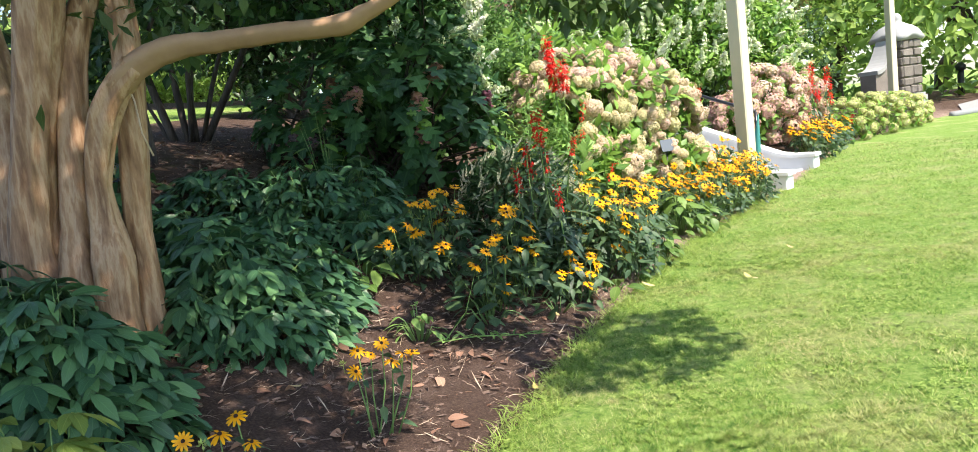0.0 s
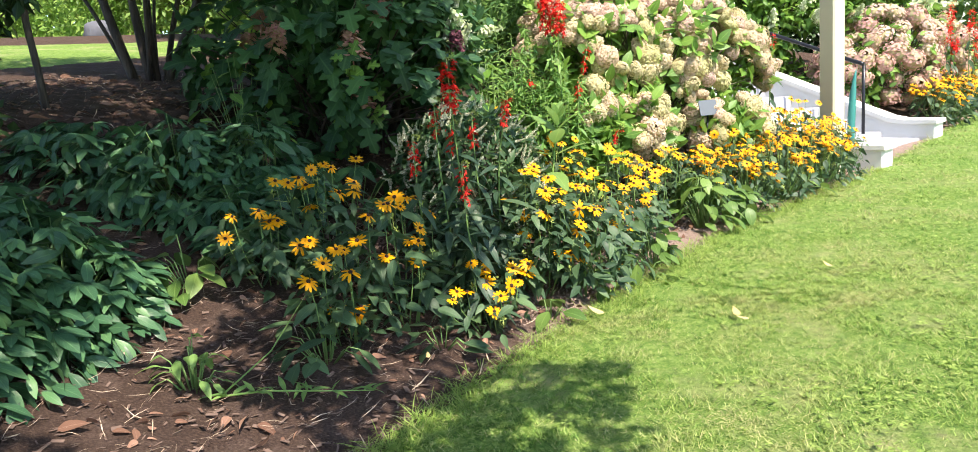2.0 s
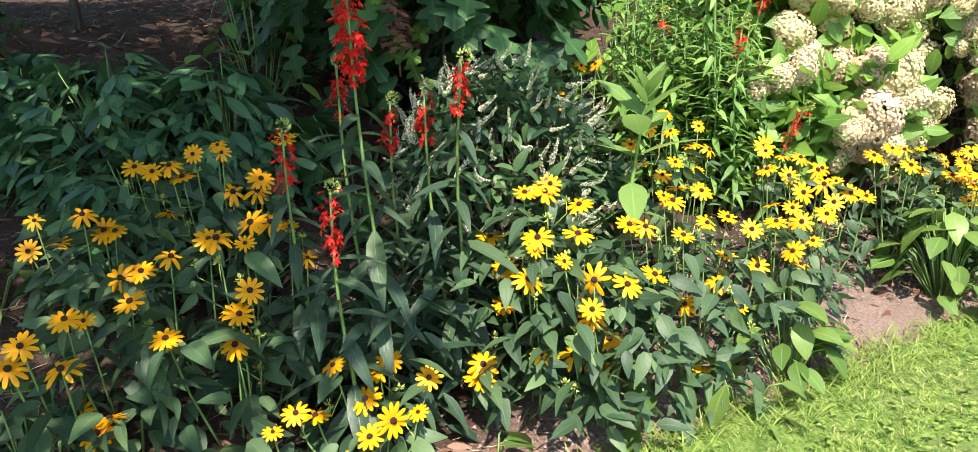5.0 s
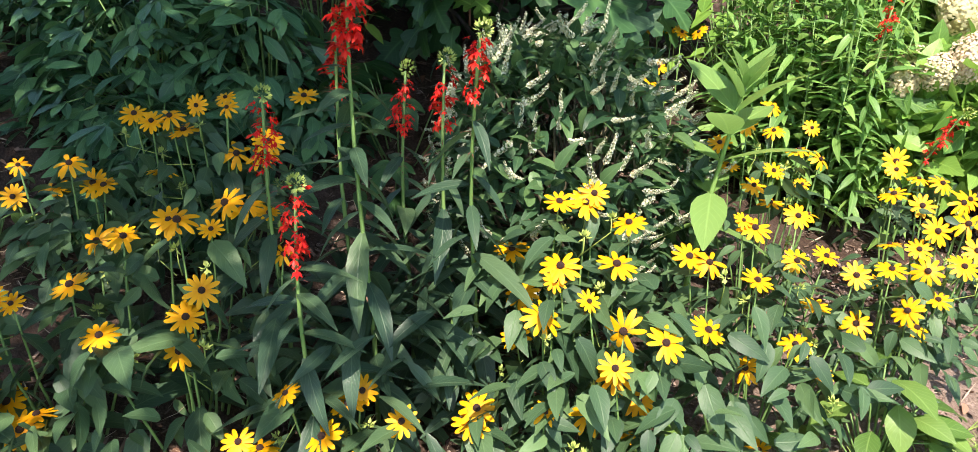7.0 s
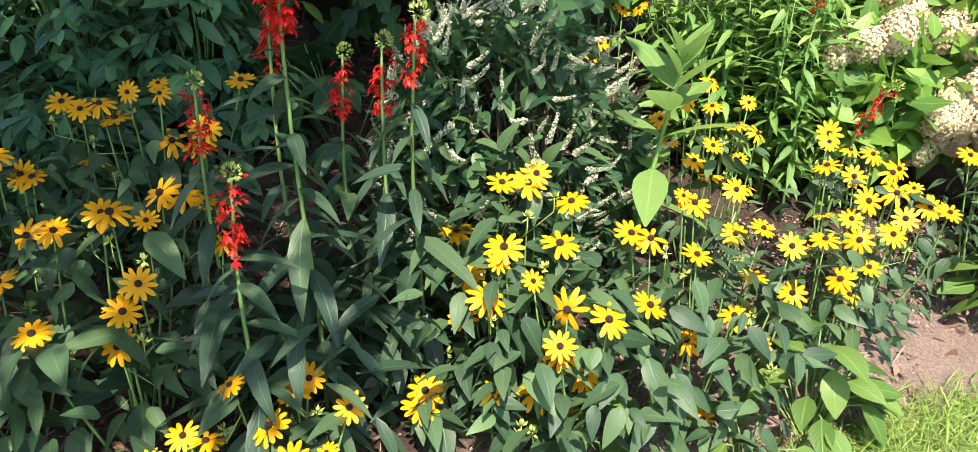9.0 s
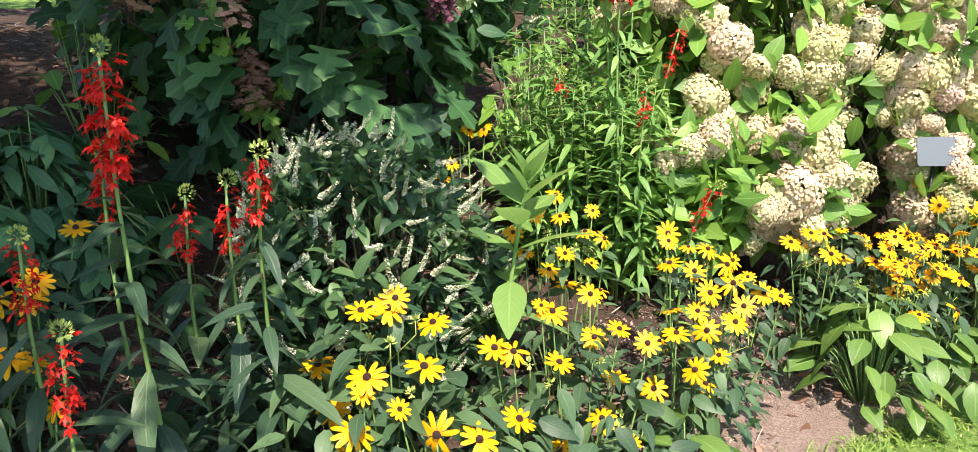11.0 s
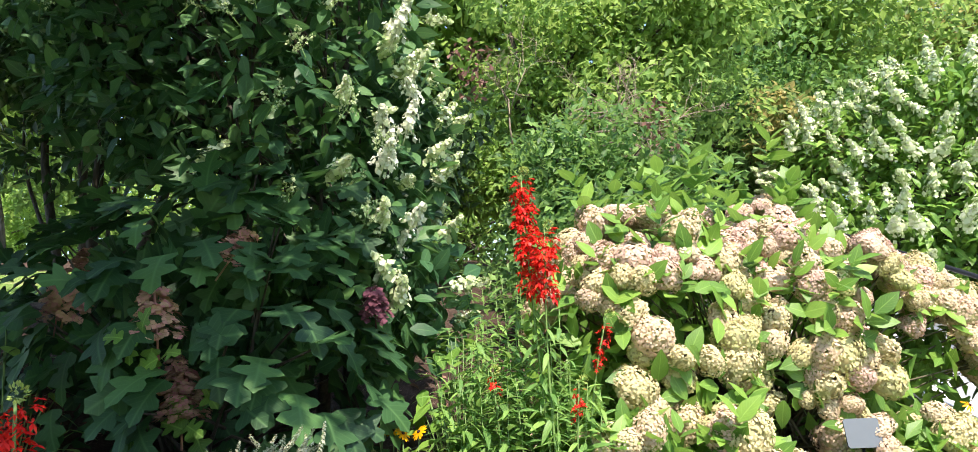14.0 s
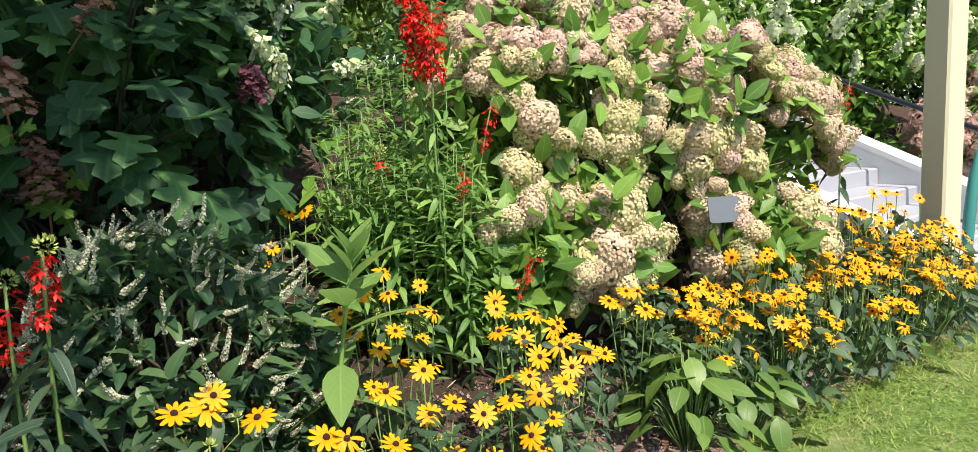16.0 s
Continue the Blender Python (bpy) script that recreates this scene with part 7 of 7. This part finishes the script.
# ---- boulder, gate pillar, road, car ----
def rock(sx, sy, sz, seed, n=14, m=9):
    g = Geo()
    v = []
    for i in range(m + 1):
        for j in range(n):
            a, b = math.pi * i / m, 2 * math.pi * j / n
            w = Vector((math.sin(a) * math.cos(b), math.sin(a) * math.sin(b), math.cos(a)))
            r = 1 + 0.22 * noise.noise(w * 1.7 + Vector((seed, 0, 0))) + 0.08 * noise.noise(w * 5 + Vector((0, seed, 0)))
            v.append((w.x * r * sx, w.y * r * sy, w.z * r * sz))
    g.add(v, [[(i * n + j, (i + 1) * n + j, (i + 1) * n + (j + 1) % n, i * n + (j + 1) % n) for i in range(m) for j in range(n)]])
    return g


b = tagged(new("boulder", rock(0.30, 0.26, 0.20, 3.0, 24, 14).mesh("boulder", "boulder")), "smooth grey boulder beside the far lawn", "rock")
b.location = (-7.3, 12.7, gz(-7.3, 12.7) + 0.04)


def block_mesh(sx, sy, sz, seed):
    """A rough-hewn block with worn edges."""
    bm = bmesh.new()
    bmesh.ops.create_cube(bm, size=1.0)
    for v in bm.verts:
        n = Vector((noise.noise((v.co.x * 9 + seed, v.co.y, v.co.z)), noise.noise((v.co.x, v.co.y * 9 + seed, v.co.z)), noise.noise((v.co.x, v.co.y, v.co.z * 9 + seed))))
        v.co = Vector((v.co.x * sx, v.co.y * sy, v.co.z * sz)) + n * 0.03
    bmesh.ops.bevel(bm, geom=bm.edges[:], offset=0.022, segments=1, affect="EDGES")
    me = bpy.data.meshes.new("stone")
    bm.to_mesh(me)
    bm.free()
    me.materials.append(MAT["stone"])
    return me


def gate_pillar(x, y, turn, wing, label):
    z = gz(x, y)
    root = empty("stone_pillar", x, y, z - 0.03, label, "gate pillar", "gate pillars")
    root.rotation_euler = (0, 0, radians(turn))
    w = 0.74
    g = Geo()
    g.box((w - 0.10, w - 0.10, 1.75), (0, 0, 0.9))
    part("core", g, ["mortar"], root, smooth=False)
    g = Geo()
    for s, h, at in ((w + 0.14, 0.34, 0.17), (w + 0.08, 0.06, 0.37)):
        g.box((s, s, h), (0, 0, at))
    part("plinth", g, ["cap_stone"], root, "pale concrete plinth", smooth=False)
    level, k = 0.40, 0
    while level < 1.68:
        h = min(rnd.choice((0.2, 0.28, 0.34)), 1.74 - level)
        for side in range(4):
            a = -w / 2
            while a < w / 2 - 0.05:
                length = min(rnd.uniform(0.2, 0.5), w / 2 - a)
                if w / 2 - a - length < 0.14:
                    length = w / 2 - a
                me = block_mesh(length - 0.025, 0.14, h - 0.025, 3.7 * k)
                m = pose(0, 0, 0, 0, 0, 90 * side) @ pose(a + length / 2, -w / 2 + 0.05, level + h / 2)
                piece("stone", me, root, m)
                a += length
                k += 1
        level += h
    g = Geo()
    n = 20
    rings = [(0.47, 1.72), (0.50, 1.78), (0.47, 1.84), (0.40, 1.93), (0.30, 2.03), (0.22, 2.10), (0.14, 2.14), (0.15, 2.20), (0.14, 2.28), (0.08, 2.34), (0.01, 2.36)]
    v = []
    for q, (r, h) in enumerate(rings):
        for j in range(n):
            a = 2 * math.pi * (j + 0.5) / n
            square = min(1 / max(abs(math.cos(a)), 1e-6), 1 / max(abs(math.sin(a)), 1e-6))
            s = 1 + (square - 1) * (0.85 if q < 5 else 0.1)
            v.append((r * s * math.cos(a) * 0.92, r * s * math.sin(a) * 0.92, h + (0.05 * math.cos(4 * a) if q < 3 else 0)))
    g.add(v, [[(i * n + j, i * n + (j + 1) % n, (i + 1) * n + (j + 1) % n, (i + 1) * n + j) for i in range(len(rings) - 1) for j in range(n)], [list(range(n))[::-1]]])
    part("cap", g, ["cap_stone"], root, "curved pale stone cap")
    if wing:
        g = Geo()
        s = np.linspace(0, 1, 12)
        tops = 0.95 + 0.75 * s**2.2
        v = [(-w / 2 - 0.8 * (1 - a), d, hh) for d in (-0.2, 0.2) for hh_i in (0,) for a, hh in zip(s, np.zeros(12))] + [(-w / 2 - 0.8 * (1 - a), d, hh) for d in (-0.2, 0.2) for a, hh in zip(s, tops)]
        f = [(i, i + 1, 24 + i + 1, 24 + i) for i in range(11)] + [(12 + i + 1, 12 + i, 36 + i, 36 + i + 1) for i in range(11)] + [(24 + i, 24 + i + 1, 36 + i + 1, 36 + i) for i in range(11)] + [(0, 24, 36, 12)]
        g.add(v, [f])
        part("wing_wall", g, ["stone"], root, "curved stone wing wall", smooth=False)
        g = Geo()
        for i in range(11):
            a0, a1 = s[i], s[i + 1]
            p0, p1 = np.array([-w / 2 - 0.8 * (1 - a0), 0, tops[i] + 0.04]), np.array([-w / 2 - 0.8 * (1 - a1), 0, tops[i + 1] + 0.04])
            d = (p1 - p0) / np.linalg.norm(p1 - p0)
            t = np.column_stack([d, (0, 1, 0), np.cross(d, (0, 1, 0))])
            g.box((np.linalg.norm(p1 - p0) + 0.01, 0.5, 0.09), (p0 + p1) / 2, t)
        part("wing_coping", g, ["cap_stone"], root, "pale curved coping", smooth=False)


gate_pillar(10.40, 18.25, 28, True, "rough field-stone gate pillar with a curved pale cap")
gate_pillar(21.5, 27.5, 28, False, "far field-stone gate pillar across the road")


def road():
    # a drive that leaves between the pillars, and the road that it meets
    g = Geo()
    p = [(10.9, 16.6), (24, 22), (70, 36), (70, 48), (30, 34), (12.2, 18.8)]
    g.add([(x, y, gz(x, y) + 0.03) for x, y in p], [[list(range(6))]])
    tagged(new("road", g.mesh("road", "asphalt", smooth=False)), "pale worn asphalt drive between the gate pillars", "road", kind="structure")
    g = Geo()
    g.tube([(10.6, 16.55, 0.02), (24, 21.85, 0.02), (70, 35.8, 0.02)], 0.09, 6)
    tagged(new("kerb", g.mesh("kerb", "cap_stone")), "pale stone kerb along the drive", "kerb", kind="structure")


road()


def bollard():
    x, y = 15.7, 24.0
    root = empty("bollard_lamp", x, y, gz(x, y), "short black bollard lamp beside the drive", "lamp")
    g = Geo()
    g.tube([(0, 0, -0.05), (0, 0, 0.8)], 0.10, 10)
    part("shaft", g, ["black_metal"], root)
    g = Geo()
    g.tube([(0, 0, 0.8), (0, 0, 0.95), (0, 0, 1.05)], [0.15, 0.17, 0.06], 10)
    part("hood", g, ["black_metal"], root)


bollard()


def car(x, y, turn):
    root = empty("car", x, y, gz(x, y), "white car parked beyond the gate", "car")
    root.rotation_euler = (0, 0, radians(turn))
    prof = [(-2.1, 0.35), (-2.15, 0.75), (-1.3, 0.92), (-0.6, 1.42), (0.9, 1.45), (1.7, 0.98), (2.1, 0.9), (2.12, 0.4)]
    g = Geo()
    n = len(prof)
    v = [(px, w, pz) for w in (-0.85, 0.85) for px, pz in prof]
    g.add(v, [[(i, (i + 1) % n, n + (i + 1) % n, n + i) for i in range(n)], [list(range(n))[::-1]], [[n + i for i in range(n)]]])
    part("body", g, ["car_paint"], root, smooth=False)
    for s in (-0.86, 0.86):
        g = Geo()
        g.add([(-1.0, s, 0.95), (1.45, s, 0.98), (0.85, s, 1.38), (-0.58, s, 1.36)], [[(0, 1, 2, 3)]])
        part("window", g, ["glass"], root, smooth=False)
        for wx in (-1.35, 1.35):
            g = Geo()
            g.tube([(wx, s - 0.1, 0.32), (wx, s + 0.1, 0.32)], 0.32, 16)
            part("wheel", g, ["rubber"], root)


car(25.5, 33.0, 30)


# ---- what lies on the ground ----
def scatter_points(n, x0, x1, y0, y1, want):
    p = np.stack([rng.uniform(x0, x1, n), rng.uniform(y0, y1, n)], 1)
    return p[want(p)]


def litter():
    p = scatter_points(36000, -3.2, 2.2, 1.0, 7.5, lambda p: (inside(p[:, 0], p[:, 1]) > -0.03) & (rng.uniform(size=len(p)) < np.clip(1.3 - np.hypot(p[:, 0] + 0.2, p[:, 1] - 2.9) / 4, 0.08, 1)))
    z = ground_z(p[:, 0], p[:, 1]) - 0.03 * np.clip(1 - inside(p[:, 0], p[:, 1]) / 0.4, 0, 1)
    n = len(p)
    a = rng.uniform(0, 2 * math.pi, n)
    al = np.stack([np.cos(a), np.sin(a), rng.uniform(-0.3, 0.3, n)], 1)
    turn = turns_to(al, np.tile((0, 0, 1.0), (n, 1)) + 0.4 * rng.normal(size=(n, 3)))
    box = Geo().box((0.3, 1, 0.07))
    shape = box.v[0], [box.f[0][0]], box.uv[0]
    size = 0.005 + 0.035 * rng.uniform(0, 1, n) ** 2
    stretch = np.stack([rng.uniform(0.5, 1.3, n), np.ones(n), rng.uniform(0.5, 1.2, n)], 1)
    g = Geo()
    g.scatter(shape, turn * stretch[:, None, :] * size[:, None, None], np.column_stack([p, z + 0.006]))
    tagged(new("mulch_chips", g.mesh("mulch_chips", "chip", smooth=False)), "loose dark brown bark chips over the bed", "mulch", kind="stuff")
    k = rng.permutation(n)[:7000]
    g = Geo()
    thin = turn[k] * np.stack([rng.uniform(0.3, 1.0, 7000), np.ones(7000), rng.uniform(-1.2, 1.2, 7000)], 1)[:, None, :]
    g.scatter(leaf_shape(0.07, 2, 0.5, 0.35, 0.3), thin * (0.015 + 0.09 * rng.uniform(0, 1, 7000) ** 2.2)[:, None, None], np.column_stack([p[k], z[k] + 0.012]))
    tagged(new("straw_bits", g.mesh("straw_bits", "straw", smooth=False)), "pale dry straw and stem bits on the mulch", "straw", kind="stuff")
    # Crumbs over the painted band, with the same sunlight in their colour.
    q = scatter_points(60000, -0.4, 3.0, 2.0, 7.4, lambda q: (inside(q[:, 0], q[:, 1]) > -0.05) & (inside(q[:, 0], q[:, 1]) < 0.75) & (q[:, 0] > 0.45 + 0.3 * rng.uniform(size=len(q))))
    m = len(q)
    g = Geo()
    g.scatter((np.array([(0.5, 0, 0), (-0.3, 0.45, 0), (-0.3, -0.45, 0), (0, 0, 0.6)]), [[(0, 1, 3), (1, 2, 3), (2, 0, 3)]], np.full((4, 2), 0.5)),
              turns_to(np.column_stack([rng.normal(size=(m, 2)), np.zeros(m)]), np.tile((0, 0, 1.0), (m, 1)) + 0.5 * rng.normal(size=(m, 3))) * rng.uniform(0.005, 0.016, m)[:, None, None],
              np.column_stack([q, ground_z(q[:, 0], q[:, 1]) - 0.03 * np.clip(1 - inside(q[:, 0], q[:, 1]) / 0.4, 0, 1)]))
    tagged(new("sunlit_soil_crumbs", g.mesh("sunlit_soil_crumbs", "crumb", smooth=False)), "soil crumbs along the edge of the bed, sunlight put into their pale colour", "soil", kind="stuff")
    k = rng.permutation(n)[:3000]
    g = Geo()
    g.scatter(LEAF["ovate"], turns_to(al[k], np.tile((0, 0, 1.0), (3000, 1)) + 0.7 * rng.normal(size=(3000, 3))) * (0.012 + 0.05 * rng.uniform(0, 1, 3000) ** 2)[:, None, None] * rng.uniform(0.6, 1.6, (3000, 1, 3)), np.column_stack([p[k], z[k] + 0.012]))
    tagged(new("dry_leaves", g.mesh("dry_leaves", "dead_leaf")), "curled dry brown leaves on the mulch", "leaves", kind="stuff")


litter()
for x, y, s, a in [(0.88, 4.05, 0.075, 60), (1.39, 3.97, 0.06, 10), (0.285, 3.51, 0.035, 20), (1.42, 3.93, 0.05, 95), (-0.72, 2.5, 0.05, 130), (0.1, 2.66, 0.04, 10), (1.9, 4.6, 0.05, 33)]:
    g = Geo()
    g.add(LEAF["ovate"][0] * (1, 1, -0.6), LEAF["ovate"][1], LEAF["ovate"][2])
    ob = tagged(new("fallen_leaf", g.mesh("fallen_leaf", "pale_leaf")), "pale yellow fallen leaf on the ground", "leaf", "fallen leaves")
    ob.matrix_world = pose(x, y, gz(x, y) + 0.03, 6, -4, a) @ Matrix.Diagonal((s, s, s, 1))


def fallen_stem():
    x, y = -0.25, 3.08
    z = gz(x, y)
    root = empty("uprooted_weed", x, y, z, "uprooted weed with pale green stem lying on the mulch", "weed")
    pts = np.array([(0, 0, 0.02), (0.12, 0.05, 0.035), (0.26, 0.11, 0.03), (0.42, 0.17, 0.03)])
    pts[:, 2] += ground_z(x + pts[:, 0], y + pts[:, 1]) - z
    g = Geo()
    g.tube(pts, [0.0035, 0.003, 0.0025, 0.0015], 6)
    g.tube([(0, 0, 0.02), (0.10, 0.16, 0.10), (0.16, 0.38, 0.24)], [0.003, 0.0024, 0.0016], 5)
    part("stem", g, ["milk_leaf"], root)
    n = 34
    s = rng.uniform(0.0, 1, n)
    at = np.stack([np.interp(s, np.linspace(0, 1, 4), pts[:, k]) for k in range(3)], 1)
    a = rng.uniform(0, 6.28, n)
    al = np.stack([np.cos(a) + 0.5, np.sin(a), rng.uniform(0, 0.6, n)], 1)
    leaf_pieces(root, "long", "milk_leaf", al, np.tile((0, 0, 1.0), (n, 1)) + 0.3 * rng.normal(size=(n, 3)), at, rng.uniform(0.035, 0.075, n))


fallen_stem()
hellebore(-0.36, 3.12, 0.10, 0.17, 22, (0.045, 0.075), "milk_leaf", "ovate", "small weed with narrow pale green leaves", "weed")


def lawn():
    n = 1100000
    r = 9.0 * rng.uniform(0, 1, n) ** 1.2
    a = rng.uniform(-math.pi, math.pi, n)
    first = rng.uniform(size=n) < 0.55
    p = np.stack([np.where(first, 0.6, 1.6) + r * np.cos(a), np.where(first, 2.1, 4.3) + np.where(np.sin(a) < 0, 0.3, 1.0) * r * np.sin(a)], 1)
    r = np.minimum(np.hypot(p[:, 0] - 0.6, p[:, 1] - 2.0), np.hypot(p[:, 0] - 1.6, p[:, 1] - 4.0))
    d = inside(p[:, 0], p[:, 1])
    keep = (d < 0.02) & (p[:, 1] > 1.2) & (p[:, 0] < 1.6 + 0.62 * p[:, 1])
    p, d, r = p[keep], d[keep], r[keep]
    n = len(p)
    z = ground_z(p[:, 0], p[:, 1])
    a = rng.uniform(0, 2 * math.pi, n)
    tuft = np.sin(p[:, 0] * 61 + 2.5 * np.sin(p[:, 1] * 23)) * np.sin(p[:, 1] * 53 + 2.5 * np.sin(p[:, 0] * 29)) + 0.6 * np.sin(p[:, 0] * 17 + 3 * np.sin(p[:, 1] * 7)) * np.sin(p[:, 1] * 15)
    al = np.stack([np.cos(a), np.sin(a), rng.uniform(0.0, 0.9, n) + 0.6 * np.clip(tuft, -0.3, 1)], 1)
    size = rng.uniform(0.012, 0.028, n) * (1 + 0.55 * np.clip(tuft, -0.5, 1)) * (1 + 0.5 * np.clip(1 + d / 0.12, 0, 1)) * (1 + 0.05 * r)
    v = np.array([(-0.5, 0, 0), (0.5, 0, 0), (0, 1.0, -0.1)])
    wide = (0.0024 + 0.0010 * r) / size
    shape = v, [[(0, 1, 2)]], np.array([(0.3, 0), (0.7, 0), (0.5, 1)])
    turn = turns_to(al, np.tile((0, 0, 1.0), (n, 1)) + 0.2 * rng.normal(size=(n, 3)))
    g = Geo()
    g.scatter(shape, turn * (size[:, None] * np.stack([wide, np.ones(n), np.ones(n)], 1))[:, None, :], np.column_stack([p, z]))
    tagged(new("grass", g.mesh("grass", "grass")), "short mown lawn grass, lush green with pale dry patches", "grass", kind="stuff")
    p = scatter_points(15000, -0.2, 4.5, 1.5, 8.0, lambda q: inside(q[:, 0], q[:, 1]) < 0.04)
    thick = np.array([noise.noise((a * 2.3, c * 2.3, 7.0)) + 0.5 * noise.noise((a * 9, c * 9, 2.0)) for a, c in p])
    p = p[thick > 0.12]
    n = len(p)
    a = rng.uniform(0, 6.28, n)
    g = Geo()
    for q in range(3):
        al = np.stack([np.cos(a + q * 2.1), np.sin(a + q * 2.1), rng.uniform(0.0, 0.4, n)], 1)
        g.scatter(LEAF["tiny"], turns_to(al, np.tile((0, 0, 1.0), (n, 1))) * rng.uniform(0.008, 0.016, n)[:, None, None] * np.array([1.7, 1.0, 1.0]), np.column_stack([p, ground_z(p[:, 0], p[:, 1]) + rng.uniform(0.008, 0.022, n)]))
    tagged(new("clover", g.mesh("clover", "clover")), "low clover leaves mixed into the lawn", "clover", kind="stuff")
    k = 1700
    at = scatter_points(12000, -0.2, 3.2, 1.8, 7.5, lambda q: np.abs(inside(q[:, 0], q[:, 1]) + 0.04) < 0.09)[:k]
    k = len(at)
    a = rng.uniform(0, 6.28, k)
    g = Geo()
    for _ in range(6):
        a = rng.uniform(0, 6.28, k)
        al = np.stack([np.cos(a), np.sin(a), rng.uniform(0.5, 1.5, k)], 1)
        g.scatter(leaf_shape(0.05, 3, 0.5, 0.35, 0.3), turns_to(al, np.tile((0, 0, 1.0), (k, 1))) * rng.uniform(0.025, 0.08, k)[:, None, None], np.column_stack([at + rng.normal(size=(k, 2)) * 0.015, ground_z(at[:, 0], at[:, 1])]))
    tagged(new("edge_grass", g.mesh("edge_grass", "clover")), "longer grass tufts along the edge of the bed", "grass", kind="stuff")


lawn()
